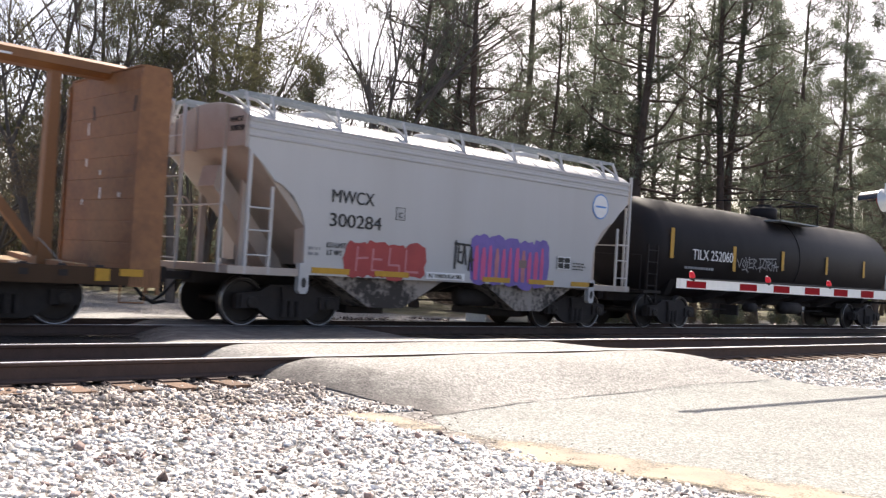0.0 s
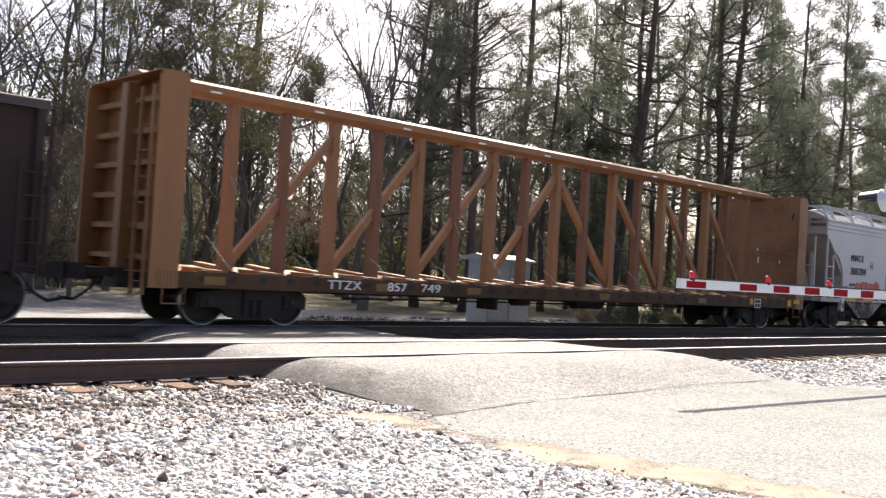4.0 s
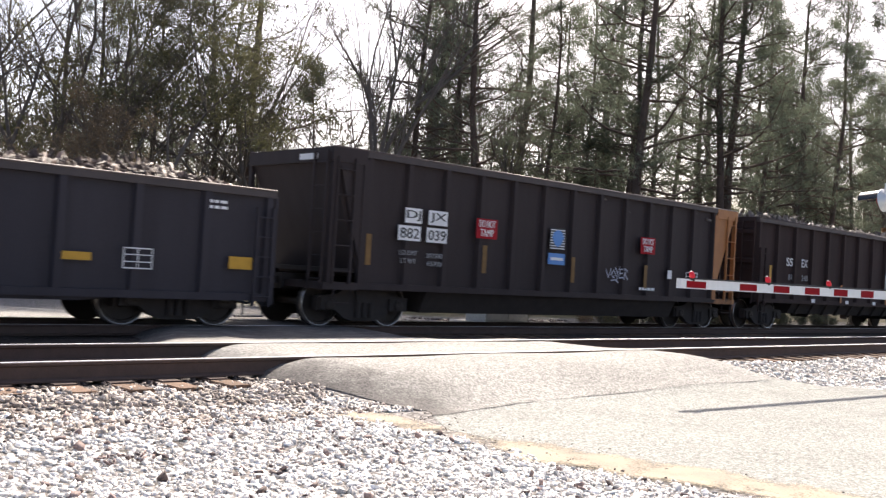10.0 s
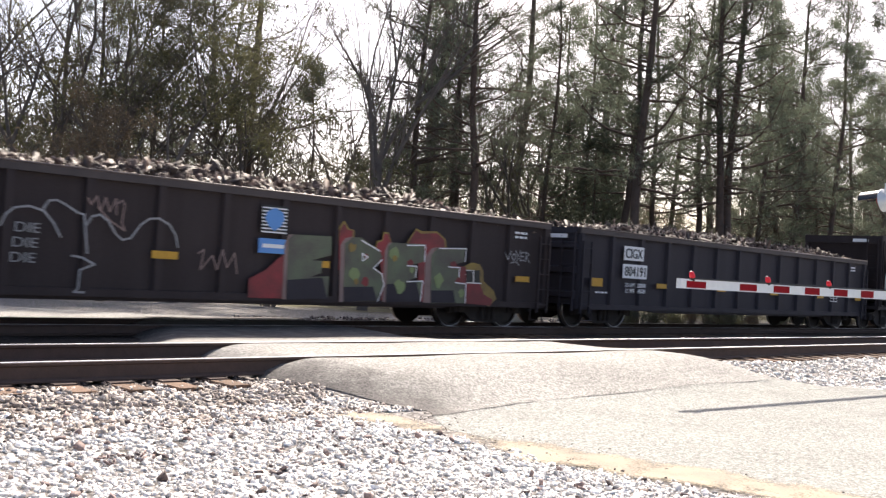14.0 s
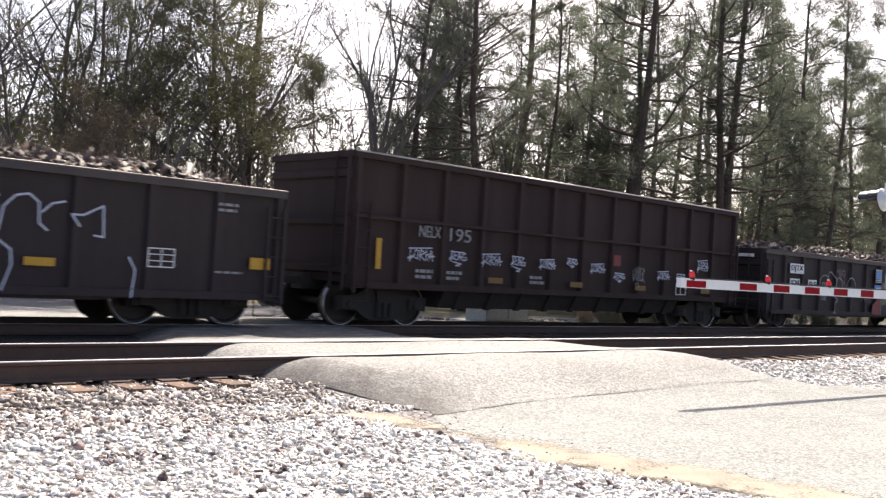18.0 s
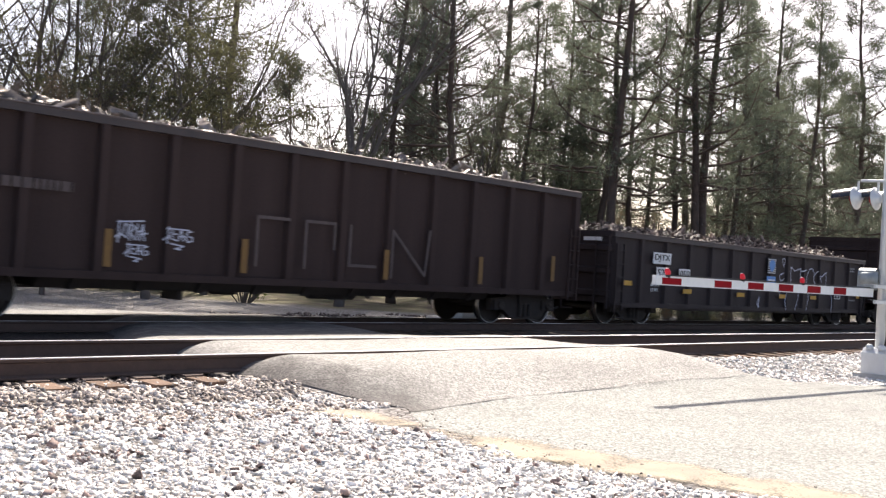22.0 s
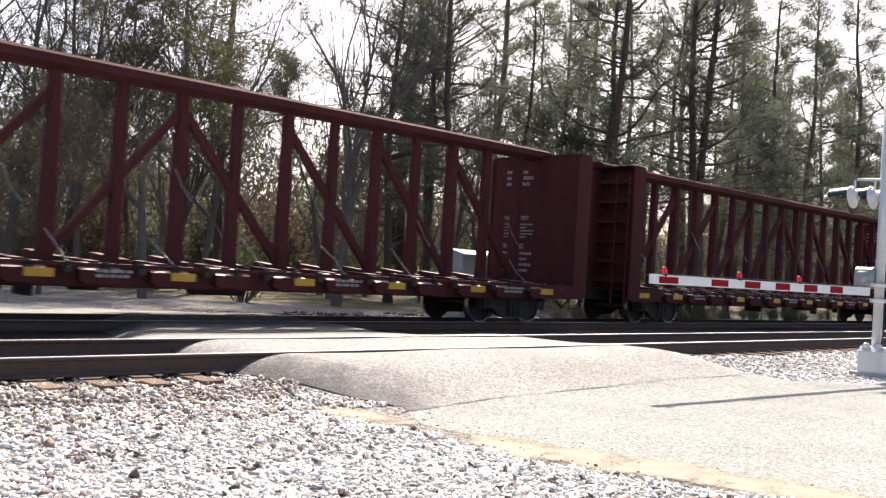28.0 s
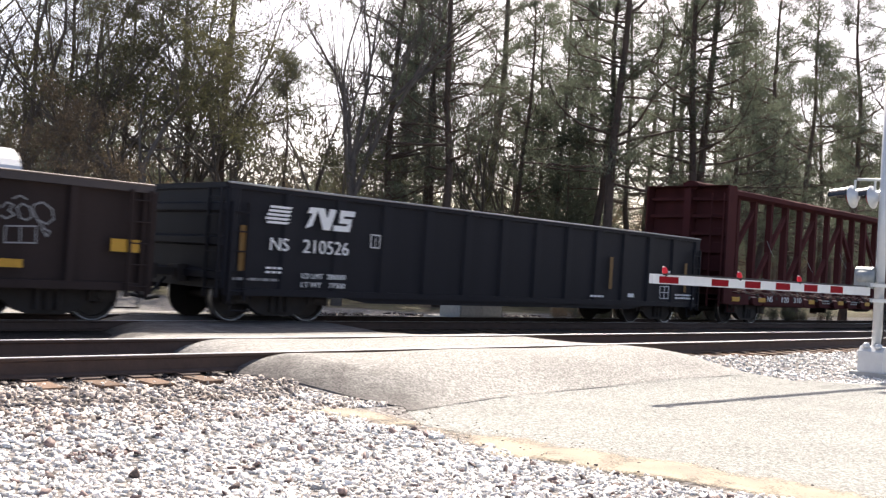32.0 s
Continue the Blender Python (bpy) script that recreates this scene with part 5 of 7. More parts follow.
def covered_hopper():
    rear, front = 9.20, 20.70
    car, L = start_car("covered_hopper_car", "light grey two-bay covered hopper car with red and purple graffiti", "hopper car", rear, front)
    h, eave, sill = L / 2, 3.82, 1.22
    # side sheets, cut away to slopes at both ends
    cut = ((0.02, 3.26), (0.34, 3.00), (0.64, 2.70), (0.76, 2.68), (1.05, 2.48), (1.27, 2.18), (1.36, 1.92), (1.38, sill))
    prof = [(-h + 0.02, eave)] + [(-h + a, b) for a, b in cut] + [(h - a, b) for a, b in reversed(cut)] + [(h - 0.02, eave)]
    for s in (-1, 1):
        ya, yb = sorted((s * HALF, s * (HALF - 0.05)))
        part("side_sheet", Shape().prism(prof, "y", ya, yb), M_WHITEGREY, car)
        ya, yb = sorted((s * (HALF + 0.015), s * (HALF - 0.12)))
        part("side_sill", Shape().box(-h + 1.3, h - 1.3, ya, yb, 1.02, 1.24), M_WHITEGREY, car)
        ya, yb = sorted((s * (HALF + 0.035), s * (HALF - 0.12)))
        part("eave", Shape().prism([(ya, eave - 0.03), (ya, eave - 0.012), (ya + 0.015, eave), (yb - 0.03, eave), (yb, eave - 0.02), (yb, eave - 0.03)], "x", -h, h), M_WHITEGREY, car)
        # curved lip where the side is cut away
        for e in (-1, 1):
            lip = Shape()
            for (a0, b0), (a1, b1) in zip(cut, cut[1:]):
                lip.poly([(e * (h - a0), s * (HALF - 0.004), b0), (e * (h - a1), s * (HALF - 0.004), b1), (e * (h - a1 - 0.05), s * (HALF - 0.42), b1), (e * (h - a0 - 0.05), s * (HALF - 0.42), b0)])
            part("side_lip", lip, M_DIRTYGREY, car, "broad flange curled in at the side's cut-away end")
        # pressed ridges along the eave
        for z in (eave - 0.06, eave - 0.19, eave - 0.33):
            part("eave_ridge", Shape().prism([(s * HALF, z - 0.035), (s * (HALF + 0.03), z - 0.015), (s * (HALF + 0.03), z + 0.015), (s * HALF, z + 0.035)], "x", -h + 0.02, h - 0.02), M_WHITEGREY, car)
    # roof
    def roof_z(y):
        return eave - 0.02 + 0.38 * (1 - min(1.0, abs(y) / 1.52) ** 2.2) ** 0.8
    across = [1.52 * math.sin(a) for a in np.linspace(-math.pi / 2, math.pi / 2, 17)]
    arc = [(q, roof_z(q)) for q in across]
    part("roof", Shape().prism(arc, "x", -h + 0.035, h - 0.035), M_WHITEGREY, car, smooth=False)
    for k in range(21):
        x = -h + 0.5 + (L - 1.0) * k / 20
        part("roof_seam", Shape().tube([(x, q, roof_z(q) + 0.004) for q in across], 0.016, 5), M_WHITEGREY, car)
    for x in (-3.2, 0.0, 3.2):
        part("hatch", Shape().lathe([(4.18, 0.42), (4.30, 0.42), (4.34, 0.38)], "z", (x, 0, 0), 20), M_WHITEGREY, car, smooth=True)
    for y in (-1.0, 1.0):
        wlk = part("running_board", Shape().box(-h - 0.1, h - 0.35, y - 0.246, y - 0.234, 4.24, 4.31).box(-h - 0.1, h - 0.35, y + 0.234, y + 0.246, 4.24, 4.31), M_GALV, car, "open metal running board along the roof")
        for k in range(5):
            q = y - 0.16 + 0.08 * k
            part("grating_bar", Shape().box(-h - 0.1, h - 0.35, q - 0.006, q + 0.006, 4.27, 4.295), M_GALV, wlk)
        o = math.copysign(1, y)
        for x in (-h + 0.02, -h + 0.56, -3.67, -1.95, -0.27, 1.4, 3.1, 4.76, 5.3):
            part("running_board_bracket", Shape().tube([(x + 0.04, o * 1.24, 4.27), (x + 0.03, o * 1.36, 4.05), (x, o * 1.47, eave + 0.02)], 0.030, 6), M_WHITEGREY, wlk)
            part("running_board_bracket", Shape().tube([(x - 0.30, o * 0.86, 4.27), (x - 0.16, o * 1.10, 4.19), (x - 0.06, o * 1.32, 4.03), (x, o * 1.47, eave + 0.02)], 0.030, 6), M_WHITEGREY, wlk)
    # end slopes and bolster structure
    for e in (-1, 1):
        s = Shape()
        s.prism([(e * (h - 0.04), eave), (e * (h - 0.04), 3.30), (e * (h - 2.1), 1.15), (e * (h - 2.2), 1.25), (e * (h - 0.14), 3.40), (e * (h - 0.14), eave)], "y", -HALF + 0.05, HALF - 0.05)
        part("end_slope_sheet", s, M_DIRTYGREY, car, "dusty sloping end sheet")
        ogive = [(q * 0.973, roof_z(q) - 0.01) for q in across]
        xa, xb = sorted((e * (h - 0.010), e * (h - 0.10)))
        part("end_cap", Shape().prism(ogive + [(HALF - 0.02, 3.30), (-HALF + 0.02, 3.30)], "x", xa, xb), M_DIRTYGREY, car)
        part("end_platform", Shape().box(min(e * (h - 1.5), e * (h + 0.25)), max(e * (h - 1.5), e * (h + 0.25)), -HALF, HALF, 0.98, 1.12), M_DIRTYGREY, car)
        for y in (-0.75, 0.75):
            part("slope_brace", Shape().prism([(e * (h - 0.5), 1.12), (e * (h - 0.38), 1.12), (e * (h - 0.38), 2.72), (e * (h - 0.5), 2.6)], "y", y - 0.05, y + 0.05), M_DIRTYGREY, car)
        part("slope_brace", Shape().prism([(e * (h - 0.15), 3.0), (e * (h - 1.6), 1.3), (e * (h - 1.7), 1.12), (e * (h - 1.3), 1.12), (e * (h - 0.05), 2.6)], "y", -0.3, 0.3), M_DIRTYGREY, car)
        # the cap is framed by upright ribs, and the number is stencilled on its near panel
        for y in (-1.46, -0.72, 0.42, 1.2):
            part("cap_rib", Shape().box(min(e * (h - 0.03), e * (h + 0.035)), max(e * (h - 0.03), e * (h + 0.035)), y - 0.03, y + 0.03, 3.26, roof_z(y) - 0.03), M_DIRTYGREY, car)
        for text, z, w in (("MWCX", 3.74, 0.42), ("300284", 3.58, 0.56)):
            mark = letters(text, 0.10, M_INK, car, (e * (h + 0.012), -0.78 if e > 0 else -0.88, z), width=w)
            mark.rotation_euler = (0, 0, radians(90 if e > 0 else -90))
            if e > 0:
                mark.location.y = -1.36
        # corner posts with grab irons between them, and a full ladder on the end
        p, q = (-h + 0.10, -h + 0.60) if e < 0 else (h + 0.12, h - 0.36)
        part("corner_post", Shape().box(p - 0.03, p + 0.03, -HALF, -HALF + 0.06, 0.98, 3.30 if e < 0 else 3.98), M_WHITEGREY, car)
        part("corner_post", Shape().box(q - 0.025, q + 0.025, -HALF, -HALF + 0.05, 0.98, 2.60), M_WHITEGREY, car)
        for z in (1.33, 1.78, 2.19):
            part("grab_iron", Shape().tube([(p, -HALF - 0.01, z), (q, -HALF - 0.01, z)], 0.018, 6), M_WHITEGREY, car)
        part("corner_post", Shape().box(e * (h + 0.30) - 0.025, e * (h + 0.30) + 0.025, -1.25, -1.20, 0.98, 3.20), M_WHITEGREY, car)
        part("hand_rail", Shape().tube([(e * (h + 0.30), -1.22, 2.2), (e * (h + 0.28), 0.55, 2.2)], 0.018, 6), M_WHITEGREY, car)
        ladder(car, e * (h + 0.26), 0.76, 1.0, 4.15, 0.72, 8, M_WHITEGREY, "x")
        part("jacking_pad", Shape().prism([(e * (h - 1.38) - 0.11, 0.72), (e * (h - 1.38) - 0.11, 1.24), (e * (h - 1.38) + 0.11, 1.24), (e * (h - 1.38) + 0.11, 0.72), (e * (h - 1.38) + 0.06, 0.66), (e * (h - 1.38) - 0.06, 0.66)], "y", -HALF - 0.03, -HALF + 0.1), M_WHITEGREY, car)
        part("jacking_hole", Shape().prism([(e * (h - 1.38) + 0.055 * math.cos(a), 0.87 + 0.1 * math.sin(a)) for a in np.linspace(0, 2 * math.pi, 13)[:-1]], "y", -HALF - 0.036, -HALF - 0.031), M_INK, car)
        add_truck(car, e * (h - 1.42))
    part("brake_wheel", Shape().tube([(-h - 0.1 + 0 * a, 0.55 + 0.28 * math.cos(a), 2.1 + 0.28 * math.sin(a)) for a in np.linspace(0, 2 * math.pi, 17)], 0.02, 6), M_DIRTYGREY, car)
    # discharge bays
    for x in (-2.2, 2.2):
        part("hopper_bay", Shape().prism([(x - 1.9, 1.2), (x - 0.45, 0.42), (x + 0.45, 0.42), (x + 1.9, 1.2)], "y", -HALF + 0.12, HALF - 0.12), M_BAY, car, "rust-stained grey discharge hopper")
        part("outlet_gate", Shape().box(x - 0.5, x + 0.5, -0.7, 0.7, 0.26, 0.42), M_STEEL, car)
    part("centre_sill", Shape().box(-h - 0.2, h + 0.2, -0.2, 0.2, 0.75, 1.05), M_STEEL, car)
    under_gear(car, h * 0.9, 0.7)
    add_couplers(car, ((h + 0.1, 0), (-h - 0.1, 180)))
    # lettering and paint
    y = -HALF
    letters("MWCX", 0.25, M_INK, car, (-3.81, y - 0.02, 2.45), width=1.04)
    letters("300284", 0.26, M_INK, car, (-3.84, y - 0.02, 1.98), width=1.29)
    for x0, x1, z0, z1 in ((-2.18, -1.94, 2.23, 2.24), (-2.18, -1.94, 2.48, 2.49), (-2.18, -2.17, 2.24, 2.48), (-1.95, -1.94, 2.24, 2.48)):
        plate(car, x0, z0, x1 - x0, z1 - z0, M_INK, "stencil_edge")
    letters("C", 0.11, M_INK, car, (-2.10, y - 0.02, 2.28), width=0.09)
    letters("LD LMT", 0.10, M_INK, car, (-3.87, y - 0.02, 1.57), width=0.45)
    letters("LT WT", 0.10, M_INK, car, (-3.86, y - 0.02, 1.42), width=0.36)
    text_bars(car, -4.3, 1.40, 0.3, 2, M_GHOST, seed=3)
    part("round_emblem", Shape().prism([(4.57 + 0.32 * math.cos(a), 3.10 + 0.32 * math.sin(a)) for a in np.linspace(0, 2 * math.pi, 29)[:-1]], "y", y - 0.018, y - 0.011), M_SIGNBLUE, car, "round emblem with a blue ring")
    part("emblem_face", Shape().prism([(4.57 + 0.285 * math.cos(a), 3.10 + 0.285 * math.sin(a)) for a in np.linspace(0, 2 * math.pi, 29)[:-1]], "y", y - 0.024, y - 0.019), M_WHITE, car)
    plate(car, 4.36, 3.07, 0.42, 0.045, M_SIGNBLUE, y=y - 0.014)
    plate(car, 3.00, 1.46, 0.49, 0.30, M_INK)
    outline_box(car, 3.00, 1.46, 0.49, 0.30, M_WHITE, y=y - 0.01, bars=1)
    text_bars(car, 3.6, 1.46, 0.5, 3, M_INK, 0.03, 0.04, 4)
    for k in range(6):
        plate(car, -4.2 + k * 1.55, 1.06, 0.9, 0.11, M_REFLECT, "reflector_strip", "yellow reflective strip", y - 0.012)
    lab = plate(car, -1.27, 1.06, 1.14, 0.15, M_WHITE, "sill_label", y=y - 0.022)
    letters("R1 THROUGH SILL", 0.085, M_INK, lab, (-1.2, y - 0.046, 1.09), width=1.0)
    blob_tag(car, -3.38, 1.06, 2.03, 0.66, ((M_TAGRED, 1.08, 0.10),), 3, 4, label="red sprayed block letters")
    for k, pts in enumerate((((-3.12, 1.62), (-3.14, 1.15)), ((-3.1, 1.40), (-2.86, 1.42)), ((-2.72, 1.60), (-2.74, 1.18), (-2.45, 1.16)), ((-2.72, 1.40), (-2.5, 1.40)), ((-2.28, 1.64), (-2.3, 1.30), (-2.02, 1.30), (-2.0, 1.12)), ((-1.84, 1.62), (-1.85, 1.18), (-1.5, 1.18)))):
        edge = Shape()
        stroke(edge, pts, 0.045, y - 0.0235)
        part("graffiti", edge, M_TAGROSE, car, "pale rose sprayed stroke")
    blob_tag(car, 0.10, 1.02, 2.53, 1.02, ((M_TAGPURPLE, 1.1, 0.06),), 5, 5, label="purple and pink sprayed block letters")
    rnd = random.Random(61)
    for k in range(11):
        x0, w = 0.16 + 0.222 * k, rnd.uniform(0.10, 0.16)
        top = 1.84 + rnd.uniform(-0.08, 0.06)
        part("graffiti", Shape().prism([(x0, 1.10), (x0 - 0.015, 1.5), (x0 + 0.02, top), (x0 + w * 0.7, top + 0.03), (x0 + w, 1.6), (x0 + w - 0.02, 1.08)], "y", y - 0.0235, y - 0.0195), M_TAGPINK if k % 4 != 3 else M_TAGROSE, car, "pink sprayed stroke")
    plate(car, 1.62, 1.42, 0.26, 0.18, M_PEACH, "graffiti", "pale sprayed spot", y - 0.014)
    tag(car, -0.52, 1.12, 0.62, 0.80, TAG_TWO[1:6] + TAG_ONE[8:], M_INK, 0.05, label="black sprayed tag")
    return car


def tank_car():
    rear, front = 21.9, 38.4
    car, L = start_car("tank_car", "black cylindrical tank car with white lettering and yellow reflectors", "tank car", rear, front)
    h, r, zc = L / 2, 1.42, 2.30
    prof = [(-h, 0.05), (-h + 0.06, 0.6), (-h + 0.2, 1.0), (-h + 0.42, 1.28), (-h + 0.75, r), (h - 0.75, r), (h - 0.42, 1.28), (h - 0.2, 1.0), (h - 0.06, 0.6), (h, 0.05)]
    part("tank_shell", Shape().lathe(prof, "x", (0, 0, zc), 40), M_TANK, car, smooth=True)
    part("tank_band", Shape().lathe([(-0.06, r + 0.02), (0.06, r + 0.02)], "x", (0.4, 0, zc), 40), M_TANK, car)
    dome = part("manway", Shape().lathe([(3.6, 0.45), (3.98, 0.45), (4.05, 0.4)], "z", (0.4, 0, 0), 20), M_TANK, car, smooth=True)
    part("manway_lid", Shape().lathe([(4.05, 0.3), (4.15, 0.25)], "z", (0.4, 0, 0), 16), M_TANK, dome)
    part("walkway", Shape().box(-0.9, 1.7, -1.35, 1.35, 3.5, 3.54), M_GALV, car)
    for x in (-0.9, 1.7):
        part("railing", Shape().tube([(x, -1.3, 3.5), (x, -1.3, 4.2), (x, 1.3, 4.2), (x, 1.3, 3.5)], 0.022, 6), M_TANK, car)
    part("railing", Shape().tube([(-0.9, -1.3, 4.2), (1.7, -1.3, 4.2)], 0.022, 6), M_TANK, car)
    for e in (-1, 1):
        xa, xb = sorted((e * (h - 2.6), e * (h + 0.3)))
        part("stub_sill", Shape().box(xa, xb, -0.3, 0.3, 0.72, 1.05), M_STEEL, car)
        part("end_platform", Shape().box(min(e * (h - 0.5), e * (h + 0.3)), max(e * (h - 0.5), e * (h + 0.3)), -HALF, HALF, 0.98, 1.06), M_TANK, car)
        ladder(car, e * (h - 0.1), -HALF + 0.05, 0.7, 2.3, 0.44, 5, M_TANK)
        part("bolster", Shape().prism([(-1.25, 1.75), (-0.9, 0.95), (0.9, 0.95), (1.25, 1.75), (0.8, 1.2), (-0.8, 1.2)], "x", e * (h - 1.7) - 0.15, e * (h - 1.7) + 0.15), M_TANK, car)
        add_truck(car, e * (h - 1.7))
        part("end_railing", Shape().tube([(e * (h + 0.2), -1.3, 1.06), (e * (h + 0.2), -1.3, 2.0), (e * (h + 0.2), 1.3, 2.0), (e * (h + 0.2), 1.3, 1.06)], 0.022, 6), M_TANK, car)
    part("centre_sill", Shape().box(-h + 0.3, h - 0.3, -0.15, 0.15, 0.74, 0.95), M_STEEL, car)
    under_gear(car, h * 0.8, 0.8)
    add_couplers(car, ((h + 0.15, 0), (-h - 0.15, 180)))
    y = -r - 0.01
    letters("TILX 252060", 0.30, M_WHITE, car, (-6.18, y - 0.03, 2.0), width=2.2)
    for x, z, hh in ((-7.3, 1.98, 0.84), (-3.95, 1.75, 0.75), (-0.94, 1.9, 0.62), (2.2, 1.9, 0.6), (5.2, 1.9, 0.6)):
        plate(car, x, z, 0.17, hh, M_REFLECT, "reflector_strip", "yellow reflective strip", y)
    tag(car, -3.75, 1.75, 1.1, 0.5, TAG_THREE, M_GHOST, 0.035, y=y - 0.03)
    tag(car, -2.5, 1.75, 1.2, 0.5, TAG_ONE, M_GHOST, 0.035, y=y - 0.03)
    text_bars(car, -6.6, 1.72, 1.6, 1, M_GHOST, 0.07, 0.05, 6, y=y - 0.03)
    return car


def disc_logo(car, x, z, y=-HALF):
    """A striped blue and white emblem panel over a blue name panel."""
    plate(car, x + 0.03, z + 0.36, 0.56, 0.52, M_INK, "emblem_panel", "blue and white striped emblem", y)
    s = Shape()
    for k in range(8):
        s.box(x + 0.04, x + 0.58, y - 0.026, y - 0.020, z + 0.375 + k * 0.063, z + 0.40 + k * 0.063)
    part("emblem_stripes", s, M_WHITE, car)
    part("emblem_diamond", Shape().prism([(x + 0.10, z + 0.64), (x + 0.14, z + 0.76), (x + 0.31, z + 0.84), (x + 0.48, z + 0.76), (x + 0.52, z + 0.64), (x + 0.44, z + 0.50), (x + 0.31, z + 0.41), (x + 0.18, z + 0.50)], "y", y - 0.034, y - 0.028), M_SIGNBLUE, car)
    plate(car, x, z, 0.62, 0.27, M_SIGNBLUE, "name_panel", "blue name panel", y)
    plate(car, x + 0.08, z + 0.10, 0.46, 0.07, M_WHITE, "name_bar", y=y - 0.012)


def yellow_bars(car, rows, upright=False, material=None, y=-HALF):
    for x, z in rows:
        w, h = (0.13, 0.62) if upright else (0.47, 0.13)
        plate(car, x, z, w, h, material or M_REFLECT, "reflector_strip", "yellow reflective strip", y)


def build_train():
    tank_car()
    covered_hopper()

    # yellow centre-beam flat
    car, L = centre_beam(-15.46, 7.55, M_YELLOW, M_TAN, "empty yellow centre-beam flatcar with truss and end bulkheads", 18, M_TAN, M_SILL)
    for y, z, hh in ((0.56, 3.30, 0.22), (0.56, 2.74, 0.14), (-0.04, 2.57, 0.08), (-0.08, 2.15, 0.20), (-0.85, 2.17, 0.08), (0.64, 2.05, 0.10)):
        part("paint_scrape", Shape().box(L / 2 - 0.394, L / 2 - 0.388, y - 0.02, y + 0.02, z, z + hh), M_WHITE, car, "bare pale scrape on the bulkhead")
    for y, z, lean in ((0.34, 3.55, 0.05), (-1.22, 3.60, -0.05)):
        slot = Shape().prism([(y - 0.03, z), (y + 0.03, z), (y + 0.03 + lean, z + 0.26), (y - 0.03 + lean, z + 0.26)], "x", L / 2 - 0.394, L / 2 - 0.388)
        part("bulkhead_slot", slot, M_INK, car, "dark slanted slot in the bulkhead")
    outline_box(car, 8.39, 0.68, 0.38, 0.28, M_WHITE, bars=1)
    for x, z, w, hh in ((8.12, 0.78, 0.18, 0.19), (10.51, 0.76, 0.24, 0.20), (10.92, 0.85, 0.40, 0.12)):
        plate(car, x, z, w, hh, M_REFLECT, "reflector_strip", "yellow reflective strip")
    for text, x, w in (("TTZX", -7.94, 0.83), ("857", -6.43, 0.51), ("749", -5.51, 0.55)):
        letters(text, 0.17, M_WHITE, car, (x, -HALF - 0.02, 0.77), width=w)
    for x in (-10.6, -6.73, -4.14, 0.6, 5.2):
        plate(car, x, 0.76, 0.42, 0.15, M_REFLDIM, "reflector_strip", "yellow reflective strip")

    # dark coal gondolas with scrap
    car, L = gondola(-31.98, -17.39, 3.50, 0.86, M_BROWNBLACK, 13, "dark brown-black high-sided gondola car filled with bright scrap", inset=1.25, belly=0.52)
    for text, x, z, w, hh in (("SS", -5.48, 2.07, 0.41, 0.26), ("EX", -4.44, 2.07, 0.41, 0.26)):
        letters(text, hh, M_WHITE, car, (x, -HALF - 0.02, z), width=w)
    for text, x, w in (("81", -5.32, 0.24), ("248", -4.40, 0.41)):
        letters(text, 0.19, M_GHOST, car, (x, -HALF - 0.02, 1.62), width=w)
    yellow_bars(car, ((-6.56, 1.42),), True)
    yellow_bars(car, ((-1.45, 0.95), (2.4, 0.95), (4.4, 0.95)), True, M_ORANGE)
    for x in (-6.44, -3.6, -1.0, 1.3, 3.6, 5.6):
        plate(car, x, 0.92 if x > -6 else 1.18, 0.24, 0.12, M_WHITE, "white_patch", "small white stencilled patch")
    tag(car, 3.2, 1.0, 0.5, 0.55, TAG_TWO[:3] + TAG_TWO[5:7], M_TAGWHITE, 0.024)
    load_on(scrap("scrap_load", 14.2, 2.6, 3.25, 3.62, 1900, 21, M_BRIGHTSCRAP, "bright torn aluminium scrap heaped in the gondola", (0.04, 0.15), 0.2, 0.2), -31.98, -17.39)

    car, L = gondola(-48.4, -33.4, 3.55, 0.78, M_BLACK, 13, "black high-sided gondola car with orange end and red warning signs", inset=1.25, end_paint=M_ORANGE, slope=1.05, rear_slope=0.8, belly=0.32)
    part("end_number_plate", Shape().box(-L / 2 - 0.075, -L / 2 - 0.062, -1.0, -0.4, 3.30, 3.42), M_WHITE, car, "pale number plate on the end")
    h = L / 2
    for text, x, z, w in (("DJ", -5.64, 2.20, 0.46), ("JX", -4.99, 2.20, 0.55), ("882", -5.81, 1.83, 0.62), ("039", -5.02, 1.83, 0.59)):
        white_panel(car, text, x, z, w, 0.31, -HALF + 0.0)
    for x in (-3.54, 2.68):
        p = plate(car, x, 2.02, 0.66, 0.44, M_SIGNRED, "warning_sign", "red sign with white words")
        letters("DO NOT", 0.16, M_WHITE, p, (x + 0.07, -HALF - 0.026, 2.27), width=0.52)
        letters("TAMP", 0.16, M_WHITE, p, (x + 0.12, -HALF - 0.026, 2.07), width=0.42)
    disc_logo(car, -1.06, 1.56)
    yellow_bars(car, ((-6.63, 1.28), (-3.30, 1.25), (-0.17, 1.15), (2.9, 1.1)), True, M_REFLDIM)
    for text, x, z, w in (("LD LMT", -5.75, 1.53, 0.5), ("LT WT", -5.7, 1.36, 0.42), ("207300", -5.0, 1.50, 0.46), ("65700", -4.96, 1.33, 0.42)):
        letters(text, 0.10, M_GHOST, car, (x, -HALF - 0.02, z), width=w)
    tag(car, 1.22, 1.2, 0.9, 0.44, TAG_THREE, M_TAGWHITE, 0.026)
    outline_box(car, 4.91, 1.26, 0.59, 0.36, M_WHITE)
    plate(car, 4.0, 1.40, 0.2, 0.23, M_WHITE, "white_patch")
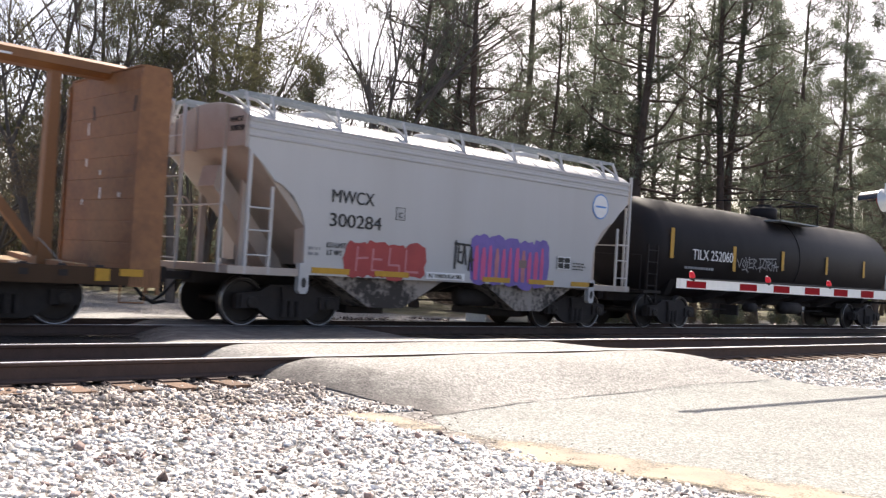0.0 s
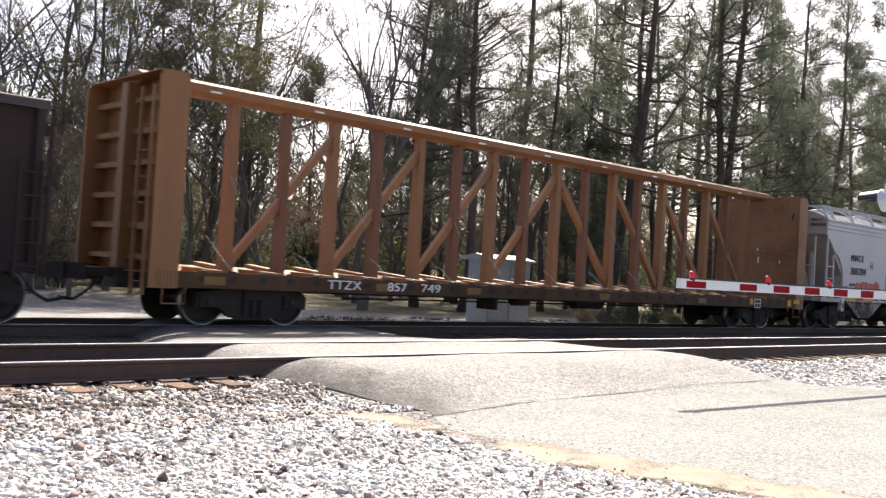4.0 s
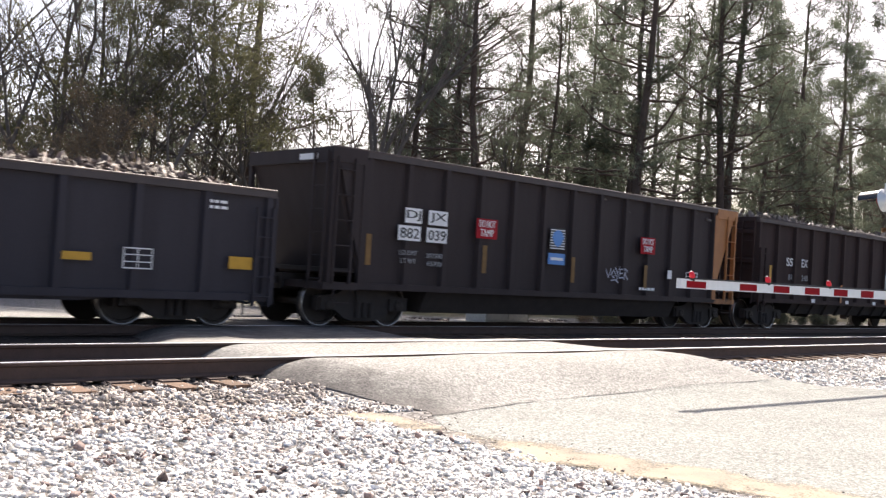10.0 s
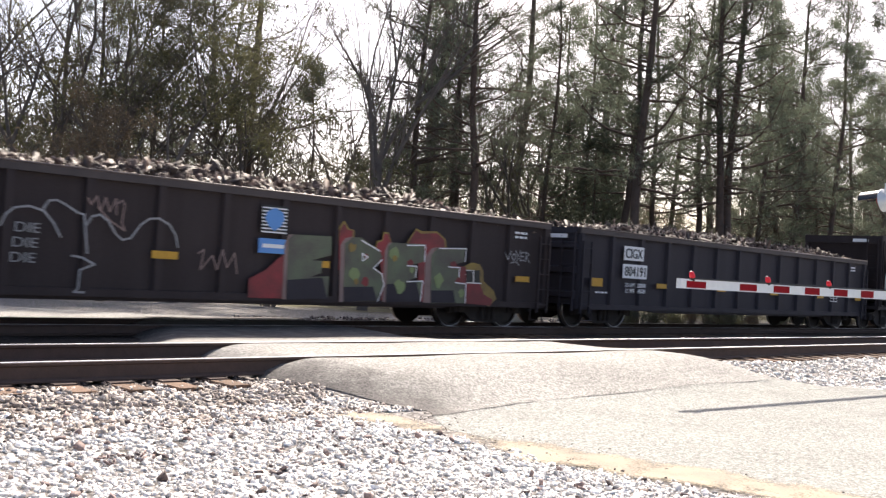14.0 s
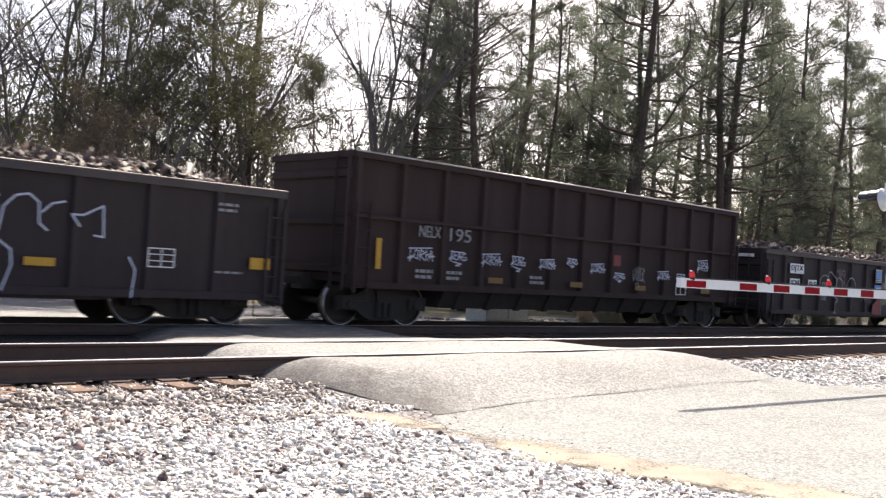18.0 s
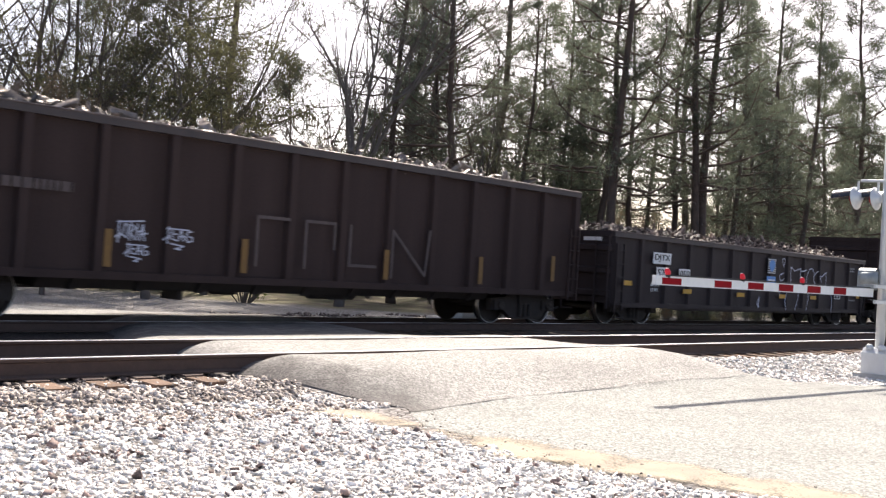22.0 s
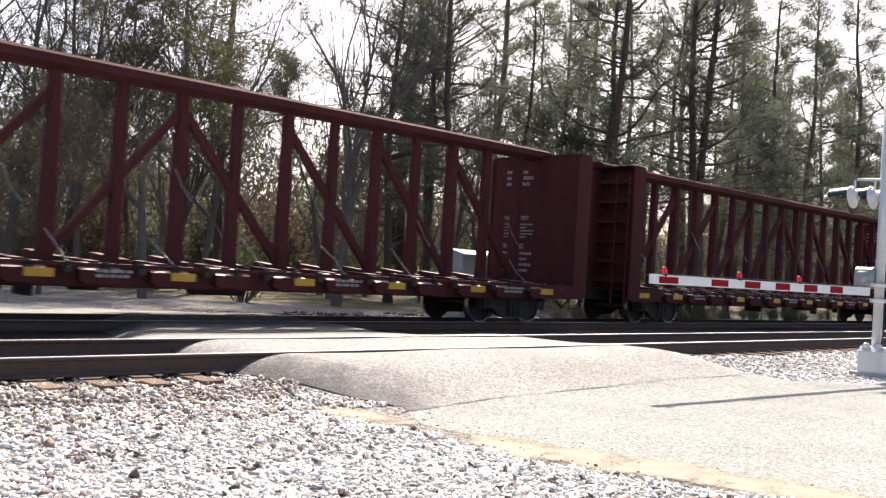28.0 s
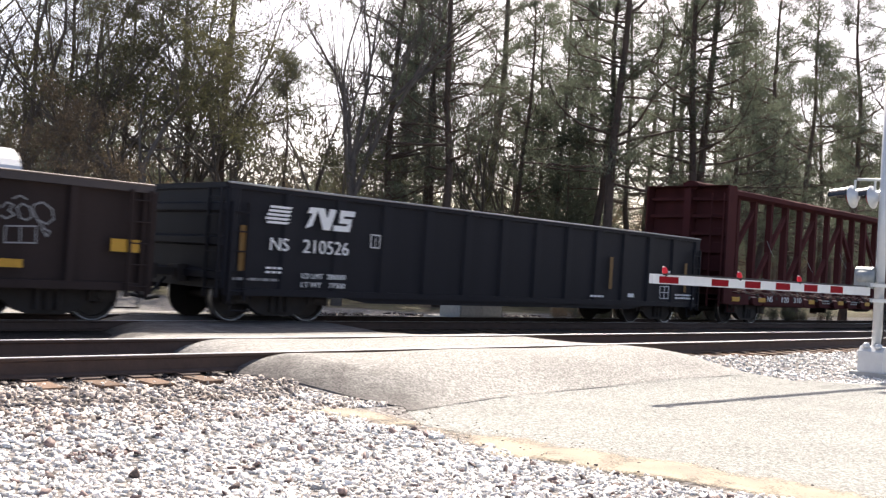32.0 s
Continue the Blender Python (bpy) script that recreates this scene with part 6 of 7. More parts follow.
    text_bars(car, 2.7, 1.05, 0.8, 1, M_WHITE, 0.07, 0.05, 10)
    load_on(scrap("scrap_load", 12.6, 2.6, 3.22, 3.46, 1000, 22, M_BRIGHTSCRAP, "bright mixed scrap just above the gondola's rim", (0.05, 0.16), 0.3, 0.08), -48.4, -33.4)

    # low mill gondolas with shredded steel
    low_gondola(-66.4, -49.7, M_BLUEGREY, "blue-grey low gondola car heaped with shredded steel", 23, "CIGX")
    low_gondola(-83.9, -67.6, M_BLACK, "black low gondola car with green graffiti, heaped with shredded steel", 24, "068")

    car, L = gondola(-100.3, -85.7, 3.52, 0.80, M_BROWNBLACK, 13, "dark brown-black high-sided gondola car with a row of pale tags", inset=1.25, rim_paint=M_RIM, belly=0.42)
    letters("NELX", 0.24, M_GHOST, car, (-5.56, -HALF - 0.02, 1.92), width=0.62)
    letters("195", 0.28, M_GHOST, car, (-4.67, -HALF - 0.02, 1.88), width=0.64)
    part("waist_rail", Shape().box(-L / 2, L / 2, -HALF - 0.03, -HALF + 0.05, 2.20, 2.27), M_BROWNBLACK, car)
    for k, (x, z, w, hh) in enumerate(((-5.86, 1.35, 0.72, 0.35), (-4.67, 1.36, 0.54, 0.33), (-3.67, 1.35, 0.63, 0.34), (-2.7, 1.32, 0.5, 0.37), (-1.71, 1.36, 0.57, 0.3), (-0.7, 1.5, 0.42, 0.23), (0.24, 1.35, 0.58, 0.3), (1.22, 1.21, 0.49, 0.25), (3.17, 1.28, 0.56, 0.3), (4.07, 1.29, 0.49, 0.26), (5.12, 1.57, 0.58, 0.41))):
        tag(car, x, z, w, hh, TAG_TWO if k % 2 else TAG_ONE, M_TAGWHITE, 0.024)
    tag(car, 2.05, 1.1, 0.5, 0.6, TAG_THREE, M_GHOST, 0.02)
    plate(car, 1.2, 1.62, 0.3, 0.28, M_FLAMERED, "red_patch", "faded red stencilled patch")
    yellow_bars(car, ((-6.69, 1.2),), True)
    yellow_bars(car, ((-3.4, 1.02), (-0.5, 1.02), (2.2, 1.02), (5.4, 1.02)), False, M_REFLDIM)
    for x in (-5.6, -4.7, -2.0):
        text_bars(car, x, 1.05, 0.5, 2, M_GHOST, 0.07, 0.05, int(x * 10) + 90)
    outline_box(car, 4.11, 0.95, 0.50, 0.30, M_WHITE, bars=0)

    low_gondola(-118.5, -101.9, M_BLACK, "black low gondola car with white scrawl, heaped with shredded steel", 25, "059")

    car, L = gondola(-136.6, -120.1, 3.40, 0.74, M_BROWNBLACK, 14, "dark brown gondola car with wide ribs, overfilled with torn scrap", inset=1.5, rib_w=0.2, belly=0.58)
    tag(car, -4.15, 1.32, 0.52, 0.42, TAG_ONE, M_TAGWHITE, 0.024)
    tag(car, -3.98, 1.06, 0.44, 0.30, TAG_TWO, M_TAGWHITE, 0.022)
    tag(car, -3.28, 1.30, 0.56, 0.38, TAG_TWO, M_TAGWHITE, 0.024)
    yellow_bars(car, ((-7.4, 1.0), (-4.32, 0.95), (-1.71, 0.95), (1.73, 0.95), (4.6, 0.95), (7.21, 1.1)), True, M_REFLDIM)
    s = Shape()
    for pts in (((1.94, 1.0), (1.94, 1.97), (2.9, 1.07), (3.0, 2.04)), ((-1.4, 1.1), (-1.4, 2.0), (-0.7, 2.0)), ((-0.3, 1.1), (-0.3, 2.0), (0.4, 2.0), (0.4, 1.5)), ((0.8, 2.0), (0.8, 1.2), (1.5, 1.2))):
        stroke(s, pts, 0.06, -HALF - 0.02)
    part("worn_lettering", s, M_FAINT, car, "large worn-off painted strokes")
    text_bars(car, -6.0, 2.1, 1.3, 1, M_FAINT, 0.16, 0.05, 13)
    load_on(scrap("scrap_load", 16.0, 2.6, 3.08, 3.42, 2200, 26, M_BRIGHTSCRAP, "torn mixed scrap and bent sheet sticking out of the gondola", (0.04, 0.16), 0.14, 0.30), -136.6, -120.1)

    load_on(scrap("scrap_sheets", 15.4, 2.2, 3.18, 3.46, 46, 27, M_BRIGHTSCRAP, "long bent sheets, bars and wires on the scrap", (0.12, 0.30), 0.05, 0.16), -136.6, -120.1)

    # two oxide red centre-beam flats
    for rear, front, number in ((-160.9, -138.3, 1), (-185.7, -163.1, 2)):
        car, L = centre_beam(rear, front, M_RED, M_RED, "empty dark red centre-beam flatcar with truss and end bulkheads" if number == 1 else "empty dark red centre-beam flatcar with white sill lettering", 17, lettered=((-8.75, -5.8),) if number == 2 else ())
        h = L / 2
        bulkhead_stencils(car, h)
        for x in (-10.9, -9.15, -5.41, -2.91, -0.4, 2.2, 4.6, 7.1, 9.6):
            plate(car, x, 0.74, 0.47, 0.14, M_REFLECT, "reflector_strip", "yellow reflective strip")
        for x in (-8.0 if number == 1 else -4.3, -1.75, 3.2, 8.25):
            text_bars(car, x, 0.76, 0.7, 2, M_GHOST, 0.05, 0.03, int(x * 10) + 200)
        if number == 2:
            for text, x, w in (("NS", -8.55, 0.36), ("120", -7.51, 0.52), ("310", -6.60, 0.58)):
                letters(text, 0.18, M_WHITE, car, (x, -HALF - 0.02, 0.76), width=w)

    # black gondola
    car, L = gondola(-203.7, -187.4, 2.56, 0.52, M_NSBLACK, 14, "clean black low gondola car with white railway lettering", inset=1.5, rib_w=0.3, rib_d=0.06, rim=0.1, deep_centre=0.1, rim_paint=M_RIM)
    s = Shape()
    for k in range(5):
        z = 1.88 + k * 0.073
        x0 = -7.41 + 0.03 * k + (0.06 if k == 0 else 0)
        s.prism([(x0, z), (x0 + 0.02, z + 0.045), (-6.82 + 0.01 * k, z + 0.045), (-6.90 + 0.02 * k, z)], "y", -HALF - 0.02, -HALF - 0.012)
    part("emblem_stripes", s, M_WHITE, car, "white striped emblem")
    s = Shape()
    y0, y1 = -HALF - 0.02, -HALF - 0.012
    for outline in (((-6.46, 1.84), (-6.30, 1.90), (-6.16, 2.26), (-6.36, 2.26), (-6.42, 2.14), (-6.30, 2.14)), ((-6.20, 2.26), (-6.02, 2.26), (-5.86, 1.84), (-6.02, 1.84)), ((-6.02, 1.84), (-5.86, 1.84), (-5.72, 2.26), (-5.88, 2.26)),
                    ((-5.78, 1.84), (-5.36, 1.84), (-5.34, 1.95), (-5.76, 1.95)), ((-5.64, 2.00), (-5.34, 2.00), (-5.32, 2.10), (-5.62, 2.10)), ((-5.64, 2.15), (-5.26, 2.15), (-5.24, 2.26), (-5.60, 2.26)), ((-5.44, 1.95), (-5.34, 1.95), (-5.32, 2.0), (-5.42, 2.0)), ((-5.64, 2.10), (-5.54, 2.10), (-5.52, 2.15), (-5.62, 2.15))):
        s.prism(outline, "y", y0, y1)
    part("emblem_blocks", s, M_WHITE, car, "white slanted block emblem")
    letters("NS", 0.24, M_WHITE, car, (-7.24, -HALF - 0.02, 1.38), width=0.42)
    letters("210526", 0.26, M_WHITE, car, (-6.48, -HALF - 0.02, 1.37), width=1.12)
    outline_box(car, -4.79, 1.56, 0.26, 0.28, M_WHITE, bars=0)
    letters("LD LMT  208000", 0.10, M_WHITE, car, (-6.47, -HALF - 0.02, 0.88), width=1.07)
    letters("LT WT    77500", 0.10, M_WHITE, car, (-6.47, -HALF - 0.02, 0.71), width=1.07)
    text_bars(car, -8.0, 0.80, 1.0, 1, M_GHOST, 0.05, 0.05, 15)
    text_bars(car, -7.3, 0.95, 0.4, 2, M_WHITE, 0.04, 0.04, 16)
    outline_box(car, 6.07, 0.74, 0.48, 0.36, M_WHITE, bars=1)
    text_bars(car, 6.15, 1.18, 0.45, 4, M_WHITE, 0.06, 0.04, 18)
    text_bars(car, 6.9, 0.75, 1.1, 2, M_WHITE, 0.05, 0.04, 19)
    text_bars(car, 2.8, 0.72, 0.6, 1, M_WHITE, 0.05, 0.04, 20)
    plate(car, 4.5, 0.75, 0.28, 0.10, M_WHITE, "white_patch")
    for x in (7.34, -7.9, 3.6):
        plate(car, x, 0.95, 0.13, 0.85, M_REFLDIM, "reflector_strip", "weathered yellow reflective strip")

    # thin silver strip that imitates the sun's glint along the dark rim
    part("rim_strip", Shape().box(-L / 2, L / 2, -HALF - 0.012, -HALF + 0.1, 2.562, 2.575), M_ALU, car, "silver strip standing for the sun's glint on the rim")

    # brown gondola that closes the view
    car, L = gondola(-221.6, -205.2, 2.34, 0.55, M_RUSTBROWN, 14, "rusty brown low gondola car with white scrawl", inset=1.5)
    for pts in (((6.21, 1.83), (6.34, 1.89), (6.5, 1.79), (6.53, 1.64), (6.43, 1.55), (6.27, 1.62), (6.2, 1.75), (6.21, 1.83)), ((5.96, 1.77), (6.04, 1.84), (6.15, 1.79), (6.2, 1.66), (6.12, 1.59), (6.02, 1.62), (5.96, 1.77)),
                ((5.72, 1.75), (5.81, 1.84), (5.9, 1.81), (5.84, 1.72), (5.93, 1.66), (5.81, 1.59), (5.72, 1.64)), ((6.27, 1.62), (6.37, 1.5), (6.48, 1.44), (6.44, 1.36), (6.35, 1.48)), ((5.89, 1.9), (5.99, 1.96), (6.1, 1.91)),
                ((5.81, 1.48), (6.27, 1.51), (6.28, 1.25), (5.81, 1.23), (5.81, 1.48)), ((6.03, 1.5), (6.04, 1.24))):
        s = Shape()
        stroke(s, pts, 0.022, -HALF - 0.02)
        part("graffiti", s, M_GHOST, car, "white sprayed loops")
    for x, z, w, hh in ((7.5, 1.19, 0.5, 0.21), (5.6, 0.86, 0.5, 0.13), (2.4, 0.9, 0.5, 0.13)):
        plate(car, x, z, w, hh, M_REFLECT, "reflector_strip", "yellow reflective strip")
    pipe = new("steel_coil", Shape().lathe([(-0.8, 0.55), (-0.8, 0.72), (0.8, 0.72), (0.8, 0.55)], "x", (5.42, -0.3, 2.05), 32).mesh("steel_coil", M_ALU, False))
    tagged(pipe, "large silver-grey steel coil resting in the gondola", "steel coil")
    load_on(pipe, -221.6, -205.2)


def low_gondola(rear, front, paint, label, seed, which):
    car, L = gondola(rear, front, 2.53, 0.50, paint, 14, label, inset=1.6, rib_w=0.18, rib_d=0.09, deep_centre=0.06)
    part("end_number_plate", Shape().box(-L / 2 - 0.13, -L / 2 - 0.115, -1.15, -0.55, 2.26, 2.36), M_WHITE, car, "white number plate on the end")
    if which == "CIGX":
        white_panel(car, "CIGX", -6.57, 1.81, 0.88, 0.37)
        white_panel(car, "804191", -6.59, 1.34, 1.08, 0.37)
        letters("LD LMT  220900", 0.11, M_WHITE, car, (-6.44, -HALF - 0.02, 1.11), width=0.90)
        letters("LT WT    65100", 0.11, M_WHITE, car, (-6.43, -HALF - 0.02, 0.96), width=0.88)
        yellow_bars(car, ((-5.02, 1.12), (-1.89, 1.12), (1.27, 1.10), (4.48, 1.08)))
        plate(car, -7.92, 1.09, 0.50, 0.21, M_REFLECT, "reflector_strip", "yellow reflective panel")
        plate(car, 7.45, 1.06, 0.47, 0.22, M_REFLECT, "reflector_strip", "yellow reflective panel")
        outline_box(car, 5.48, 0.98, 0.52, 0.35, M_WHITE)
        text_bars(car, 7.0, 2.1, 0.45, 2, M_WHITE, 0.05, 0.05, 31)
        text_bars(car, -7.7, 0.92, 0.6, 1, M_WHITE, 0.04, 0.04, 32)
    elif which == "068":
        white_panel(car, "DJTX", -6.57, 1.83, 0.95, 0.32)
        white_panel(car, "528", -6.53, 1.35, 0.65, 0.31)
        white_panel(car, "068", -5.27, 1.34, 0.62, 0.32)
        yellow_bars(car, ((-5.17, 1.18), (-2.0, 1.17), (1.2, 1.17), (4.3, 1.15), (7.0, 1.1)))
        disc_logo(car, 0.05, 1.38)
        rnd = random.Random(41)
        # solid block letters: pale sides, green faces with a dark foot, red flames with ochre fringes, spots and white edges
        def paint(pts, material, depth, label="", shift=0.0):
            part("graffiti", Shape().prism([(x + shift, z) for x, z in pts], "y", -HALF - depth, -HALF - depth + 0.004), material, car, label)
        letter_e = ((3.13, 0.54), (3.1, 1.67), (3.21, 1.76), (4.09, 1.78), (4.12, 1.42), (3.65, 1.3), (3.91, 1.3), (3.9, 1.07), (3.67, 0.99), (4.09, 1.01), (4.08, 0.58))
        letter_b = ((2.05, 0.53), (2, 1.67), (2.2, 1.8), (2.41, 1.81), (2.9, 1.57), (2.97, 1.45), (2.74, 1.22), (2.97, 1.11), (3.04, 0.89), (2.9, 0.56))
        letter_r = ((4.37, 0.55), (4.31, 1.57), (4.47, 1.73), (5.29, 1.77), (5.29, 1.47), (4.82, 1.35), (5.15, 1.35), (5.14, 1.13), (5.04, 1.03), (5.37, 1), (5.38, 0.57))
        side_e, side_b, side_r = ((3.05, 0.55), (3.03, 1.58), (3.11, 1.75), (3.21, 1.77), (3.12, 1.65), (3.14, 0.54)), ((1.95, 0.52), (1.9, 1.63), (2, 1.77), (2.2, 1.82), (2.02, 1.66), (2.07, 0.53)), ((4.16, 0.56), (4.15, 1.51), (4.3, 1.7), (4.47, 1.75), (4.33, 1.58), (4.39, 0.55))
        foot_e, foot_b, foot_r = ((3.12, 0.91), (3.93, 0.98), (4.08, 0.58), (3.13, 0.54)), ((2.03, 0.82), (2.77, 0.85), (2.89, 0.57), (2.06, 0.53)), ((4.35, 0.82), (5.01, 0.84), (5.1, 0.57), (4.38, 0.56))
        for pts in (((1.87, 1.63), (1.85, 1.98), (1.96, 2.11), (2.1, 1.96), (2.23, 1.95), (2.24, 1.79)),
                    ((2.77, 1.56), (2.81, 1.77), (2.94, 1.8), (2.98, 1.96), (3.1, 1.97), (3.21, 1.73)),
                    ((3.6, 1.76), (3.72, 1.94), (3.85, 2.1), (4.03, 2.05), (4.44, 2.08), (4.71, 1.93), (4.75, 1.73), (4.1, 1.61)),
                    ((5.28, 1.36), (5.54, 1.47), (5.8, 1.44), (5.92, 1.31), (5.94, 1.08), (6.29, 0.87), (6.4, 0.69), (6.18, 0.51), (5.93, 0.59), (5.83, 1.04), (5.81, 1.31), (5.4, 1.28))):
            paint(pts, M_OCHRE, 0.014, "ochre sprayed fringe")
        for pts in (((1.87, 1.63), (1.87, 1.92), (1.96, 2.06), (2.05, 1.94), (2.19, 1.93), (2.17, 1.78), (2.1, 1.35), (1.9, 1.14)),
                    ((2.81, 1.6), (2.83, 1.73), (2.96, 1.78), (2.99, 1.92), (3.1, 1.93), (3.17, 1.76), (3.25, 1.38), (3.12, 0.59), (3.01, 0.58), (2.97, 1.2)),
                    ((3.65, 1.76), (3.74, 1.91), (3.85, 2.06), (3.99, 2), (4.24, 2.02), (4.45, 2.04), (4.67, 1.91), (4.7, 1.75), (4.34, 1.27), (4.22, 0.58), (4.02, 0.58), (3.95, 1.46)),
                    ((4.97, 1.38), (5.37, 1.36), (5.4, 1.01), (5.83, 1.02), (5.97, 0.78), (6.26, 0.67), (6.22, 0.53), (5.34, 0.57), (5, 0.93))):
            paint(pts, M_FLAMERED, 0.019, "red sprayed flames")
        paint(((-0.1, 0.56), (-0.1, 0.9), (0.25, 1.08), (0.5, 1.3), (0.75, 1.48), (1.05, 1.3), (1.1, 0.56)), M_FLAMERED, 0.019, "red sprayed flames")
        for face, side, foot, shift in ((letter_e, side_e, foot_e, -2.42), (letter_b, side_b, foot_b, 0.0), (letter_e, side_e, foot_e, 0.0), (letter_r, side_r, foot_r, 0.0)):
            paint(side, M_PEACH, 0.024, "pale pink side of a letter", shift)
            paint(face, M_TAGGREEN, 0.029, "green block letter", shift)
            paint(foot, M_BLUEGREY, 0.034, "dark foot of a letter", shift)
        paint(((5.39, 1.28), (5.8, 1.31), (5.82, 1.03), (5.39, 1.03)), M_INK, 0.029, "black sprayed square")
        for spots, material, depth in ((((3.28, 1.54, 0.148), (4.56, 1.04, 0.16), (2.27, 1.08, 0.16), (3.48, 0.88, 0.16), (5.26, 0.79, 0.096), (3.77, 1.24, 0.076)), M_TAGLIME, 0.039), (((2.18, 1.6, 0.1), (3.29, 1.44, 0.068), (2.33, 0.93, 0.068)), M_OCHRE, 0.044), (((2.56, 0.94, 0.108), (2.55, 1.44, 0.06), (4.97, 1.41, 0.092), (3.72, 1.37, 0.084)), M_FLAMERED, 0.039)):
            for cx, cz, r in spots:
                paint([(cx + r * rnd.uniform(0.6, 1.15) * math.cos(t), cz + r * rnd.uniform(0.6, 1.15) * math.sin(t)) for t in np.linspace(0, 6.28, 10)[:-1]], material, depth, "sprayed spot")
        for pts in (((2.4, 1.75), (2.88, 1.57)),
                    ((2.95, 1.4), (2.74, 1.22), (2.97, 1.11), (3.04, 0.89), (2.9, 0.56)),
                    ((3.6, 1.73), (4.11, 1.76), (4.11, 1.42)),
                    ((3.63, 1.31), (3.9, 1.31), (3.88, 1.07)),
                    ((3.65, 0.98), (4.09, 1.01), (4.06, 0.58)),
                    ((4.51, 1.72), (5.32, 1.76), (5.31, 1.47)),
                    ((4.82, 1.34), (5.15, 1.34), (5.14, 1.13)),
                    ((5.04, 1.01), (5.37, 0.99), (5.38, 0.57)),
                    ((2.43, 1.5), (2.58, 1.43), (2.45, 1.35), (2.43, 1.5)),
                    ((5.41, 1.02), (5.83, 1.02)),
                    ((5.58, 1.29), (5.6, 1.05))):
            s = Shape()
            stroke(s, pts, 0.024, -HALF - 0.048)
            part("graffiti", s, M_WHITE, car, "thin white edge of a letter")
        for pts in (((-4.45, 1.54), (-4.39, 1.7), (-4.26, 1.82), (-4.05, 1.86), (-3.83, 1.81), (-3.66, 1.63), (-3.54, 1.42)), ((-3.83, 1.84), (-3.75, 1.97), (-3.63, 1.99), (-3.49, 1.93), (-3.29, 1.82), (-3.19, 1.8), (-3.1, 1.19)),
                    ((-3.14, 1.64), (-3.06, 1.78), (-2.93, 1.82), (-2.79, 1.73), (-2.64, 1.52), (-2.53, 1.44), (-2.39, 1.48), (-2.23, 1.71), (-2.09, 1.82), (-1.91, 1.84), (-1.72, 1.75), (-1.59, 1.58), (-1.54, 1.38)),
                    ((-3.34, 1.14), (-3.18, 1.12), (-2.97, 1.02), (-3.2, 0.92), (-3.21, 0.63), (-3.27, 0.57), (-3.11, 0.57))):
            s = Shape()
            stroke(s, pts, 0.034, -HALF - 0.02)
            part("graffiti", s, M_GHOST, car, "long white sprayed arc")
        for pts in (((-3.15, 2.07), (-3.09, 1.97), (-3.0, 2.11), (-2.93, 1.88), (-2.85, 2.1), (-2.78, 1.88), (-2.68, 2.1), (-2.66, 1.84)), ((-2.67, 2.01), (-2.57, 2.08), (-2.53, 2.02), (-2.56, 1.72), (-2.5, 1.59), (-2.75, 1.73), (-2.97, 1.93)),
                    ((-1.15, 1.3), (-1.04, 1.37), (-1.09, 1.02), (-0.87, 1.28), (-0.77, 1.03), (-0.68, 1.39), (-0.57, 1.08), (-0.43, 1.34), (-0.36, 0.98))):
            s = Shape()
            stroke(s, pts, 0.026, -HALF - 0.021)
            part("graffiti", s, M_PEACH, car, "pale pink sprayed scrawl")
        for k in range(3):
            letters("DIE", 0.15, M_GHOST, car, (-4.28 + 0.02 * k, -HALF - 0.024, 1.0 + 0.23 * k), width=0.38)
        tag(car, 6.6, 1.48, 0.8, 0.36, TAG_THREE, M_GHOST, 0.024)
        outline_box(car, 5.2, 1.0, 0.45, 0.3, M_WHITE)
        text_bars(car, 6.9, 2.1, 0.45, 2, M_WHITE, 0.05, 0.05, 33)
    else:
        white_panel(car, "DJTX", -6.45, 1.75, 0.92, 0.32)
        white_panel(car, "528", -6.25, 1.35, 0.62, 0.31)
        white_panel(car, "059", -5.07, 1.35, 0.60, 0.31)
        yellow_bars(car, ((-7.9, 1.1), (-4.8, 0.95), (-1.61, 0.93), (1.27, 0.94), (3.63, 0.95)))
        plate(car, 7.60, 1.06, 0.42, 0.21, M_REFLECT, "reflector_strip", "yellow reflective panel")
        disc_logo(car, 0.31, 1.38)
        letters("LD LMT", 0.10, M_WHITE, car, (-6.5, -HALF - 0.02, 1.12), width=0.42)
        letters("LT WT", 0.10, M_WHITE, car, (-6.5, -HALF - 0.02, 0.96), width=0.36)
        s = Shape()
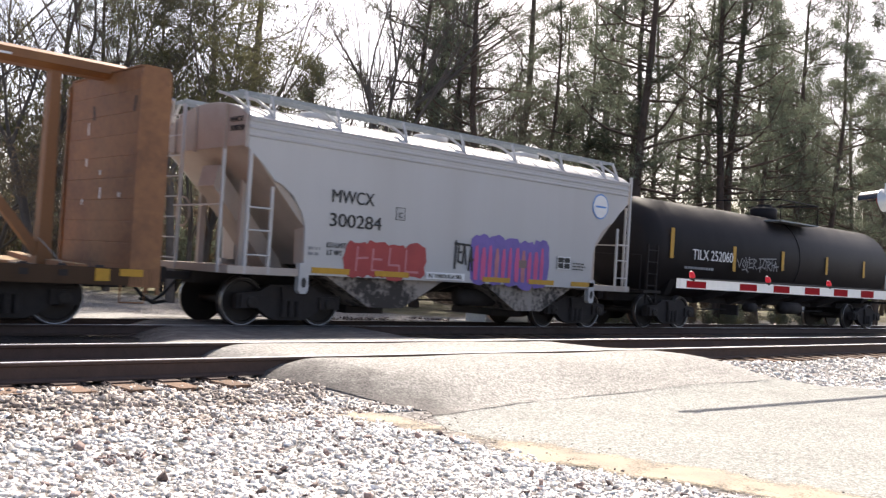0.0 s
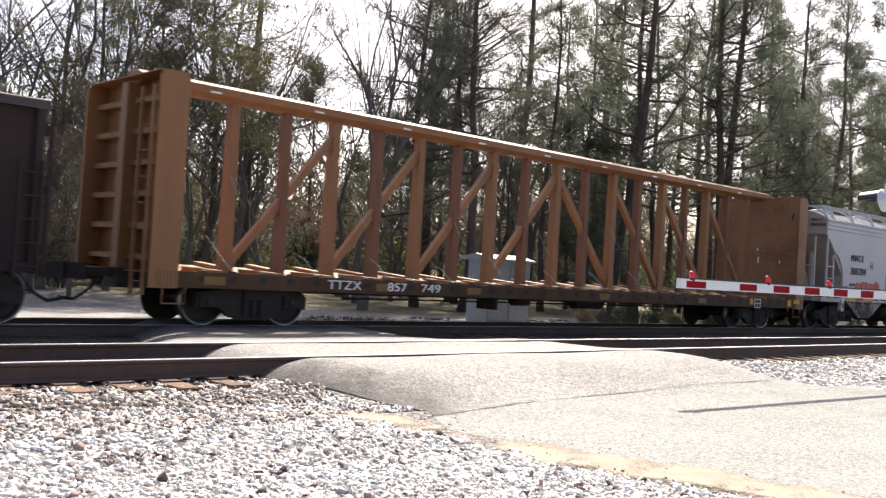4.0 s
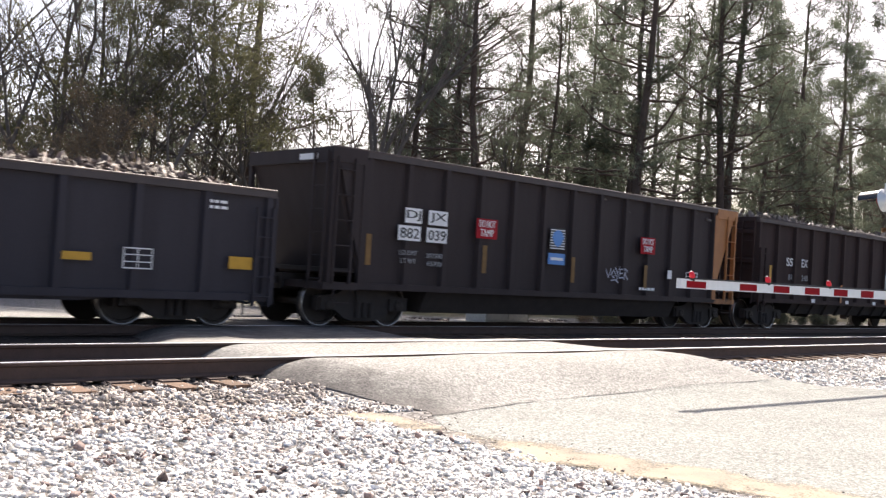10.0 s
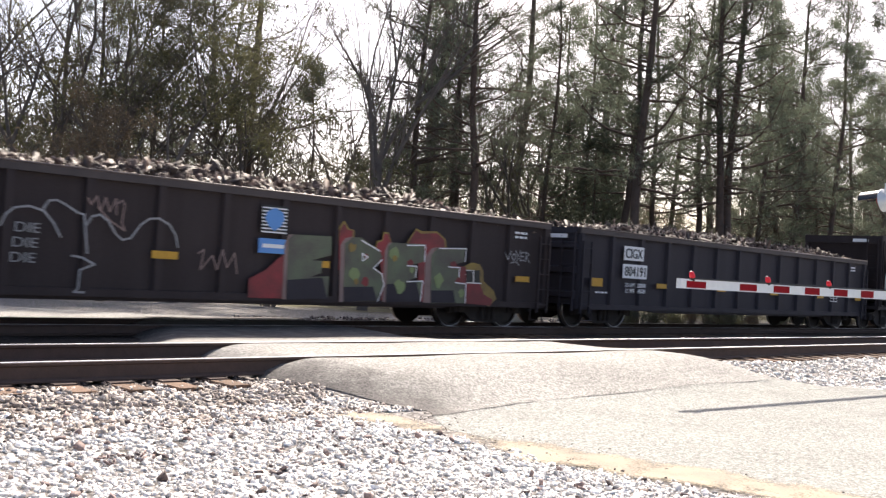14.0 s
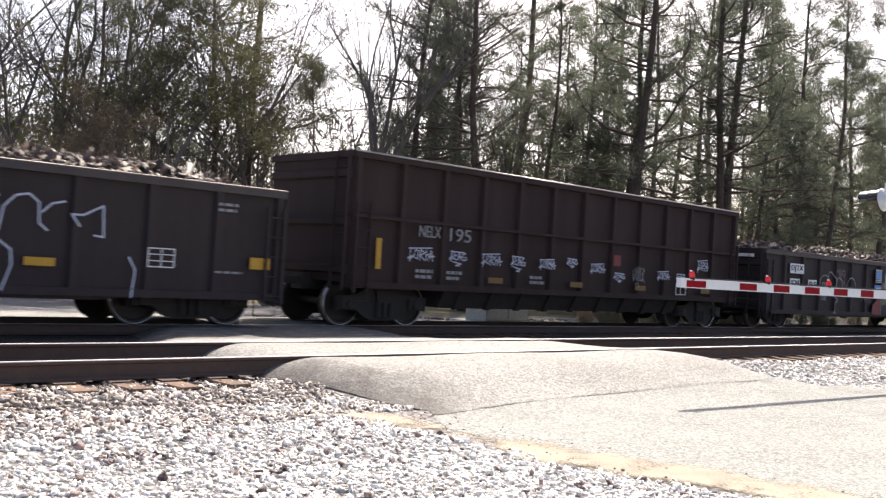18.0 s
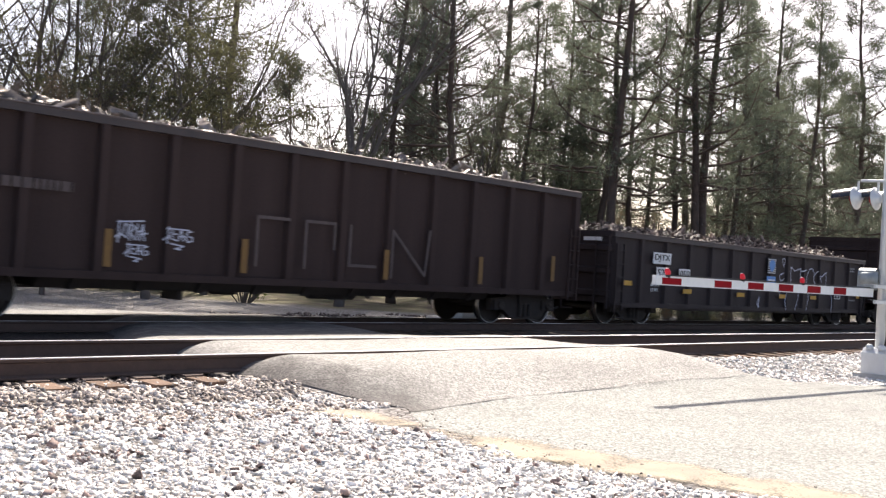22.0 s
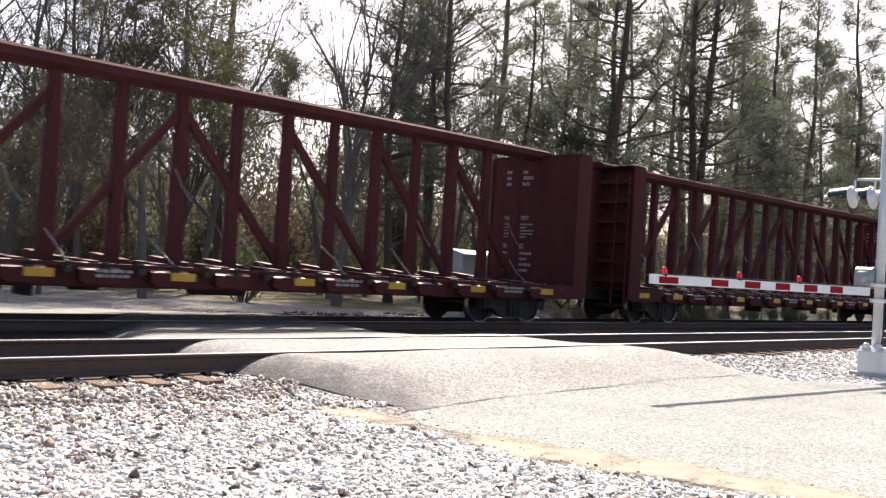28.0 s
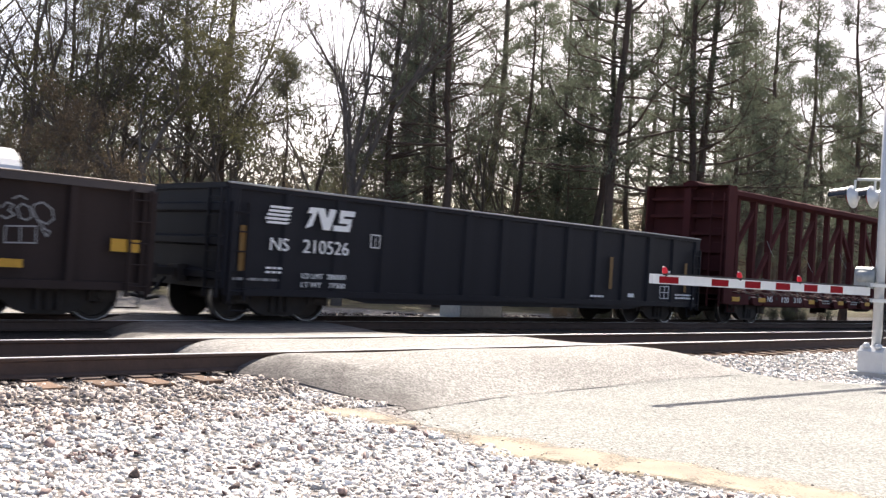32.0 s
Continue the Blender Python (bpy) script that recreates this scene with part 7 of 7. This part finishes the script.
        for pts in (((1.35, 2.25), (1.5, 2.3), (1.55, 2.2), (1.45, 2.0), (1.38, 2.15), (1.36, 2.25)), ((1.48, 1.8), (1.22, 1.72), (1.2, 1.6), (1.35, 1.52), (1.52, 1.6)), ((1.45, 1.3), (1.22, 1.22), (1.25, 1.02)),
                    ((2.05, 1.45), (2.0, 2.02), (2.3, 1.9), (2.75, 2.0), (2.78, 1.25)), ((2.8, 1.9), (3.05, 1.93), (3.2, 1.98)), ((3.22, 1.45), (3.28, 1.82), (3.45, 2.0), (3.65, 2.04), (3.8, 1.92), (3.82, 1.6), (3.95, 1.5)),
                    ((3.86, 1.78), (4.0, 1.92), (4.2, 1.97)), ((4.45, 1.6), (4.32, 1.78), (4.5, 1.78), (4.82, 1.95), (4.85, 1.45), (4.7, 1.47)), ((2.35, 1.42), (2.05, 1.4), (1.78, 1.15), (1.68, 0.85), (1.78, 0.55)),
                    ((2.68, 1.38), (2.64, 0.95), (2.45, 0.55)), ((2.95, 1.32), (3.2, 1.34), (3.42, 1.18), (3.45, 0.95), (3.32, 0.56)), ((5.3, 1.15), (5.42, 0.95), (5.38, 0.5)), ((-0.2, 0.6), (-0.15, 0.95), (-0.3, 0.72), (-0.1, 0.62))):
            stroke(s, pts, 0.032, -HALF - 0.02)
        part("graffiti", s, M_TAGWHITE, car, "thin white sprayed outline letters")
        outline_box(car, 5.63, 1.01, 0.49, 0.33, M_WHITE)
        text_bars(car, 6.9, 2.05, 0.4, 2, M_GHOST, 0.05, 0.05, 34)
        text_bars(car, 6.9, 0.96, 0.6, 1, M_GHOST, 0.04, 0.05, 35)
    load_on(scrap("scrap_load", L - 0.5, 2.62, 2.35, 2.86, 4200, seed, M_SCRAP, "dark shredded steel scrap heaped above the rim", (0.03, 0.12), 0.3, 0.07), rear, front)
    return car


# ---- things that move ----
def motions():
    """The train gathers way; every wheelset rolls with it."""
    for ob, place in MOVING:
        walk(ob, [(t, pose(place + travel(t), TRAIN_Y, 0)) for t in [k * 0.5 for k in range(65)]])
    step = 2 / FPS
    times = [k * step for k in range(int(round(32.0 / step)) + 1)]
    for ob, x, r in WHEELSETS:
        turn = Matrix.Translation((x, 0, r))
        walk(ob, [(t, turn @ Matrix.Rotation(travel(t) / r, 4, "Y")) for t in times])


# ---- woods ----
def blades(points, dirs, size, per, seed, spread=0.9, wide=0.12, loose=0.25):
    """Tufts of narrow pointed blades about each point."""
    rng = np.random.default_rng(seed)
    n = len(points)
    P = np.repeat(np.asarray(points), per, 0)
    D = np.repeat(np.asarray(dirs), per, 0) * 0.7 + rng.normal(0, spread, (n * per, 3))
    D /= np.linalg.norm(D, axis=1)[:, None]
    s = size * rng.uniform(0.6, 1.3, (n * per, 1))
    side = np.cross(D, rng.normal(size=(n * per, 3)))
    side /= np.linalg.norm(side, axis=1)[:, None]
    o = P + rng.normal(0, size * loose, P.shape)
    a, b, c, d = o, o + D * s * 0.5 + side * s * wide, o + D * s, o + D * s * 0.5 - side * s * wide
    return np.stack([a, b, c, d], 1).reshape(-1, 3), np.arange(4 * n * per).reshape(-1, 4)


def pine_meshes(seed, height, clear, crown_r, dense, fine=False):
    """A tall pine: bare lower trunk with dead stubs, long wavy limbs above that fork sideways, needles in clouds at the twigs' ends."""
    rnd = random.Random(seed)
    s = Shape()
    lean = (rnd.uniform(-0.03, 0.03), rnd.uniform(-0.03, 0.03))
    bend = rnd.uniform(0, 6.28)

    def axis(z):
        return Vector((lean[0] * z + 0.22 * math.sin(z * 0.33 + bend) + 0.06 * math.sin(z * 1.1 + bend * 3), lean[1] * z + 0.2 * math.cos(z * 0.3 + bend), z))
    r0 = height * 0.0105
    zs = [height * k / 14 for k in range(15)]
    s.tube([axis(z) for z in zs], [r0 * (1 - 0.82 * z / height) * (1.25 if z == 0 else 1) for z in zs], 9)
    pts, dirs = [], []
    for k in range(int(dense)):
        f = (k + rnd.random()) / dense
        z = clear + (height - clear) * f ** 1.1
        a = rnd.uniform(0, 6.28)
        ln = crown_r * (1.1 - f * 0.7) * rnd.choice((0.35, 0.6, 0.8, 1.0, 1.2)) * rnd.uniform(0.85, 1.1)
        p = axis(z)
        d = Vector((math.cos(a), math.sin(a), rnd.uniform(-0.22, 0.22) + 0.40 * f)).normalized()
        rr = max(0.016, 0.045 * ln / 3.0)
        n = 6
        line, ways = [p], [d]
        for j in range(n):
            d = (d + Vector((rnd.gauss(0, 0.20), rnd.gauss(0, 0.20), rnd.gauss(0.07, 0.15)))).normalized()
            p = p + d * ln / n
            line.append(p)
            ways.append(d)
        s.tube(line, [rr * (1 - 0.8 * j / n) for j in range(n + 1)], 4, False)
        full = rnd.random() > 0.14
        for j in range(12 if fine else 9):
            i = rnd.choice((2, 3, 3, 4, 4, 5, 5, 6))
            dd = (ways[i] * 0.7 + Vector((rnd.gauss(0, 0.8), rnd.gauss(0, 0.8), rnd.gauss(0.2, 0.35)))).normalized()
            tl = rnd.uniform(0.25, 0.75) * (1.2 - 0.12 * i) * min(1.6, 0.5 + ln * 0.25)
            m = line[i] + dd * tl * 0.5
            e = m + (dd + Vector((rnd.gauss(0, 0.3), rnd.gauss(0, 0.3), rnd.gauss(0.15, 0.25)))) * tl * 0.5
            s.tube([line[i], m, e], [rr * 0.35, rr * 0.25, rr * 0.1], 3, False)
            if full:
                for q in ((0.3, 0.65, 1.0) if fine else (0.45, 1.0)):
                    pts.append(m.lerp(e, q) + Vector((rnd.gauss(0, 0.06), rnd.gauss(0, 0.06), rnd.gauss(0.02, 0.05))))
                    dirs.append(dd)
    for k in range(14):
        z = rnd.uniform(1.5, clear + 1)
        a = rnd.uniform(0, 6.28)
        ln = rnd.uniform(0.3, 1.9)
        b = axis(z)
        m = b + Vector((math.cos(a), math.sin(a), rnd.uniform(-0.3, 0.2))) * ln * 0.5
        s.tube([b, m, m + Vector((math.cos(a) + rnd.gauss(0, 0.4), math.sin(a) + rnd.gauss(0, 0.4), rnd.gauss(0, 0.3))) * ln * 0.5], [0.03, 0.018, 0.006], 4, False)
    v, f = blades([tuple(p) for p in pts], [tuple(d) for d in dirs], 0.27 if fine else 0.36, 10 if fine else 8, seed, 0.9, 0.05 if fine else 0.06, 0.6)
    return s.mesh("trunk", M_BARK, True), None, quick_mesh("crown", v, f, M_NEEDLE)


def hardwood_meshes(seed, height, spread, leaf=0, leaf_material=None, forks=3, upright=0.75, twig=5, leaf_size=0.12):
    """A branching tree, bare or with a thin crown of leaves."""
    rnd = random.Random(seed)
    s, fine_wood = Shape(), Shape()
    pts, dirs = [], []

    def grow(p, d, ln, r, depth):
        n = 3
        q, line, rad = p, [p], [r]
        for k in range(n):
            d = (d + Vector((rnd.gauss(0, 0.10), rnd.gauss(0, 0.10), rnd.gauss(0.03, 0.06)))).normalized()
            q = q + d * ln / n
            line.append(q)
            rad.append(r * (1 - 0.38 * (k + 1) / n))
        (s if depth < 2 else fine_wood).tube(line, rad, 8 if depth == 0 else (5 if depth < 3 else 3), False)
        if depth >= 3:
            pts.extend(line[1:])
            dirs.extend([d] * n)
        if depth >= twig:
            return
        for k in range(forks if depth else forks + 1):
            t = rnd.uniform(0.45, 1.0) if k else 1.0
            b = line[min(n, max(1, int(t * n + 0.5)))]
            side = Vector((rnd.gauss(0, 1), rnd.gauss(0, 1), rnd.gauss(0, 0.35))).normalized()
            nd = (d * upright + side * spread * (1.0 if k else 0.5)).normalized()
            grow(b, nd, ln * rnd.uniform(0.62, 0.86), max(0.004, r * 0.62 * rnd.uniform(0.6, 0.95)), depth + 1)
    grow(Vector((0, 0, 0)), Vector((rnd.uniform(-0.06, 0.06), rnd.uniform(-0.06, 0.06), 1)).normalized(), height * 0.30, height * 0.0115, 0)
    trunk = s.mesh("trunk", M_BARKGREY, True)
    crown = None
    if leaf:
        rng = np.random.default_rng(seed)
        dense = [k for k, p in enumerate(pts) if noise.noise((p.x * 0.55 + seed, p.y * 0.55, p.z * 0.7)) > 0.10]
        pick = rng.choice(dense, leaf)
        P, D = np.array([tuple(p) for p in pts])[pick], np.array([tuple(d) for d in dirs])[pick]
        P = P + rng.normal(0, 0.14, P.shape)
        v, f = blades(P, D, leaf_size, 7, seed, 1.0, 0.13, 0.7)
        crown = quick_mesh("crown", v, f, leaf_material or M_LEAF)
    return trunk, fine_wood.mesh("branches", M_BARKGREY, True), crown


def bush_meshes(seed, height, width, n, material):
    rnd = random.Random(seed)
    s = Shape()
    pts, dirs = [], []
    for k in range(26):
        a, q = rnd.uniform(0, 6.28), rnd.uniform(0.1, 1)
        d = Vector((math.cos(a) * q * width / 2, math.sin(a) * q * width / 2, height * rnd.uniform(0.5, 1.05) * (1.1 - 0.5 * q)))
        b = Vector((d.x * 0.15, d.y * 0.15, 0))
        m = b.lerp(d, 0.5) + Vector((rnd.gauss(0, 0.1), rnd.gauss(0, 0.1), 0.15))
        s.tube([b, m, d], [0.03, 0.018, 0.006], 4, False)
        for j in range(n // 26):
            t = rnd.uniform(0.3, 1.0)
            p = b.lerp(m, t * 2) if t < 0.5 else m.lerp(d, t * 2 - 1)
            pts.append(tuple(p + Vector((rnd.gauss(0, 0.22), rnd.gauss(0, 0.22), rnd.gauss(0, 0.2)))))
            dirs.append(tuple((d - b).normalized()))
    v, f = blades(pts, dirs, 0.13, 6, seed, 1.0, 0.25)
    return s.mesh("stem", M_BARKGREY), quick_mesh("foliage", v, f, material)


def plant(name, meshes, x, y, scale, turn, lean=(0, 0), label="", category="tree", group=""):
    t = empty(name, label, category, group)
    t.matrix_basis = pose(x, y, float(ground_z(x, y)) - 0.05, lean[0], lean[1], turn) @ Matrix.Scale(scale, 4)
    names = ("trunk", "branchwork", "crown") if category == "tree" else ("stem", "foliage")
    for nm, me in zip(names, meshes):
        if me:
            tagged(part(nm, me, None, t), kind="stuff" if nm == "branchwork" else "")
    return t


def build_woods():
    rnd = random.Random(77)
    near = [pine_meshes(100 + k, h, c, r, d, True) for k, (h, c, r, d) in enumerate(((23, 5.8, 4.8, 66), (25, 7.2, 4.6, 62), (21, 4.6, 4.6, 70), (24, 6.4, 4.8, 66), (19, 3.6, 4.2, 70)))]
    pines = [pine_meshes(110 + k, h, c, r, d) for k, (h, c, r, d) in enumerate(((23, 5.5, 4.2, 52), (25, 8.0, 4.0, 46), (21, 4.0, 4.0, 54), (22, 6.5, 3.8, 48)))]
    young = [pine_meshes(140 + k, h, c, r, d) for k, (h, c, r, d) in enumerate(((11, 0.8, 2.4, 60), (8, 0.4, 2.0, 55)))]
    bare = [hardwood_meshes(200 + k, h, sp, forks=3, upright=u) for k, (h, sp, u) in enumerate(((13, 0.5, 0.9), (15, 0.45, 1.0), (10, 0.7, 0.75)))]
    fan = hardwood_meshes(233, 15, 0.40, forks=4, upright=1.1, twig=4)
    lollipop = pine_meshes(165, 13.5, 11.0, 1.7, 20, True)
    leafy = [hardwood_meshes(220 + k, h, 0.72, lf, m, 3, 0.72, 6, 0.15) for k, (h, lf, m) in enumerate(((14, 2900, M_LEAF), (13, 2500, M_LEAF), (9, 1300, M_DRYLEAF)))]
    leafy_far = [hardwood_meshes(226 + k, h, 0.7, lf, m, 3, 0.75, 5, 0.17) for k, (h, lf, m) in enumerate(((12, 1300, M_LEAF), (10, 1100, M_DRYLEAF)))]
    shrubs = [bush_meshes(240 + k, h, w, 340, m) for k, (h, w, m) in enumerate(((3.2, 3.6, M_BUSH), (2.4, 3.2, M_LEAF), (4.2, 3.6, M_DRYLEAF), (3.4, 3.0, M_NEEDLE)))]
    PINE, BARE = "tall pine with dark furrowed bark and tufted green needles", "bare grey hardwood with many fine upward twigs"
    LEAFY, SHRUB = "hardwood hung with olive green leaves and vines", "tangled undergrowth shrub below the trees"
    # the trees that stand out, from one end of the view to the other: side / depth ratio, depth, kind, scale, lean
    for ratio, y, kind, k, sc, lean in ((0.367, 34, "bare", 1, 1.15, 0), (0.30, 37, "bare", 2, 1.2, 0), (0.526, 31, "leafy", 0, 1.1, 0), (0.60, 34, "leafy", 1, 1.15, 2), (0.45, 36, "fan", 0, 0.95, 0), (0.44, 40, "bare", 1, 1.5, 0), (0.27, 43, "bare", 1, 1.45, 0), (0.38, 36, "bare", 0, 1.4, 0), (0.60, 42, "bare", 1, 1.35, 0), (0.24, 33, "fan", 0, 0.9, 0), (0.56, 37, "fan", 0, 0.85, 0), (0.41, 32, "leafy", 2, 0.9, 0), (0.712, 46, "lollipop", 0, 0.95, 0), (0.76, 48, "young", 1, 0.8, 0), (1.27, 28.5, "young", 0, 0.8, 0), (1.34, 30, "young", 0, 0.7, 0), (0.42, 42, "pine", 2, 0.75, 0), (0.57, 39, "pine", 0, 0.72, 0), (0.50, 46, "pine", 4, 0.85, 0), (1.06, 38, "bare", 1, 1.1, 0), (1.13, 34, "bare", 0, 1.1, 0), (1.31, 40, "pine", 1, 0.95, 0), (1.02, 34, "bare", 0, 1.1, 0), (1.20, 40, "pine", 2, 0.9, 0), (1.09, 44, "pine", 1, 1.25, 0), (1.27, 34, "pine", 4, 0.95, 0), (1.16, 31, "pine", 0, 0.7, 0),
                                        (0.803, 29, "fan", 0, 1.32, 0), (0.79, 33, "bare", 1, 0.9, 0), (0.888, 32, "pine", 2, 0.9, 0), (0.905, 44, "pine", 4, 1.0, 0), (0.991, 29, "pine", 1, 0.8, 0), (1.084, 31, "bare", 1, 1.0, 0),
                                        (1.22, 33, "young", 0, 0.95, 0), (1.28, 36, "young", 1, 1.1, 0)):
        kinds = {"pine": (near, "pine_tree", PINE), "young": (young, "pine_tree", "young dense pine low in the wood"), "bare": (bare, "bare_tree", BARE), "fan": ([fan], "bare_tree", BARE), "lollipop": ([lollipop], "pine_tree", "slim pine with a small round tuft for a crown"), "leafy": (leafy, "leafy_tree", LEAFY)}
        ms, nm, lab = kinds[kind]
        plant(nm, ms[k], ratio * y, y, sc, rnd.uniform(0, 360), (0, lean), lab, group="trees of the wood")
    for ratio, y, k, sc, lean in ((1.356, 27.5, 3, 0.85, 1), (1.414, 24.5, 0, 1.0, 2), (1.475, 33, 1, 0.8, 2), (1.52, 34, 3, 0.8, 3), (1.595, 27, 1, 0.72, 1), (1.672, 23.5, 0, 0.95, 2), (1.725, 23.0, 3, 0.95, 1), (1.84, 25, 2, 0.8, 1), (1.957, 26, 3, 0.85, 1), (1.924, 28, 1, 0.7, 2), (2.0, 34, 1, 0.8, 1), (2.163, 24, 4, 1.0, 1), (2.26, 30, 2, 0.9, 0), (2.08, 38, 0, 0.8, 0), (2.35, 34, 4, 1.0, 0), (1.95, 31, 4, 0.8, 0), (2.1, 28, 2, 0.72, 0), (2.42, 29, 4, 0.85, 0), (2.444, 23, 2, 1.0, 1), (2.7, 24, 0, 1.0, 0)):
        plant("pine_tree", near[k], ratio * y, y, sc, rnd.uniform(0, 360), (0, lean), PINE, group="trees of the wood")
    # low brush at the wood's edge
    for k in range(46):
        y = rnd.uniform(20.8, 24.5)
        f = rnd.uniform(1.25, 2.4)
        plant("shrub", shrubs[rnd.choice((1, 2, 3, 3))], f * y, y, rnd.uniform(0.22, 0.36), rnd.uniform(0, 360), label=SHRUB, category="shrub", group="undergrowth")
    # the wood behind: hardwoods at one end of the view, pines towards the other
    for k in range(176):
        y = rnd.uniform(34, 72)
        f = rnd.uniform(0.12, 2.8)
        kind = rnd.random()
        if f < 0.88:
            if 0.66 < f < 0.86 and kind > 0.35:
                continue
            ms, nm, lab = (bare, "bare_tree", BARE) if kind < 0.62 else ((pines, "pine_tree", PINE) if kind < 0.76 else (leafy_far, "leafy_tree", LEAFY))
        else:
            if f < 1.35 and kind < (0.38 if 0.97 < f < 1.16 else 0.12):
                continue
            if 1.35 < f < 2.0 and kind < (0.62 if 1.42 < f < 1.66 else 0.40):
                continue
            ms, nm, lab = (pines, "pine_tree", PINE) if kind < 0.66 else ((bare, "bare_tree", BARE) if kind < 0.9 else (leafy_far, "leafy_tree", LEAFY))
        m = ms[rnd.randrange(len(ms))]
        plant(nm, m, f * y, y, rnd.uniform(0.65, 1.05), rnd.uniform(0, 360), (rnd.uniform(-2, 2), rnd.uniform(-2, 2)), lab, group="trees of the wood")
    # low thicket, thickest on the hardwood side
    for k in range(84):
        y = rnd.uniform(36, 54)
        f = rnd.uniform(0.1, 2.6) if k % 2 else rnd.uniform(0.1, 0.9)
        if 0.9 < f < 1.45 and k % 3:
            continue
        i = rnd.choice((0, 1, 2, 2, 3)) if f > 1.0 else rnd.choice((1, 2, 2, 3))
        plant("shrub", shrubs[i], f * y, y, rnd.uniform(0.6, 1.15), rnd.uniform(0, 360), label=SHRUB, category="shrub", group="undergrowth")
    for k in range(22):
        y, f = rnd.uniform(38, 56), rnd.uniform(0.42, 0.86)
        plant("shrub", shrubs[rnd.choice((1, 2, 2, 3))], f * y, y, rnd.uniform(1.0, 1.6), rnd.uniform(0, 360), label=SHRUB, category="shrub", group="undergrowth")
    # sunlit pale-green bushes at the edge of the wood
    for f, y, scale in ((0.656, 30, 0.8), (1.51, 26, 1.0), (0.86, 40, 1.2), (1.02, 38, 1.1)):
        plant("shrub", shrubs[0], f * y, y, scale, rnd.uniform(0, 360), label="light-green leafy bush in the sun among the trunks", category="shrub", group="undergrowth")
    # tall pines that close the gaps high between the nearer crowns
    for f, y, k, scale, turn in ((0.915, 40, 3, 1.1, 40), (0.955, 36, 0, 0.95, 150), (1.64, 37, 1, 1.05, 260), (1.79, 33, 3, 0.9, 310)):
        plant("pine_tree", near[k], f * y, y, scale, turn, (0, 0), PINE, group="trees of the wood")
    # a far belt of twigs and foliage that closes the wood
    rng = np.random.default_rng(9)
    n = 34000
    y = rng.uniform(58, 112, n)
    x = rng.uniform(0.05, 3.0, n) * y
    tall = np.array([3.8 + 2.6 * noise.noise((q * 0.06, w * 0.06, 2.0)) for q, w in zip(x, y)]) * np.where(x / y < 0.95, 1.45, np.where(np.abs(x / y - 1.53) < 0.12, 0.65, 1.0))
    z = np.minimum(np.abs(rng.normal(0, 1, n)) * tall, 11.0) + ground_z(x, y) + 0.2
    v, f = blades(np.stack([x, y, z], 1), np.tile((0, 0, 1.0), (n, 1)), 1.2, 4, 10, 0.7, 0.07, 0.5)
    tagged(new("far_woods", quick_mesh("far_woods", v, f, M_FARWOOD)), "far belt of bare twigs and thin foliage", "woods", kind="stuff")


build_ground()
build_roads()
build_train()
build_signal()
build_cabinet()
build_woods()
build_ballast()
build_track("near_track", NEAR_Y, NEAR_Z, -80, 260, -5.0, 42.0, "empty near track with bright rails on timber ties in pale ballast", (5.2, 12.4))
build_track("train_track", TRAIN_Y, 0.0, -80, 260, -2.0, 30.0, "shaded track under the train with timber ties", (4.0, 13.2))
motions()
